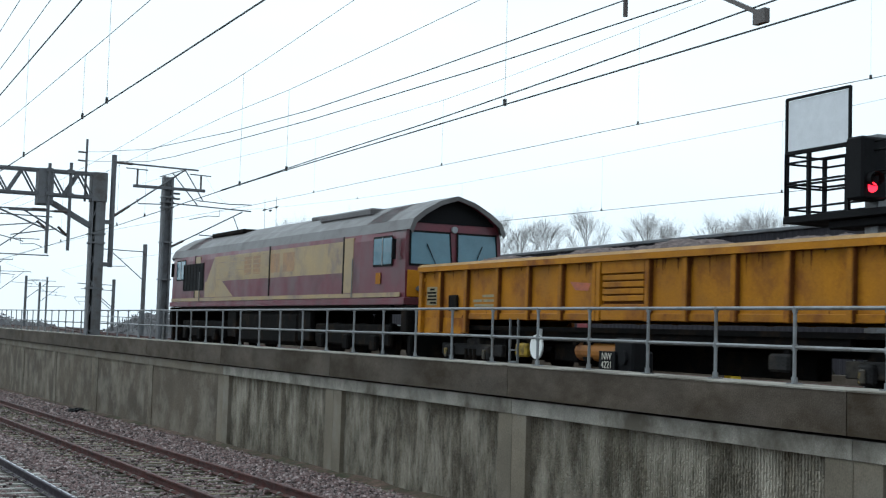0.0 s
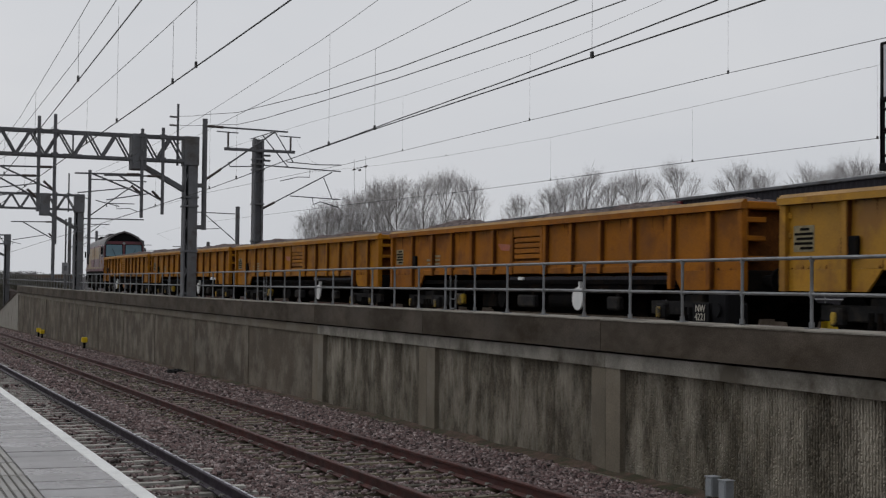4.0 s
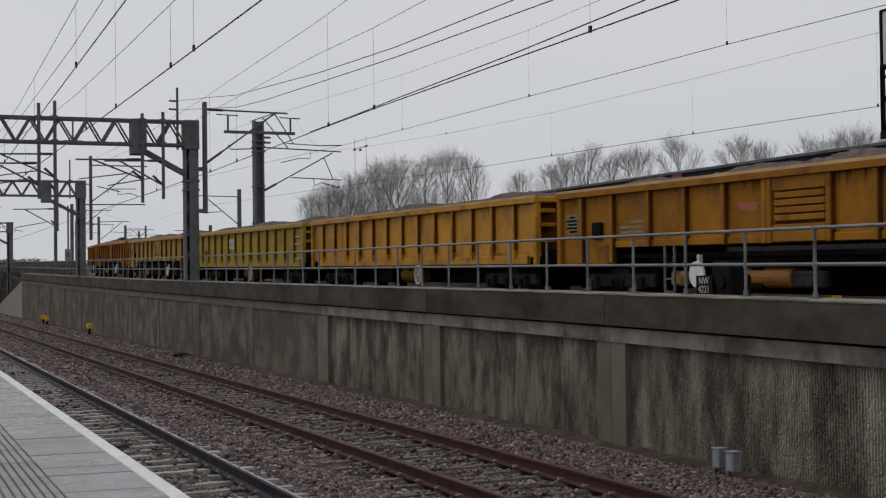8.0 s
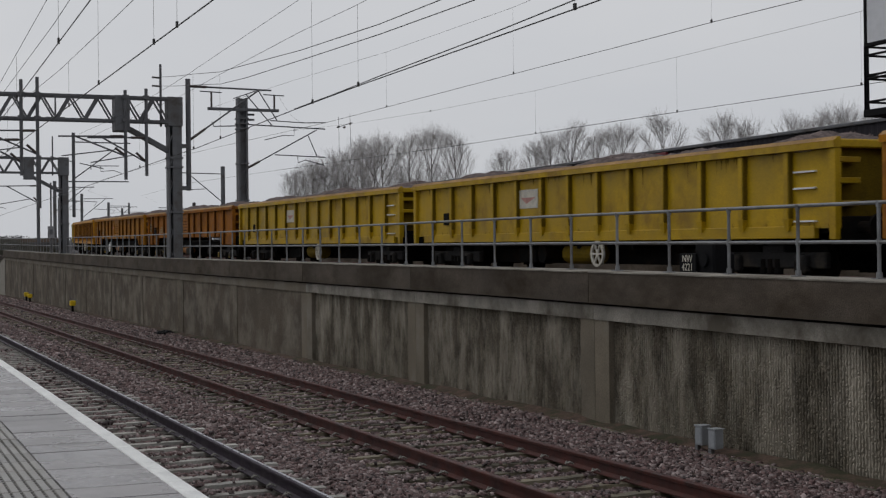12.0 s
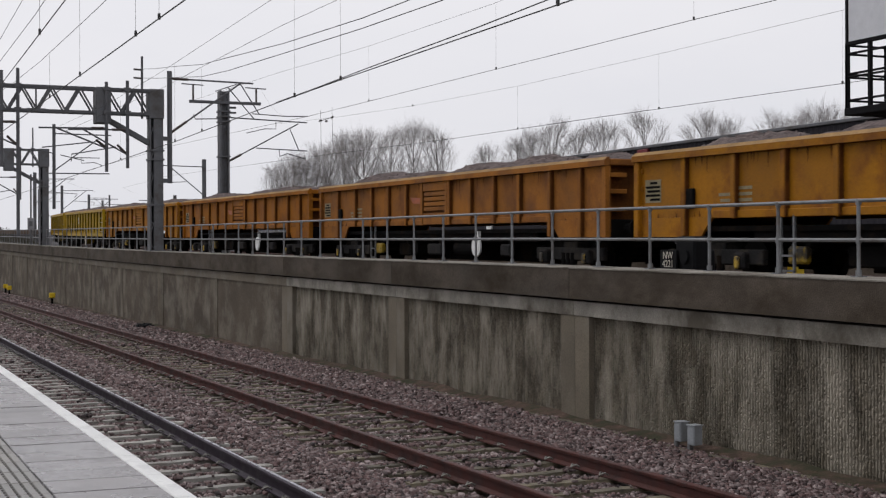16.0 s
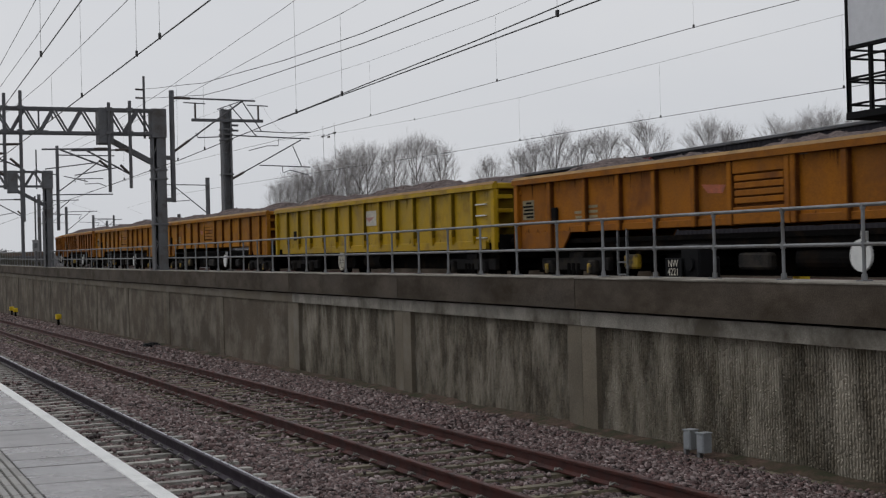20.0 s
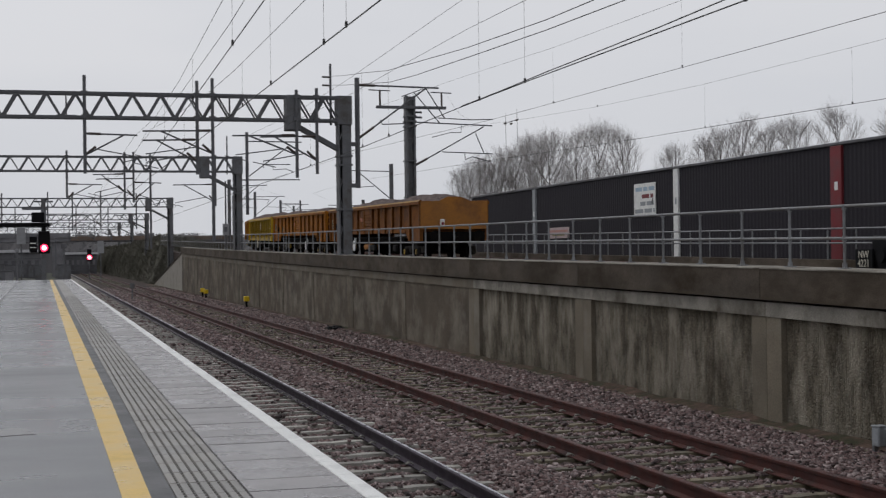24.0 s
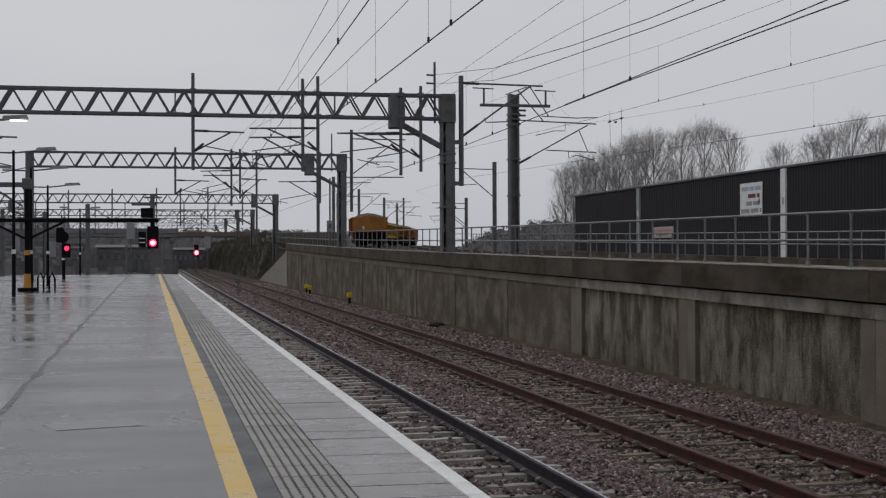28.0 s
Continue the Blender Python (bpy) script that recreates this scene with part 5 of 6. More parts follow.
P3 = portal(117.0, -24.0, 9.92, 5.46, 6.24, -1.2, "grey lattice portal in the distance",
            [(0.3, 6.7, 3.7, [(1, 2.1, 0.2)]), (4.4, 6.8, 3.7, [(-1, 1.9, 0.3)]), (7.2, 6.6, 3.7, [(-1, 1.8, 0.2)]), (-3.2, 6.6, 3.8, [(1, 1.8, 0.2), (-1, 1.6, 0.2)]), (-6.6, 6.5, 3.8, [(-1, 1.8, 0.2)]), (2.2, 6.7, 3.6, [(1, 1.6, 0.3)]), (-10.0, 6.6, 3.8, [(1, 1.9, 0.2), (-1, 1.7, 0.2)]), (-13.5, 6.6, 3.8, [(1, 1.9, 0.2)])])
part("mast", G().box(-5.3, -4.95, 116.8, 117.2, -1.2, 5.4, 0.02), M_MAST, P3, "grey box-section mast")
for y, xl, xr, za in ((135.0, -48.0, -11.0, 5.6), (180.0, -55.0, -13.0, 5.9), (160.0, -16.0, 11.0, 5.6), (205.0, -18.0, 12.0, 5.8), (260.0, -20.0, 13.0, 6.0)):
    portal(y, xl, xr, za, za + 0.75, -1.2, "hazy lattice portal far down the line",
           [(x, za + 1.4, za - 1.9, [(1, 2.0, 0.2)] if i % 2 else [(-1, 2.0, 0.2)]) for i, x in enumerate((-30.0, -26.5, -20.0, -16.5, -12.5, -9.5, -6.2, -3.0, 0.2, 3.4, 6.8)) if xl < x < xr])

# tall mast between the raised tracks, with arms to both sides
Y2, XM = 67.5, 17.43
tall = thing("overhead_line_mast", "tall dark latticed mast between the raised tracks", "mast", "masts on the viaduct")
zb = rise(Y2) - 0.5
for sx in (-1, 1):
    part("mast_flange", G().box(XM + sx * 0.19 - 0.05, XM + sx * 0.19 + 0.05, Y2 - 0.26, Y2 + 0.26, zb, 9.14, 0.01), M_MAST, tall)
part("mast_web", G().box(XM - 0.14, XM + 0.14, Y2 - 0.05, Y2 + 0.05, zb, 9.12), M_MAST, tall)
for i in range(12):
    z = zb + 0.5 + i * 0.62
    part("lacing_bar", G().beam((XM - 0.2, Y2 - 0.24, z), (XM + 0.2, Y2 - 0.24, z + 0.5), 0.05, 0.03), M_MAST, tall)
for z in (7.6, 7.85, 8.1, 5.9, 4.1):
    part("collar", G().box(XM - 0.28, XM + 0.28, Y2 - 0.3, Y2 + 0.3, z, z + 0.07), M_MAST, tall)
for z in (8.05, 8.3):
    part("bracket", G().box(XM + 0.26, XM + 0.62, Y2 - 0.06, Y2 + 0.06, z, z + 0.09, 0.01), M_BOOM, tall)
arm = part("crossarm", G().box(15.68, 19.22, Y2 - 0.34, Y2 - 0.2, 8.48, 8.62, 0.01), M_BOOM, tall)
for x, za, zc in ((15.87, 9.38, 9.36), (19.0, 9.31, 9.3)):
    part("insulator", G().tube([(x, Y2 - 0.27, 8.62), (x, Y2 - 0.27, za)], 0.05, 8), M_INSUL, arm)
    part("tie_bar", G().tube([(x - 0.56, Y2 - 0.27, zc + 0.02), (x + 0.5, Y2 - 0.27, zc - 0.01)], 0.03, 6), M_BOOM, arm)
right = part("cantilever", G().tube([(17.6, Y2, 5.68), (21.24, Y2, 7.67)], 0.034, 6).tube([(17.67, Y2, 7.86), (21.69, Y2, 7.73)], 0.034, 6), M_BOOM, tall)
part("insulator", G().tube([(17.65, Y2, 5.71), (18.3, Y2, 6.06)], 0.06, 8), M_INSUL, right)
part("registration_arm", G().tube([(19.08, Y2, 6.4), (21.68, Y2, 6.32)], 0.028, 6).tube([(20.24, Y2, 6.38), (20.27, Y2, 6.02), (20.65, Y2, 6.17), (21.59, Y2, 5.92)], 0.022, 5).tube([(20.8, Y2, 7.38), (21.24, Y2, 6.37)], 0.026, 5).tube([(18.56, Y2, 7.12), (19.49, Y2, 7.36), (20.07, Y2, 7.37), (20.09, Y2, 7.72)], 0.02, 5), M_BOOM, right)
left = part("cantilever", G().tube([(17.2, Y2, 7.78), (16.04, Y2, 7.73), (15.95, Y2, 7.95)], 0.03, 6).tube([(17.6, Y2 - 0.1, 9.35), (18.95, Y2 - 0.1, 7.8)], 0.028, 6).tube([(17.0, Y2 - 0.1, 9.1), (18.1, Y2 - 0.1, 9.5)], 0.026, 6), M_BOOM, tall)


def slim_mast(x, y, top, side):
    m = thing("overhead_line_mast", "slim grey mast with a bracket arm on the viaduct", "mast", "masts on the viaduct")
    z = rise(y) - 0.5
    part("mast_post", G().box(x - 0.12, x + 0.12, y - 0.12, y + 0.12, z, top, 0.015), M_MAST, m)
    c = part("cantilever", G().tube([(x, y, top - 0.5), (x + side * 3.0, y, top - 0.45)], 0.035, 6).tube([(x, y, top - 2.4), (x + side * 2.3, y, top - 0.5)], 0.035, 6), M_BOOM, m)
    part("registration_arm", G().tube([(x + side * 1.2, y, top - 1.5), (x + side * 3.2, y, top - 1.6), (x + side * 3.0, y, top - 1.9)], 0.025, 5), M_BOOM, c)
    return m


for x, y, top, side in ((22.43, 92, 7.43, -1), (26.27, 118, 6.1, -1), (14.11, 112, 7.47, 1), (28.96, 130, 6.06, -1), (20.47, 142, 7.9, 1), (24.36, 150, 7.38, 1), (30.06, 175, 7.7, 1), (24.46, 190, 9.6, 1), (37.96, 215, 10, -1)):
    slim_mast(x, y, top, side)


def wire(pts, r=0.011, label="dark overhead contact wire", drops=(), clips=()):
    """A wire through points, with droppers (y, height of the upper end) and small clips."""
    w = thing("overhead_wire", label, "overhead wire", "overhead wires")
    part("strand", G().tube(pts, r * (0.62 if r > 0.01 else 0.5), 5), M_WIRE, w)
    P = [Vector(p) for p in pts]

    def at(y):
        for a, b in zip(P, P[1:]):
            if min(a.y, b.y) <= y <= max(a.y, b.y):
                return a.lerp(b, (y - a.y) / (b.y - a.y))
        return P[0]
    for y, up in drops:
        q = at(y)
        part("dropper", G().tube([q, (q.x, q.y, up)], 0.002, 4), M_WIRE, w)
        part("clip", G().box(q.x - 0.012, q.x + 0.012, q.y - 0.02, q.y + 0.02, q.z - 0.012, q.z + 0.055), M_WIRE, w)
    for y in clips:
        q = at(y)
        part("clip", G().box(q.x - 0.012, q.x + 0.012, q.y - 0.02, q.y + 0.02, q.z - 0.02, q.z + 0.05), M_WIRE, w)
    return w


def line(x, a, b, y0, y1):
    """Two points (y, z) of a wire over x, drawn out to y0 and y1."""
    s = (b[1] - a[1]) / (b[0] - a[0])
    return [(x, y0, a[1] + s * (y0 - a[0])), (x, y1, a[1] + s * (y1 - a[0]))]


X2, X1 = 6.64, 3.24
# farther track below the wall
wire([(X2, -25, 3.72), (X2, 19, 3.72), (X2, 22.3, 3.7), (X2, 26, 3.66), (X2, 29.5, 3.62), (X2, 46.5, 3.6), (X2, 75, 3.6), (X2, 117, 3.6), (X2, 300, 3.6)], 0.013, drops=[(21.3, 5.46), (19.1, 4.88), (12.5, 4.9), (27.4, 4.91), (29.8, 5.29), (36, 5.1)])
wire([(X2, -25, 4.4), (X2, 5, 3.97), (X2, 10.4, 3.85), (X2, 12.5, 3.81), (X2, 14.5, 3.776), (X2, 18.2, 3.75), (X2, 20.2, 3.724), (X2, 22.3, 3.712)], 0.012, "dark auxiliary wire close to the contact wire")
FEED = ((46.9, 9.1, 7.33), (40.5, 8.47, 6.55), (35.5, 7.97, 5.98), (31, 7.53, 5.45), (27.2, 6.9, 5.03), (21.9, X2, 4.62), (18.2, X2, 4.46), (14.4, X2, 4.38), (8, X2, 4.3), (-25, X2, 4.4))
wire([(x, y, z) for y, x, z in FEED], 0.011, "dark feeder wire from the portal's spire")
FEED = ((46.9, 9.1, 7.05), (40.5, 8.47, 6.27), (35.5, 7.97, 5.7), (31, 7.53, 5.18), (26.1, 6.85, 4.7), (21.9, X2, 4.46), (18.2, X2, 4.32), (13.3, X2, 4.19), (8, X2, 4.1), (-25, X2, 4.2))
wire([(x, y, z) for y, x, z in FEED], 0.011, "dark feeder wire from the portal's spire")
wire([(X2, 46.5, 5.35), (X2, 38, 5.2), (X2, 31, 5.26), (X2, 21.9, 5.45), (X2, 20.3, 5.51), (X2, 8, 6.1)], 0.008, "thin catenary wire above the track")
wire([(X2, 46.5, 5.1), (X2, 31.3, 4.89), (X2, 27.4, 4.91), (X2, 21.9, 4.92), (X2, 19.1, 4.88), (X2, 17, 4.89), (X2, 5, 5.0)], 0.008, "thin catenary wire above the track")
# nearer track
wire([(X1, -25, 3.8), (X1, 14, 3.8), (X1, 46.5, 3.84), (X1, 75, 3.8), (X1, 300, 3.7)], 0.013, drops=[(20.7, 5.5), (16.6, 4.53), (15.3, 5.4), (23.8, 4.53), (34, 4.8)])
wire([(X1, -25, 5.2), (X1, 10, 4.56), (X1, 20, 4.535), (X1, 25, 4.545), (X1, 29, 4.62), (X1, 38, 4.95), (X1, 46.5, 5.4), (X1, 60, 4.9), (X1, 75, 5.3), (X1, 117, 5.0), (X1, 300, 5)], 0.009, "thin catenary wire above the near track")
# a pair that runs out from the near track over the platform edge
wire([(1.22, -25, 3.76), (2.82, 46.5, 3.76), (2.9, 75, 3.8), (3.0, 200, 3.8)], 0.011, drops=[(16.6, 4.46), (22.5, 4.42), (30, 4.5)])
wire([(1.22, -25, 5.3), (2.06, 12.6, 4.53), (2.14, 16.4, 4.47), (2.35, 25.7, 4.42), (2.55, 34, 4.6), (2.82, 46.5, 5.2), (2.9, 75, 5.0), (3.0, 200, 5.0)], 0.008, "thin catenary wire over the platform edge")
wire([(1.22, -25, 4.6), (2.1, 14.3, 4.06), (2.16, 17, 4.05), (2.33, 24.7, 4.16), (2.82, 46.5, 4.7)], 0.008, "thin auxiliary wire over the platform edge")
# raised tracks
wire([(15.1, -25, 4.8), (15.1, 18.4, 5.59), (15.1, 22.9, 5.68), (15.1, 26.5, 5.72), (15.1, 31.7, 5.79), (15.1, 40.9, 5.9), (15.1, 46.9, 5.98)], 0.011, drops=[(40.8, 7.59), (31.7, 7.44), (22.9, 7.6), (16.5, 7.75)])
wire([(15.1, 46.9, 5.98), (15.1, 67.5, 6.45), (15.1 + bend(100), 100, 6.9), (15.1 + bend(130), 130, 7.6), (15.1 + bend(170), 170, 8.5)], 0.011)
wire([(15.9, 67.5, 8.62), (15.1, 50.8, 7.92), (15.1, 40.7, 7.59), (15.1, 31.8, 7.44), (15.1, 28.2, 7.48), (15.1, 10, 7.95)], 0.009, "thin catenary wire above the raised track")
wire([(20.0, -25, 3.85), (20.0, 24.6, 4.86), (20.0, 31.9, 5.01), (20.0, 35.2, 5.075), (20.0, 40.4, 5.16), (20.0, 45.8, 5.25), (20.0, 67, 5.75)], 0.011, drops=[(40.4, 6.53), (32.0, 6.46), (24.6, 6.44)])
wire([(20.0, 67.5, 7.6), (20.0, 57.3, 7.08), (20.0, 49.3, 6.76), (20.0, 40.5, 6.53), (20.0, 35.5, 6.49), (20.0, 32, 6.46), (20.0, 24.7, 6.44), (20.0, 10, 6.6)], 0.008, "thin catenary wire above the far raised track", clips=(49.3,))
wire([(20.0, 67, 5.75), (20.0 + bend(95), 95, 6.4), (20.0 + bend(130), 130, 7.2), (20.0 + bend(170), 170, 8.3)], 0.011)

jump = [Vector((19.3, 67.5, 9.35)).lerp(Vector((15.1, 48.0, 6.1)), i / 10) - Vector((0, 0, 0.5 * math.sin(math.pi * i / 10))) for i in range(11)]
wire(jump, 0.008, "thin slack jumper wire beside the tall mast")
ins = thing("section_insulator", "three small dark insulators hung on the raised wire", "insulator")
for i in range(3):
    part("insulator", G().disc((15.1, 45.5 - i * 0.6, 5.64 + 0.07 * (i != 1)), (0, 1, 0), 0.035, 0.12, 8), M_INSUL, ins)
for i in (0, 2):
    part("tail", G().tube([(15.1, 45.5 - i * 0.6, 6.055), (15.1, 45.45 - i * 0.6, 4.85)], 0.006, 4), M_WIRE, ins)
part("bar", G().tube([(15.1, 45.7, 5.7), (15.1, 44.1, 5.72)], 0.012, 5), M_WIRE, ins)
fit = thing("wire_fitting", "dark clamp and hanger where the overhead wires meet", "clamp")
part("hanger", G().tube([(X2, 10.3, 4.18), (X2, 10.3, 4.34)], 0.022, 8), M_INSUL, fit)
part("clamp_bar", G().beam((X2, 9.0, 4.1), (X2, 8.44, 3.83), 0.03, 0.035), M_INSUL, fit)
part("clamp", G().box(X2 - 0.025, X2 + 0.025, 8.36, 8.5, 3.75, 3.86), M_INSUL, fit)


# ---- things on and beside the viaduct ----
def lettering(txt, size, m, mat, name, parent):
    cu = bpy.data.curves.new(name, "FONT")
    cu.body, cu.size, cu.extrude, cu.align_x = txt, size, 0.002, "CENTER"
    tmp = new(name, cu)
    me = bpy.data.meshes.new_from_object(tmp)
    bpy.data.objects.remove(tmp)
    me.materials.clear()
    me.materials.append(mat)
    ob = part(name, me, None, parent)
    ob.matrix_basis = m
    return ob


FACE = Matrix(((0, 0, -1, 0), (-1, 0, 0, 0), (0, 1, 0, 0), (0, 0, 0, 1)))
zb = rise(17) - 0.5
sig = thing("ground_signal", "black ground signal with a white numbered plate", "signal", at=pose(0, -0.19, -0.03))
part("signal_case", G().box(10.9, 11.15, 16.74, 17.22, rise(17) - 0.1, rise(17) + 0.48, 0.03).box(11.15, 11.3, 16.8, 17.1, rise(17) - 0.1, rise(17) + 0.3, 0.03), M_BLACK, sig)
part("hood", G().tube([(10.9, 16.95, rise(17) + 0.2), (10.86, 16.95, rise(17) + 0.2)], 0.1, 14), M_BLACK, sig)
part("stand", G().box(10.95, 11.15, 16.8, 17.1, zb, rise(17) - 0.1, 0.01), M_MAST, sig)
plate = part("number_plate", G().box(10.84, 10.87, 17.1, 17.52, rise(17) - 0.08, rise(17) + 0.29, 0.005), M_BLACK, sig)
for txt, dz in (("NW", 0.168), ("4221", 0.048)):
    lettering(txt, 0.145, Matrix.Translation((10.836, 17.31, rise(17) + dz)) @ FACE, M_PLATE, "lettering", plate)
ybox = thing("track_box", "small yellow box beside the raised track", "box")
zy = rise(23) - 0.5
part("box_body", G().add([(17.35, 22.83, zy), (17.62, 22.83, zy), (17.62, 23.06, zy), (17.35, 23.06, zy), (17.37, 22.85, 1.08), (17.6, 22.85, 1.08), (17.6, 23.04, 1.08), (17.37, 23.04, 1.08)], [(0, 1, 2, 3), (4, 5, 6, 7), (0, 1, 5, 4), (1, 2, 6, 5), (2, 3, 7, 6), (3, 0, 4, 7)]), M_YELBOX, ybox)
part("box_lid", G().box(17.36, 17.61, 22.84, 23.05, 1.08, 1.105, 0.008), M_YELBOX, ybox)

# tall colour-light signal with its caged ladder platform
zs = rise(21)
s = thing("signal_post", "dark caged signal post showing a red light", "signal", at=pose(0.41, 0, 0))
part("post", G().box(17.85, 18.2, 19.75, 20.1, zs - 0.5, 5.4, 0.02), M_GALV, s)
part("deck", G().box(17.55, 18.6, 18.6, 22.05, 3.86, 4.0, 0.01).box(17.7, 18.4, 19.3, 20.9, 3.7, 3.86, 0.02), M_BLACK, s)
for y in (22.0, 21.35, 20.25, 18.65):
    for x in (17.6, 18.55):
        part("cage_post", G().box(x - 0.035, x + 0.035, y - 0.035, y + 0.035, 3.95, 5.25), M_BLACK, s)
for z in (4.15, 4.6, 4.66, 5.05, 5.22):
    part("cage_rail", G().tube([(17.6, 18.6, z), (17.6, 22.05, z)], 0.024, 6).tube([(18.55, 18.6, z), (18.55, 22.05, z)], 0.024, 6).tube([(17.6, 22.02, z), (18.55, 22.02, z)], 0.024, 6), M_BLACK, s)
part("screen", G().box(17.585, 17.6, 20.25, 21.95, 5.28, 6.28), M_SCREEN, s, "pale mesh screen")
part("screen_frame", G().beam((17.59, 20.2, 5.25), (17.59, 20.2, 6.33), 0.05, 0.05).beam((17.59, 22.0, 4.0), (17.59, 22.0, 6.33), 0.05, 0.05).beam((17.59, 20.2, 6.32), (17.59, 22.0, 6.32), 0.05, 0.05).beam((17.59, 20.2, 5.25), (17.59, 22.0, 5.25), 0.06, 0.06), M_BLACK, s)
head = part("signal_head", G().box(17.3, 17.9, 19.55, 20.0, 4.15, 5.3, 0.04), M_BLACK, s)
part("red_lens", G().disc((17.52, 19.53, 4.36), (-0.6, -1, 0), 0.09, 0.05, 16), M_DIMRED, head, "lit red lens")
part("hood", G().tube([(17.52, 19.53, 4.52), (17.45, 19.32, 4.5)], 0.13, 12, cap=False), M_BLACK, head)

# dark clad building behind the viaduct
M_PINKBOARD = surf("dull_pink_board", (0.42, 0.33, 0.33), 0.6, var=0.15, scale=4, bump=0.05)
M_LAMPBLUE = surf("faded_blue_lettering", (0.32, 0.42, 0.52), 0.6, var=0.1, bump=0)
XB, ZB = 30.0, 5.5
bld = thing("warehouse", "long dark clad warehouse with white and red pilasters", "building")
part("wall", G().box(XB + 0.12, XB + 24, -40, 98.3, -1.4, ZB - 0.05), M_CLAD, bld)
for a, b in ((-40, 6), (6, 27), (27, 48.7), (49.55, 63.45), (64.0, 84.3), (84.95, 98.37)):
    g = G()
    n = int((b - a) / 0.3)
    for i in range(n + 1):
        y = a + (b - a) * i / n
        for dy, dx in ((0, 0), (0.1, 0), (0.14, 0.014), (0.26, 0.014)):
            if y + dy > b:
                break
            g.v += [(XB + dx, y + dy, -1.4), (XB + dx, y + dy, ZB - 0.12)]
    m = len(g.v) // 2
    g.f = [(2 * i, 2 * i + 1, 2 * i + 3, 2 * i + 2) for i in range(m - 1)]
    part("cladding", g, M_CLAD, bld, "dark ribbed metal cladding")
part("roof_edge", G().box(XB - 0.08, XB + 24, -40, 98.45, ZB - 0.12, ZB, 0.02), M_MAST, bld)
for y, w, mat, nm in ((63.73, 0.27, M_WHITE, "white pilaster"), (84.62, 0.27, M_GREYBOX, "pale grey pilaster"), (49.12, 0.4, M_REDP, "dark red pilaster")):
    c = part("pilaster", G().box(XB - 0.1, XB + 0.1, y - w, y + w, -1.4, ZB - 0.14, 0.01), mat, bld, nm)
    part("wall_plate", bars([[(0.1, 0.9)]], XB - 0.102, y - w * 0.45, y + w * 0.3, 3.5, 4.1), M_WHITE if mat is not M_WHITE else M_GREYBOX, c)
for y0, y1, z0, z1, rows, nm in ((66.2, 68.9, 3.15, 4.86, [[(0.05, 0.3), (0.36, 0.55), (0.6, 0.92)], [(0.1, 0.22), (0.28, 0.62)], [(0.08, 0.4), (0.45, 0.7)], [(0.02, 0.1), (0.16, 0.5), (0.56, 0.95)]], "white sign with grey lettering"), (78.6, 82.1, 2.2, 2.86, [[(0.05, 0.95)], [(0.2, 0.8)]], "dull pink sign with faded lettering")):
    sg = thing("wall_sign", nm + " on the dark cladding", "sign")
    part("board", G().box(XB - 0.06, XB - 0.01, y0, y1, z0, z1, 0.008), M_WHITE if len(rows) > 2 else M_PINKBOARD, sg)
    inks = (M_LAMPBLUE, M_REDP, M_GREYBOX, M_GREYBOX) if len(rows) > 2 else (M_PINK, M_FADE)
    hgt = (z1 - z0 - 0.2) / len(rows)
    for i, row in enumerate(rows):
        part("lettering", bars([row], XB - 0.06, y0, y1, z1 - 0.1 - (i + 1) * hgt, z1 - 0.1 - i * hgt), inks[i], sg)
    if z1 > 4:
        part("emblem", G().add([(XB - 0.068, 66.4, 3.75), (XB - 0.068, 66.75, 3.78), (XB - 0.068, 66.5, 4.1)], [(0, 1, 2)]), M_MAST, sg)

# ---- beside the lower tracks ----
def cabinet(x, y):
    c = thing("lineside_cabinet", "small grey lineside box on a steel post", "cabinet", "boxes beside the wall")
    part("post", G().box(-0.03, 0.03, 0.055, 0.105, -0.32, 0.04, 0.004), M_GALV, c)
    part("box", G().box(-0.07, 0.06, -0.07, 0.055, -0.15, 0.075, 0.008), M_GREYBOX, c)
    part("lid", G().box(-0.08, 0.07, -0.08, 0.065, 0.075, 0.09, 0.004), M_GREYBOX, c)
    part("door", G().box(-0.076, -0.07, -0.055, 0.04, -0.13, 0.055, 0.002), M_GREYBOX, c)
    part("cable", G().tube([(0, 0.08, -0.3), (-0.05, 0.16, -0.31), (-0.02, 0.5, -0.31)], 0.014, 5), M_BLACK, c)
    c.matrix_basis = pose(x, y, -0.86, 0, 0, 8)
    return c


cabinet(9.27, 14.36)
cabinet(9.22, 14.0)
for x, y, h in ((9.15, 85.9, 0.45), (9.15, 84.0, 0.4), (9.2, 67.0, 0.42)):
    mk = thing("marker_post", "short dark post with a yellow head by the wall", "marker", "yellow markers by the wall")
    part("post", G().tube([(x, y, -1.15), (x, y, -1.12 + h)], 0.06, 6), M_UNDER, mk)
    part("head", G().box(x - 0.13, x + 0.13, y - 0.12, y + 0.12, -1.12 + h - 0.1, -1.12 + h + 0.14, 0.03), M_YELBOX, mk)
rs = random.Random(4)
g = G()
for _ in range(26):
    x, y = 9.1 + rs.uniform(-0.18, 0.18), 45.4 + rs.uniform(-0.55, 0.55)
    r = rs.uniform(0.04, 0.1)
    g.box(x - r, x + r, y - r * 1.5, y + r * 1.4, -1.15, -1.1 + r * rs.uniform(0.5, 1.1), r * 0.25)
solid("rubbish_heap", g, M_BLACK, "small dark heap of rubbish at the wall foot", "rubbish", kind="stuff")
g = G().tube([(9.2 + 0.03 * math.sin(i * 0.9), 7 + i * 1.2, -1.085 + 0.012 * math.sin(i * 1.7)) for i in range(20)], 0.022, 6)
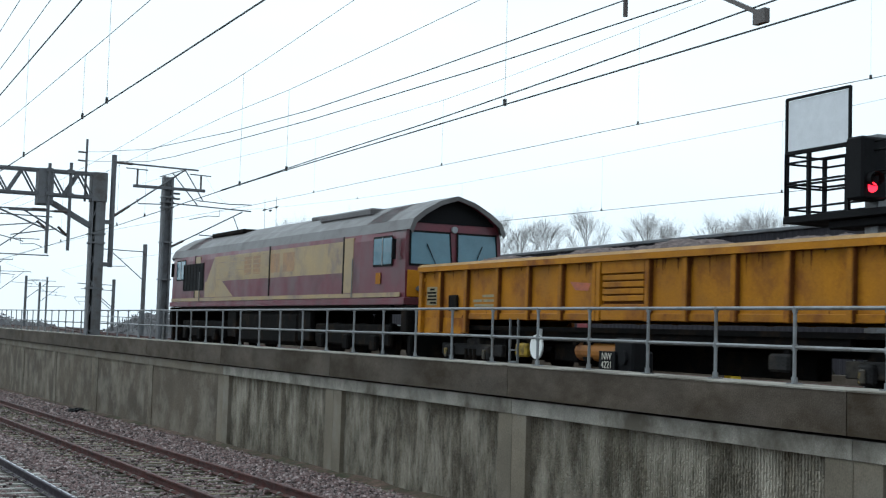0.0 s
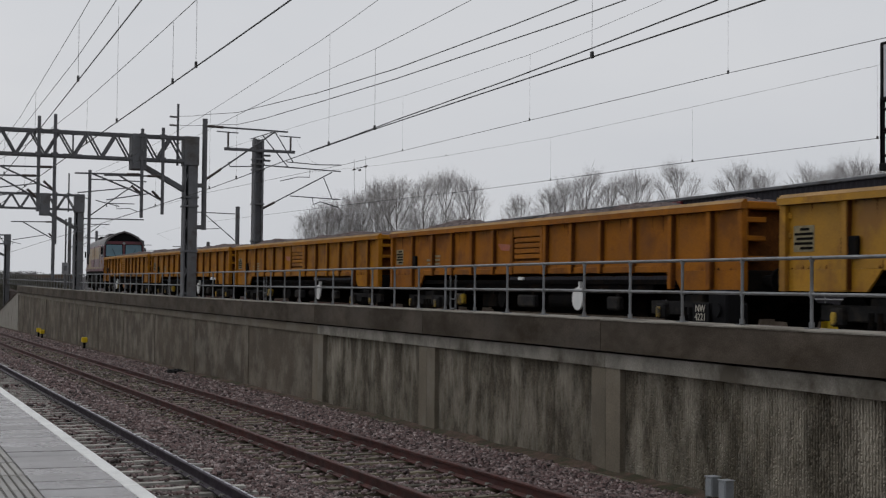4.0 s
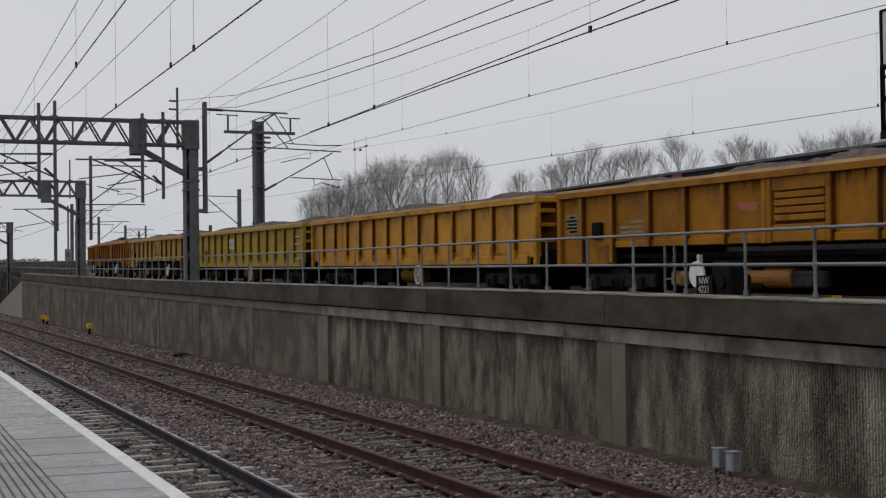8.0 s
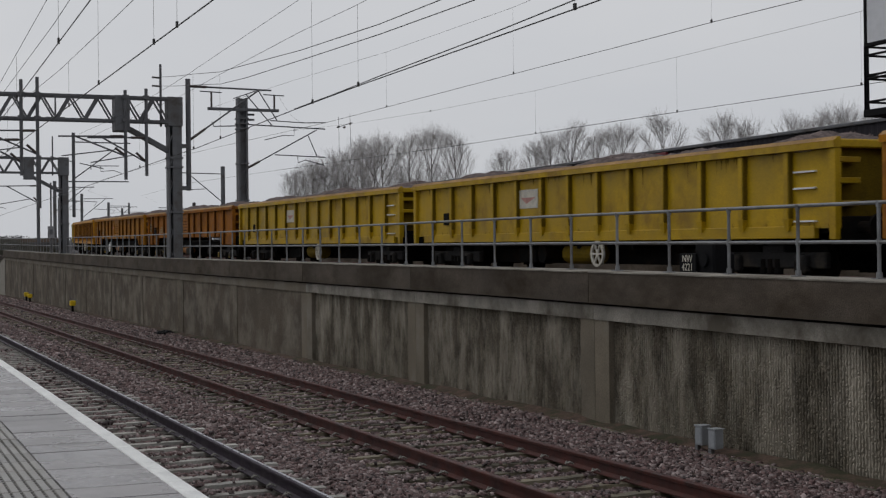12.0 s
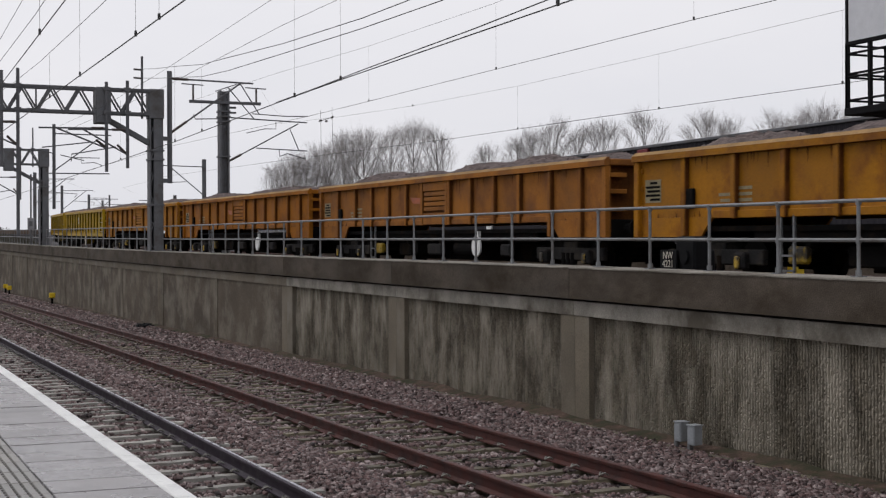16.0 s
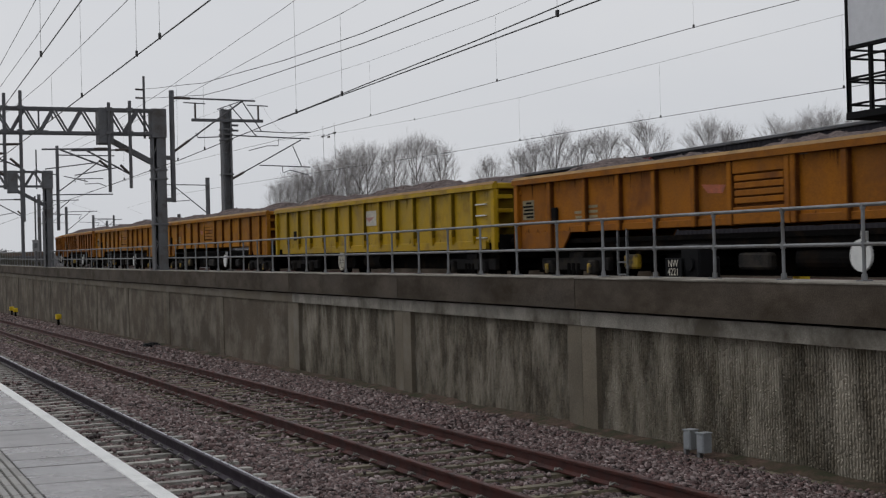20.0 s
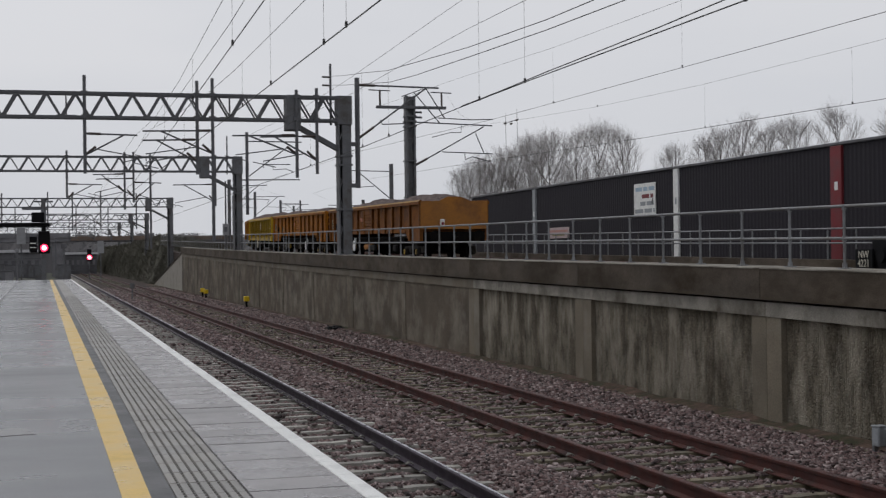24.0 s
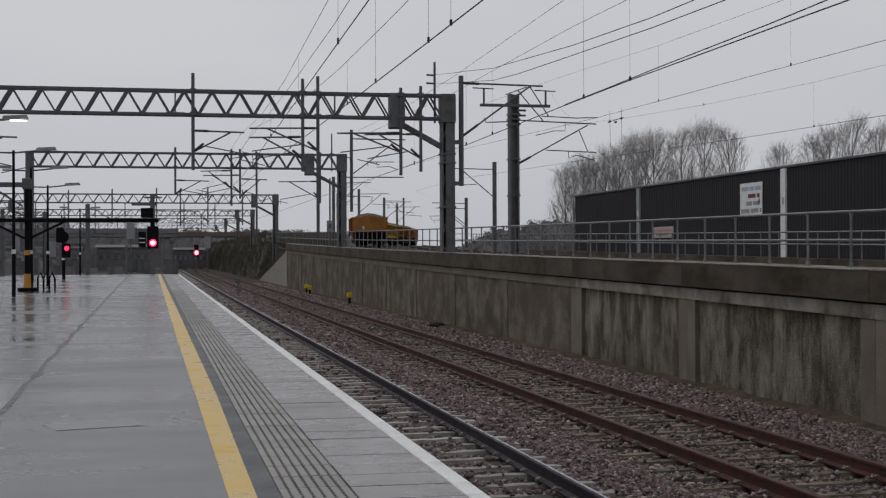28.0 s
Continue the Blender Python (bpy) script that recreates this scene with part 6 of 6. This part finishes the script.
solid("cable_duct", g, M_SLEEP2, "thin dirty cable duct along the wall foot", "cable")
cone = thing("track_marker", "low red marker board beside the near rail", "marker")
part("board", G().box(2.0, 2.3, 97.4, 97.5, -0.95, -0.55, 0.01), M_REDP, cone)
part("stake", G().box(2.12, 2.18, 97.45, 97.52, -1.15, -0.9), M_MAST, cone)
st = thing("track_sign", "small dark lineside post between the tracks", "marker")
part("post", G().tube([(4.85, 83.0, -1.1), (4.85, 83.0, -0.3)], 0.05, 6), M_MAST, st)
part("head", G().box(4.72, 4.98, 82.95, 83.05, -0.4, -0.1, 0.02), M_MAST, st)


# ---- on the platform ----
def lamp_post(x, y, top, lit):
    lp = thing("platform_lamp", "tall slim dark platform lamp with one long arm" + (", lit" if lit else ""), "street lamp", "platform lamps")
    part("column", G().tube([(x, y, 0), (x, y, 1.3)], 0.062, 10).tube([(x, y, 1.3), (x, y, top)], 0.05, 8, 0.04), M_BLACK, lp)
    part("band", G().tube([(x, y, 1.32), (x, y, 1.45)], 0.067, 10), M_WHITE, lp, "white band on the column")
    part("arm", G().tube([(x - 1.0, y, top - 0.06), (x, y, top - 0.08), (x + 0.75, y, top)], 0.03, 6), M_MAST, lp)
    for e in (-1, 1):
        part("lamp_head", G().add([(x + e * 0.65, y - 0.09, top - 0.02), (x + e * 0.65, y + 0.09, top - 0.02), (x + e * 1.3, y + 0.12, top + 0.02), (x + e * 1.3, y - 0.12, top + 0.02), (x + e * 0.7, y - 0.06, top + 0.09), (x + e * 0.7, y + 0.06, top + 0.09), (x + e * 1.25, y + 0.08, top + 0.12), (x + e * 1.25, y - 0.08, top + 0.12)],
             [(0, 1, 2, 3), (4, 5, 6, 7), (0, 1, 5, 4), (1, 2, 6, 5), (2, 3, 7, 6), (3, 0, 4, 7)]), M_GALV, lp)
        if lit:
            part("lens", G().box(x + min(e * 0.85, e * 1.25), x + max(e * 0.85, e * 1.25), y - 0.08, y + 0.08, top - 0.04, top - 0.012, 0.008), M_LAMPLIT, lp, "lit lens")
    return lp


lamp_post(-4.3, 36.3, 4.62, True)
lamp_post(-4.22, 45.5, 4.52, False)
lamp_post(-4.3, 52.9, 4.4, False)
lamp_post(-4.22, 60.0, 4.14, False)
lamp_post(-4.6, 94.0, 4.3, False)

br = thing("signal_bracket", "black cantilever signal bracket on a banded post", "signal")
part("column", G().tube([(-4.35, 51.9, 0), (-4.35, 51.9, 3.9)], 0.095, 12), M_BLACK, br)
part("column_cap", G().box(-4.52, -4.2, 51.75, 52.05, 3.6, 4.0, 0.03), M_MAST, br)
part("foot", G().tube([(-4.35, 51.9, 0.0), (-4.35, 51.9, 0.12)], 0.34, 12), M_UNDER, br)
for z, h, r in ((0.12, 0.5, 0.13), (1.28, 0.18, 0.105)):
    part("yellow_band", G().tube([(-4.35, 51.9, z), (-4.35, 51.9, z + h)], r, 12, r * 0.9), M_ORBAND, br, "orange-yellow warning band")
part("boom", G().box(-8.5, 0.2, 51.75, 52.05, 2.44, 2.58, 0.02), M_BLACK, br)
part("brace", G().beam((-4.3, 51.9, 1.85), (-3.1, 51.9, 2.45), 0.08, 0.08).beam((-4.4, 51.9, 1.85), (-5.6, 51.9, 2.45), 0.08, 0.08), M_BLACK, br)
part("short_boom", G().box(-6.6, -4.3, 51.8, 52.0, 3.68, 3.85, 0.02).beam((-4.5, 51.9, 3.0), (-5.6, 51.9, 3.7), 0.07, 0.07), M_MAST, br)
hd = part("signal_head", G().box(-0.42, 0.02, 51.55, 51.8, 2.6, 2.95, 0.02).box(-0.2, 0.2, 51.55, 51.8, 1.5, 2.3, 0.03).box(-0.5, -0.24, 51.6, 51.8, 1.55, 2.1, 0.02), M_BLACK, br)
part("hanger", G().box(-0.08, 0.06, 51.7, 51.85, 2.25, 2.45), M_BLACK, hd)
part("red_lens", G().disc((0.0, 51.54, 1.7), (0, -1, 0), 0.13, 0.05, 16), M_SIGRED, hd, "lit red lens")
part("lens_centre", G().disc((0.0, 51.51, 1.7), (0, -1, 0), 0.08, 0.03, 16), M_SIGCORE, hd, "glaring middle of the lens")
part("panel_lines", G().box(-0.48, -0.27, 51.59, 51.6, 1.85, 1.88).box(-0.48, -0.27, 51.59, 51.6, 1.7, 1.73), M_WHITE, hd)

s2 = thing("platform_signal", "black round-backed platform signal showing red", "signal")
part("post", G().tube([(-4.66, 77.8, 0), (-4.66, 77.8, 2.0)], 0.09, 8), M_BLACK, s2)
part("back_board", G().disc((-4.72, 77.85, 2.25), (0, 1, 0), 0.33, 0.05, 20).box(-5.05, -4.62, 77.8, 77.9, 1.95, 2.75, 0.08), M_BLACK, s2)
part("white_band", G().tube([(-4.66, 77.8, 1.02), (-4.66, 77.8, 1.14)], 0.1, 8), M_WHITE, s2, "white band round the post")
part("case", G().box(-4.75, -4.3, 77.6, 77.9, 1.15, 1.9, 0.03), M_BLACK, s2)
part("red_lens", G().disc((-4.49, 77.58, 1.64), (0, -1, 0), 0.12, 0.05, 14), M_SIGRED, s2, "lit red lens")
s3 = thing("lineside_signal", "low lineside signal showing a red light", "signal")
part("post", G().tube([(5.0, 168.0, -1.1), (5.0, 168.0, 1.2)], 0.07, 6), M_MAST, s3)
part("case", G().box(4.75, 5.25, 167.9, 168.2, 1.1, 2.5, 0.03), M_BLACK, s3)
part("red_lens", G().disc((5.0, 167.86, 1.54), (0, -1, 0), 0.3, 0.06, 14), M_SIGRED, s3, "lit red lens")
part("lens_centre", G().disc((5.0, 167.82, 1.54), (0, -1, 0), 0.2, 0.03, 16), M_SIGCORE, s3, "glaring middle of the lens")
end_post = thing("signal_mast", "grey steel signal mast at the platform end", "mast")
part("post", G().box(-0.18, 0.12, 96.9, 97.2, -1.3, 5.4, 0.02), M_MAST, end_post)
part("arms", G().box(-1.4, 0.2, 96.95, 97.15, 4.6, 4.75).box(-0.6, 0.6, 96.95, 97.15, 5.1, 5.2), M_MAST, end_post)
bk = thing("bicycle_rack", "dark metal hoops beside the bracket post", "rack")
for i in range(3):
    u = -4.08 + i * 0.2
    pts = [(u, 53.0, 0.0), (u, 53.0, 0.45), (u + 0.1, 53.0, 0.65), (u + 0.2, 53.0, 0.4), (u + 0.2, 53.0, 0.0)]
    part("hoop", G().tube(pts, 0.04, 6), M_BLACK, bk)

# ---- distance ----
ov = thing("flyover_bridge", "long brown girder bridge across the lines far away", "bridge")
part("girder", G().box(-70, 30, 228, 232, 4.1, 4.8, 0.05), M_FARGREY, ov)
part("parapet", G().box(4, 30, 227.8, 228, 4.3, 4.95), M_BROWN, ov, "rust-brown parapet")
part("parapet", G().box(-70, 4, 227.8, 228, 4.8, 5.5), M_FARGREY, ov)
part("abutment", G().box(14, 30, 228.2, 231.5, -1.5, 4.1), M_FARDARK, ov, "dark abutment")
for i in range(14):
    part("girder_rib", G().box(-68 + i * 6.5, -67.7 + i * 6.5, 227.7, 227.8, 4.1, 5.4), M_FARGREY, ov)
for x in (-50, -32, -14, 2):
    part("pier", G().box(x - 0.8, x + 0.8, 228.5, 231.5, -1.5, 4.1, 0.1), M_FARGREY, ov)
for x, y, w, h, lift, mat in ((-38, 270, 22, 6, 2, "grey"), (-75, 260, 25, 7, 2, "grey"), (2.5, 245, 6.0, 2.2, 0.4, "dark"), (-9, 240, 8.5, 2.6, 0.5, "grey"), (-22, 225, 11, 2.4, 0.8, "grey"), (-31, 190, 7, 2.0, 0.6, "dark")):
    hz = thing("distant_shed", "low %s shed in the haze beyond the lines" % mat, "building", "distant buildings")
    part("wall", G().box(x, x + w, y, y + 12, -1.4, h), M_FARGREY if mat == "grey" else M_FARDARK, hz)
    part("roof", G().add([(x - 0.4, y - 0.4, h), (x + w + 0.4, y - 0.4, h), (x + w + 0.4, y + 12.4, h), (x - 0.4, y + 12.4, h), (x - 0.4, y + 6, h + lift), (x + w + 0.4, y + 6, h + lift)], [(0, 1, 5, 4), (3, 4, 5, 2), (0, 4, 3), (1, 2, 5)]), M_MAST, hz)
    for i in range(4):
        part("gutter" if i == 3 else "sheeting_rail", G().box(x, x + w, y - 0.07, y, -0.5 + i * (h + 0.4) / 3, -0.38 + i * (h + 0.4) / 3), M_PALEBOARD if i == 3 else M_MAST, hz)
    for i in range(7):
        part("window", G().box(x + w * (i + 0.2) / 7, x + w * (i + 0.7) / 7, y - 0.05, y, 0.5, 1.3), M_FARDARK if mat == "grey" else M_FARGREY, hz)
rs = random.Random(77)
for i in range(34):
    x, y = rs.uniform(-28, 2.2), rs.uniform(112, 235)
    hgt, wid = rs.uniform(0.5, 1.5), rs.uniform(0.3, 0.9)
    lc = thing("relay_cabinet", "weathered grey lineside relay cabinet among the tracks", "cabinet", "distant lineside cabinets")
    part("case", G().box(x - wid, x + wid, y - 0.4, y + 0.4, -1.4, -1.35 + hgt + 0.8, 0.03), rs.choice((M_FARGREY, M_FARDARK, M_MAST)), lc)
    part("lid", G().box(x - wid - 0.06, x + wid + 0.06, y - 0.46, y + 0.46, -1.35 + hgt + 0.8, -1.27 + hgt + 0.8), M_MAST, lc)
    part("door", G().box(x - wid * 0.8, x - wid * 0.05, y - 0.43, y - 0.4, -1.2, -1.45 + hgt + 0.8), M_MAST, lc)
for x, y, top in ((5.6, 150, 3.2), (-1.65, 110, 3.75), (-8.0, 118, 2.4), (-11.5, 126, 2.9)):
    bd = thing("lineside_board", "pale blank lineside board on a post", "sign", "distant lineside boards")
    part("post", G().tube([(x, y + 0.1, -1.4), (x, y + 0.1, top - 0.2)], 0.06, 6), M_MAST, bd)
    part("board", G().box(x - 0.32, x + 0.32, y, y + 0.06, top - 1.25, top, 0.01), M_PALEBOARD, bd)
for i in range(30):
    x, y = rs.uniform(-30, 3.5), rs.uniform(115, 220)
    top = rs.uniform(0.8, 4.6)
    lp = thing("lineside_post", "thin grey lineside post in the distance", "post", "distant lineside posts")
    part("shaft", G().tube([(x, y, -1.4), (x, y, top)], 0.05 + 0.05 * rs.random(), 6), rs.choice((M_FARGREY, M_FARDARK, M_MAST)), lp)
    if i % 3:
        part("head", G().box(x - 0.25, x + 0.25, y - 0.1, y + 0.1, top - 0.6 * rs.random() - 0.1, top + 0.05, 0.02), rs.choice((M_FARGREY, M_FARDARK, M_PALEBOARD)), lp)
    else:
        part("arm", G().tube([(x, y, top - 0.1), (x + rs.choice((-1, 1)) * 1.2, y, top)], 0.04, 5), M_FARDARK, lp)
pm = thing("mileage_post", "slim post with a small white square plate", "sign")
part("post", G().tube([(9.87, 80, rise(80)), (9.87, 80, 5.6)], 0.05, 6), M_MAST, pm)
part("plate", G().box(9.68, 10.04, 79.92, 79.95, 2.56, 3.2, 0.008), M_PALEBOARD, pm)
part("mark", G().box(9.78, 9.94, 79.91, 79.92, 2.75, 3.02), M_MAST, pm, "grey mark on the plate")


def scrub(name, label, x0, x1, y0, y1, top, n, seed, mat=None, twig=0.05, shoulder=0.33):
    """Undergrowth: a lumpy closed mass with crooked twigs standing out of it."""
    r = random.Random(seed)
    g = G()
    nx, ny = max(6, int((x1 - x0) / 1.2)), max(6, int((y1 - y0) / 2.5))
    w = [r.uniform(0, 6.28) for _ in range(6)]

    def height(x, y):
        u, v = (x - x0) / (x1 - x0) * 2 - 1, (y - y0) / (y1 - y0) * 2 - 1
        e = math.sin(min(1, (1 - abs(u)) / shoulder) * 1.57) ** 0.8 * min(1, (1 - abs(v)) * 4) ** 0.5
        k = 0.78 + 0.06 * math.sin(x * 0.55 + w[0]) + 0.1 * math.sin(y * 0.31 + x * 0.2 + w[1]) + 0.08 * math.sin(x * 1.3 + y * 0.9 + w[2])
        return -1.5 + (top + 1.5) * max(e, 0) * k
    for j in range(ny + 1):
        for i in range(nx + 1):
            x, y = x0 + (x1 - x0) * i / nx, y0 + (y1 - y0) * j / ny
            g.v.append((x + r.uniform(-0.3, 0.3), y + r.uniform(-0.6, 0.6), height(x, y) - 0.25 + r.uniform(-0.12, 0.12) * (0 < i < nx)))
    for j in range(ny):
        for i in range(nx):
            a = j * (nx + 1) + i
            g.f.append((a, a + 1, a + nx + 2, a + nx + 1))
    for _ in range(n):
        x, y = r.uniform(x0, x1), r.uniform(y0, y1)
        a = Vector((x, y, height(x, y) - 0.15))
        d = Vector((r.uniform(-0.7, 0.7), r.uniform(-0.5, 0.5), r.uniform(0.3, 1.2))).normalized() * r.uniform(0.15, 0.5)
        s = d.cross(Vector((r.uniform(-1, 1), r.uniform(-1, 1), 1))).normalized() * r.uniform(twig * 0.5, twig * 1.6)
        g.add([a - s, a + s, a + d * 0.6 + s * 0.8, a + d], [(0, 1, 2), (0, 2, 3)])
    return solid(name, g, mat or M_SHRUB, label, "scrub", kind="stuff", tidy=False)


scrub("scrub_bank", "dark green-brown tangled bushes on the bank beyond the wall", 10.0, 17.5, 121, 330, 3.7, 110000, 3, M_HEDGE, 0.035, 0.42)
scrub("scrub_slope", "dark bushes behind the sloping end of the wall", 10.1, 15.0, 104, 140, 2.7, 36000, 7, M_HEDGE, 0.03, 0.55)
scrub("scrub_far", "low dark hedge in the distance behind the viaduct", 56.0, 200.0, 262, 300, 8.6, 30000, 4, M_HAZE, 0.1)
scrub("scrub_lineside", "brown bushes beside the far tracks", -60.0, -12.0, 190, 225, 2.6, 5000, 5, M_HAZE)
scrub("scrub_treeline", "far grey treeline with haze put into its colour", -160.0, 70.0, 300, 340, 7.2, 20000, 9, M_HAZE, 0.12)
scrub("scrub_near", "dark bushes under the warehouse wall", 23.2, 29.6, 14, 60, 0.75, 2500, 6, M_BRUSH)


def tree_meshes(seed, height, spread):
    """Trunk and a rounded crown: limbs fan upwards to an egg-shaped outline and carry fine twigs."""
    r = random.Random(seed)
    trunk, crown = G(), G()
    lean = Vector((r.uniform(-0.3, 0.3), r.uniform(-0.3, 0.3), 0))
    trunk.tube([(0, 0, 0), lean * 0.3 + Vector((0, 0, height * 0.25)), lean + Vector((0, 0, height * 0.75))], 0.17, 7, 0.04)
    mid, rx, rz = Vector((lean.x, lean.y, height * 0.57)), height * spread * 0.95, height * 0.375

    def reach(p, d):
        """How far it is from p along d to the crown's outline."""
        q, e = p - mid, d
        s = Vector((1 / rx, 1 / rx, 1 / rz))
        q, e = Vector((q.x * s.x, q.y * s.y, q.z * s.z)), Vector((e.x * s.x, e.y * s.y, e.z * s.z))
        a, b, c = e.dot(e), q.dot(e), q.dot(q) - 1
        k = b * b - a * c
        return (-b + math.sqrt(k)) / a if k > 0 else 0.0

    def shoot(p, d, length, rad, level):
        if level > 1:
            length = min(length, reach(p, d) * (r.uniform(0.7, 0.9) if level == 3 else r.uniform(0.7, 0.95)))
        if length < 0.25:
            return
        q = p + d * length
        bow = p.lerp(q, 0.5) + Vector((d.x, d.y, -0.35)) * length * 0.05
        (trunk if level == 3 else crown).tube([p, bow, q] if level > 1 else [p, q], rad, 3, rad * 0.35, cap=False)
        if level == 0:
            return
        for i in range((0, 4, 6, 7)[level]):
            o = p.lerp(q, r.uniform(0.15, 1.0) ** 0.75)
            side = Vector((r.gauss(0, 1), r.gauss(0, 1), r.gauss(0, 0.5)))
            nd = (d + side * 0.46 + Vector((0, 0, 0.22))).normalized()
            shoot(o, nd, (0, 0.8, 1.3, 4.0)[level] * r.uniform(0.5, 1.25), (0, 0.005, 0.009, 0.018)[level], level - 1)

    for i in range(17):
        t = 0.17 + 0.6 * (i / 16) ** 1.1
        w = i * 2.4 + r.uniform(-0.5, 0.5)
        o = lean * t + Vector((0, 0, height * t))
        lift = r.uniform(0.45, 1.0) * (0.95 - 0.35 * t) * (0.5 + 2.2 * spread)
        d = Vector((math.cos(w) * lift, math.sin(w) * lift, 1.0)).normalized()
        shoot(o, d, height, 0.085 - 0.05 * t, 3)
    shoot(lean + Vector((0, 0, height * 0.72)), Vector((0.04, 0.0, 1)).normalized(), height, 0.05, 3)
    return trunk, crown


KINDS = []
for i, (h, sp) in enumerate(((16.0, 0.2), (17.0, 0.17), (15.0, 0.23), (13.5, 0.22), (17.0, 0.15))):
    a, b = tree_meshes(31 + i, h, sp)
    t = thing("bare_tree", "tall bare winter tree with a rounded crown of grey twigs", "tree", "row of bare trees")
    part("trunk", a, M_BARK, t)
    part("crown", mesh_of("crown", b, M_TWIG, tidy=False), None, t, "leafless crown of fine twigs")
    KINDS.append((t, h))
TREES = [(530, 11.8), (548, 11.0), (562, 12.5), (585, 12.6), (603, 13.5), (628, 14.2), (650, 15.9), (672, 14.8), (692, 15.5), (735, 16.3), (775, 17.1), (815, 16.0), (860, 10.5), (902, 14.1), (925, 11.5),
         (960, 14.9), (985, 16.1), (1025, 17.4), (1070, 16.4), (1110, 16.9), (1180, 17.6), (1235, 10.0), (1290, 17.6), (1330, 17.2), (1375, 12.0), (1420, 17.2), (1460, 17.5), (1500, 17.7), (1555, 17.2), (1610, 16.5), (1680, 17.5), (1760, 17)]
rs = random.Random(12)
SPOTS = [[] for _ in KINDS]
for i, (u, top) in enumerate(TREES):
    b = radians(22.33) + math.atan((u - 784) / 2500)
    dist = 170 + rs.uniform(-6, 6)
    k = rs.randrange(5) if top < 15 else rs.choice((0, 1, 1, 2, 4))
    t, h = KINDS[k]
    sc = (top + 1.9) / (h * 1.0)
    m = pose(math.sin(b) * dist, math.cos(b) * dist, -1.4, 0, 0, rs.uniform(0, 360)) @ Matrix.Diagonal((sc, sc, sc, 1))
    SPOTS[k].append(m)
for (t, h), spots in zip(KINDS, SPOTS):
    for m in spots[1:]:
        copy_thing(t, m)
    t.matrix_basis = spots[0] if spots else pose(130, 110, -1.4)

motions()
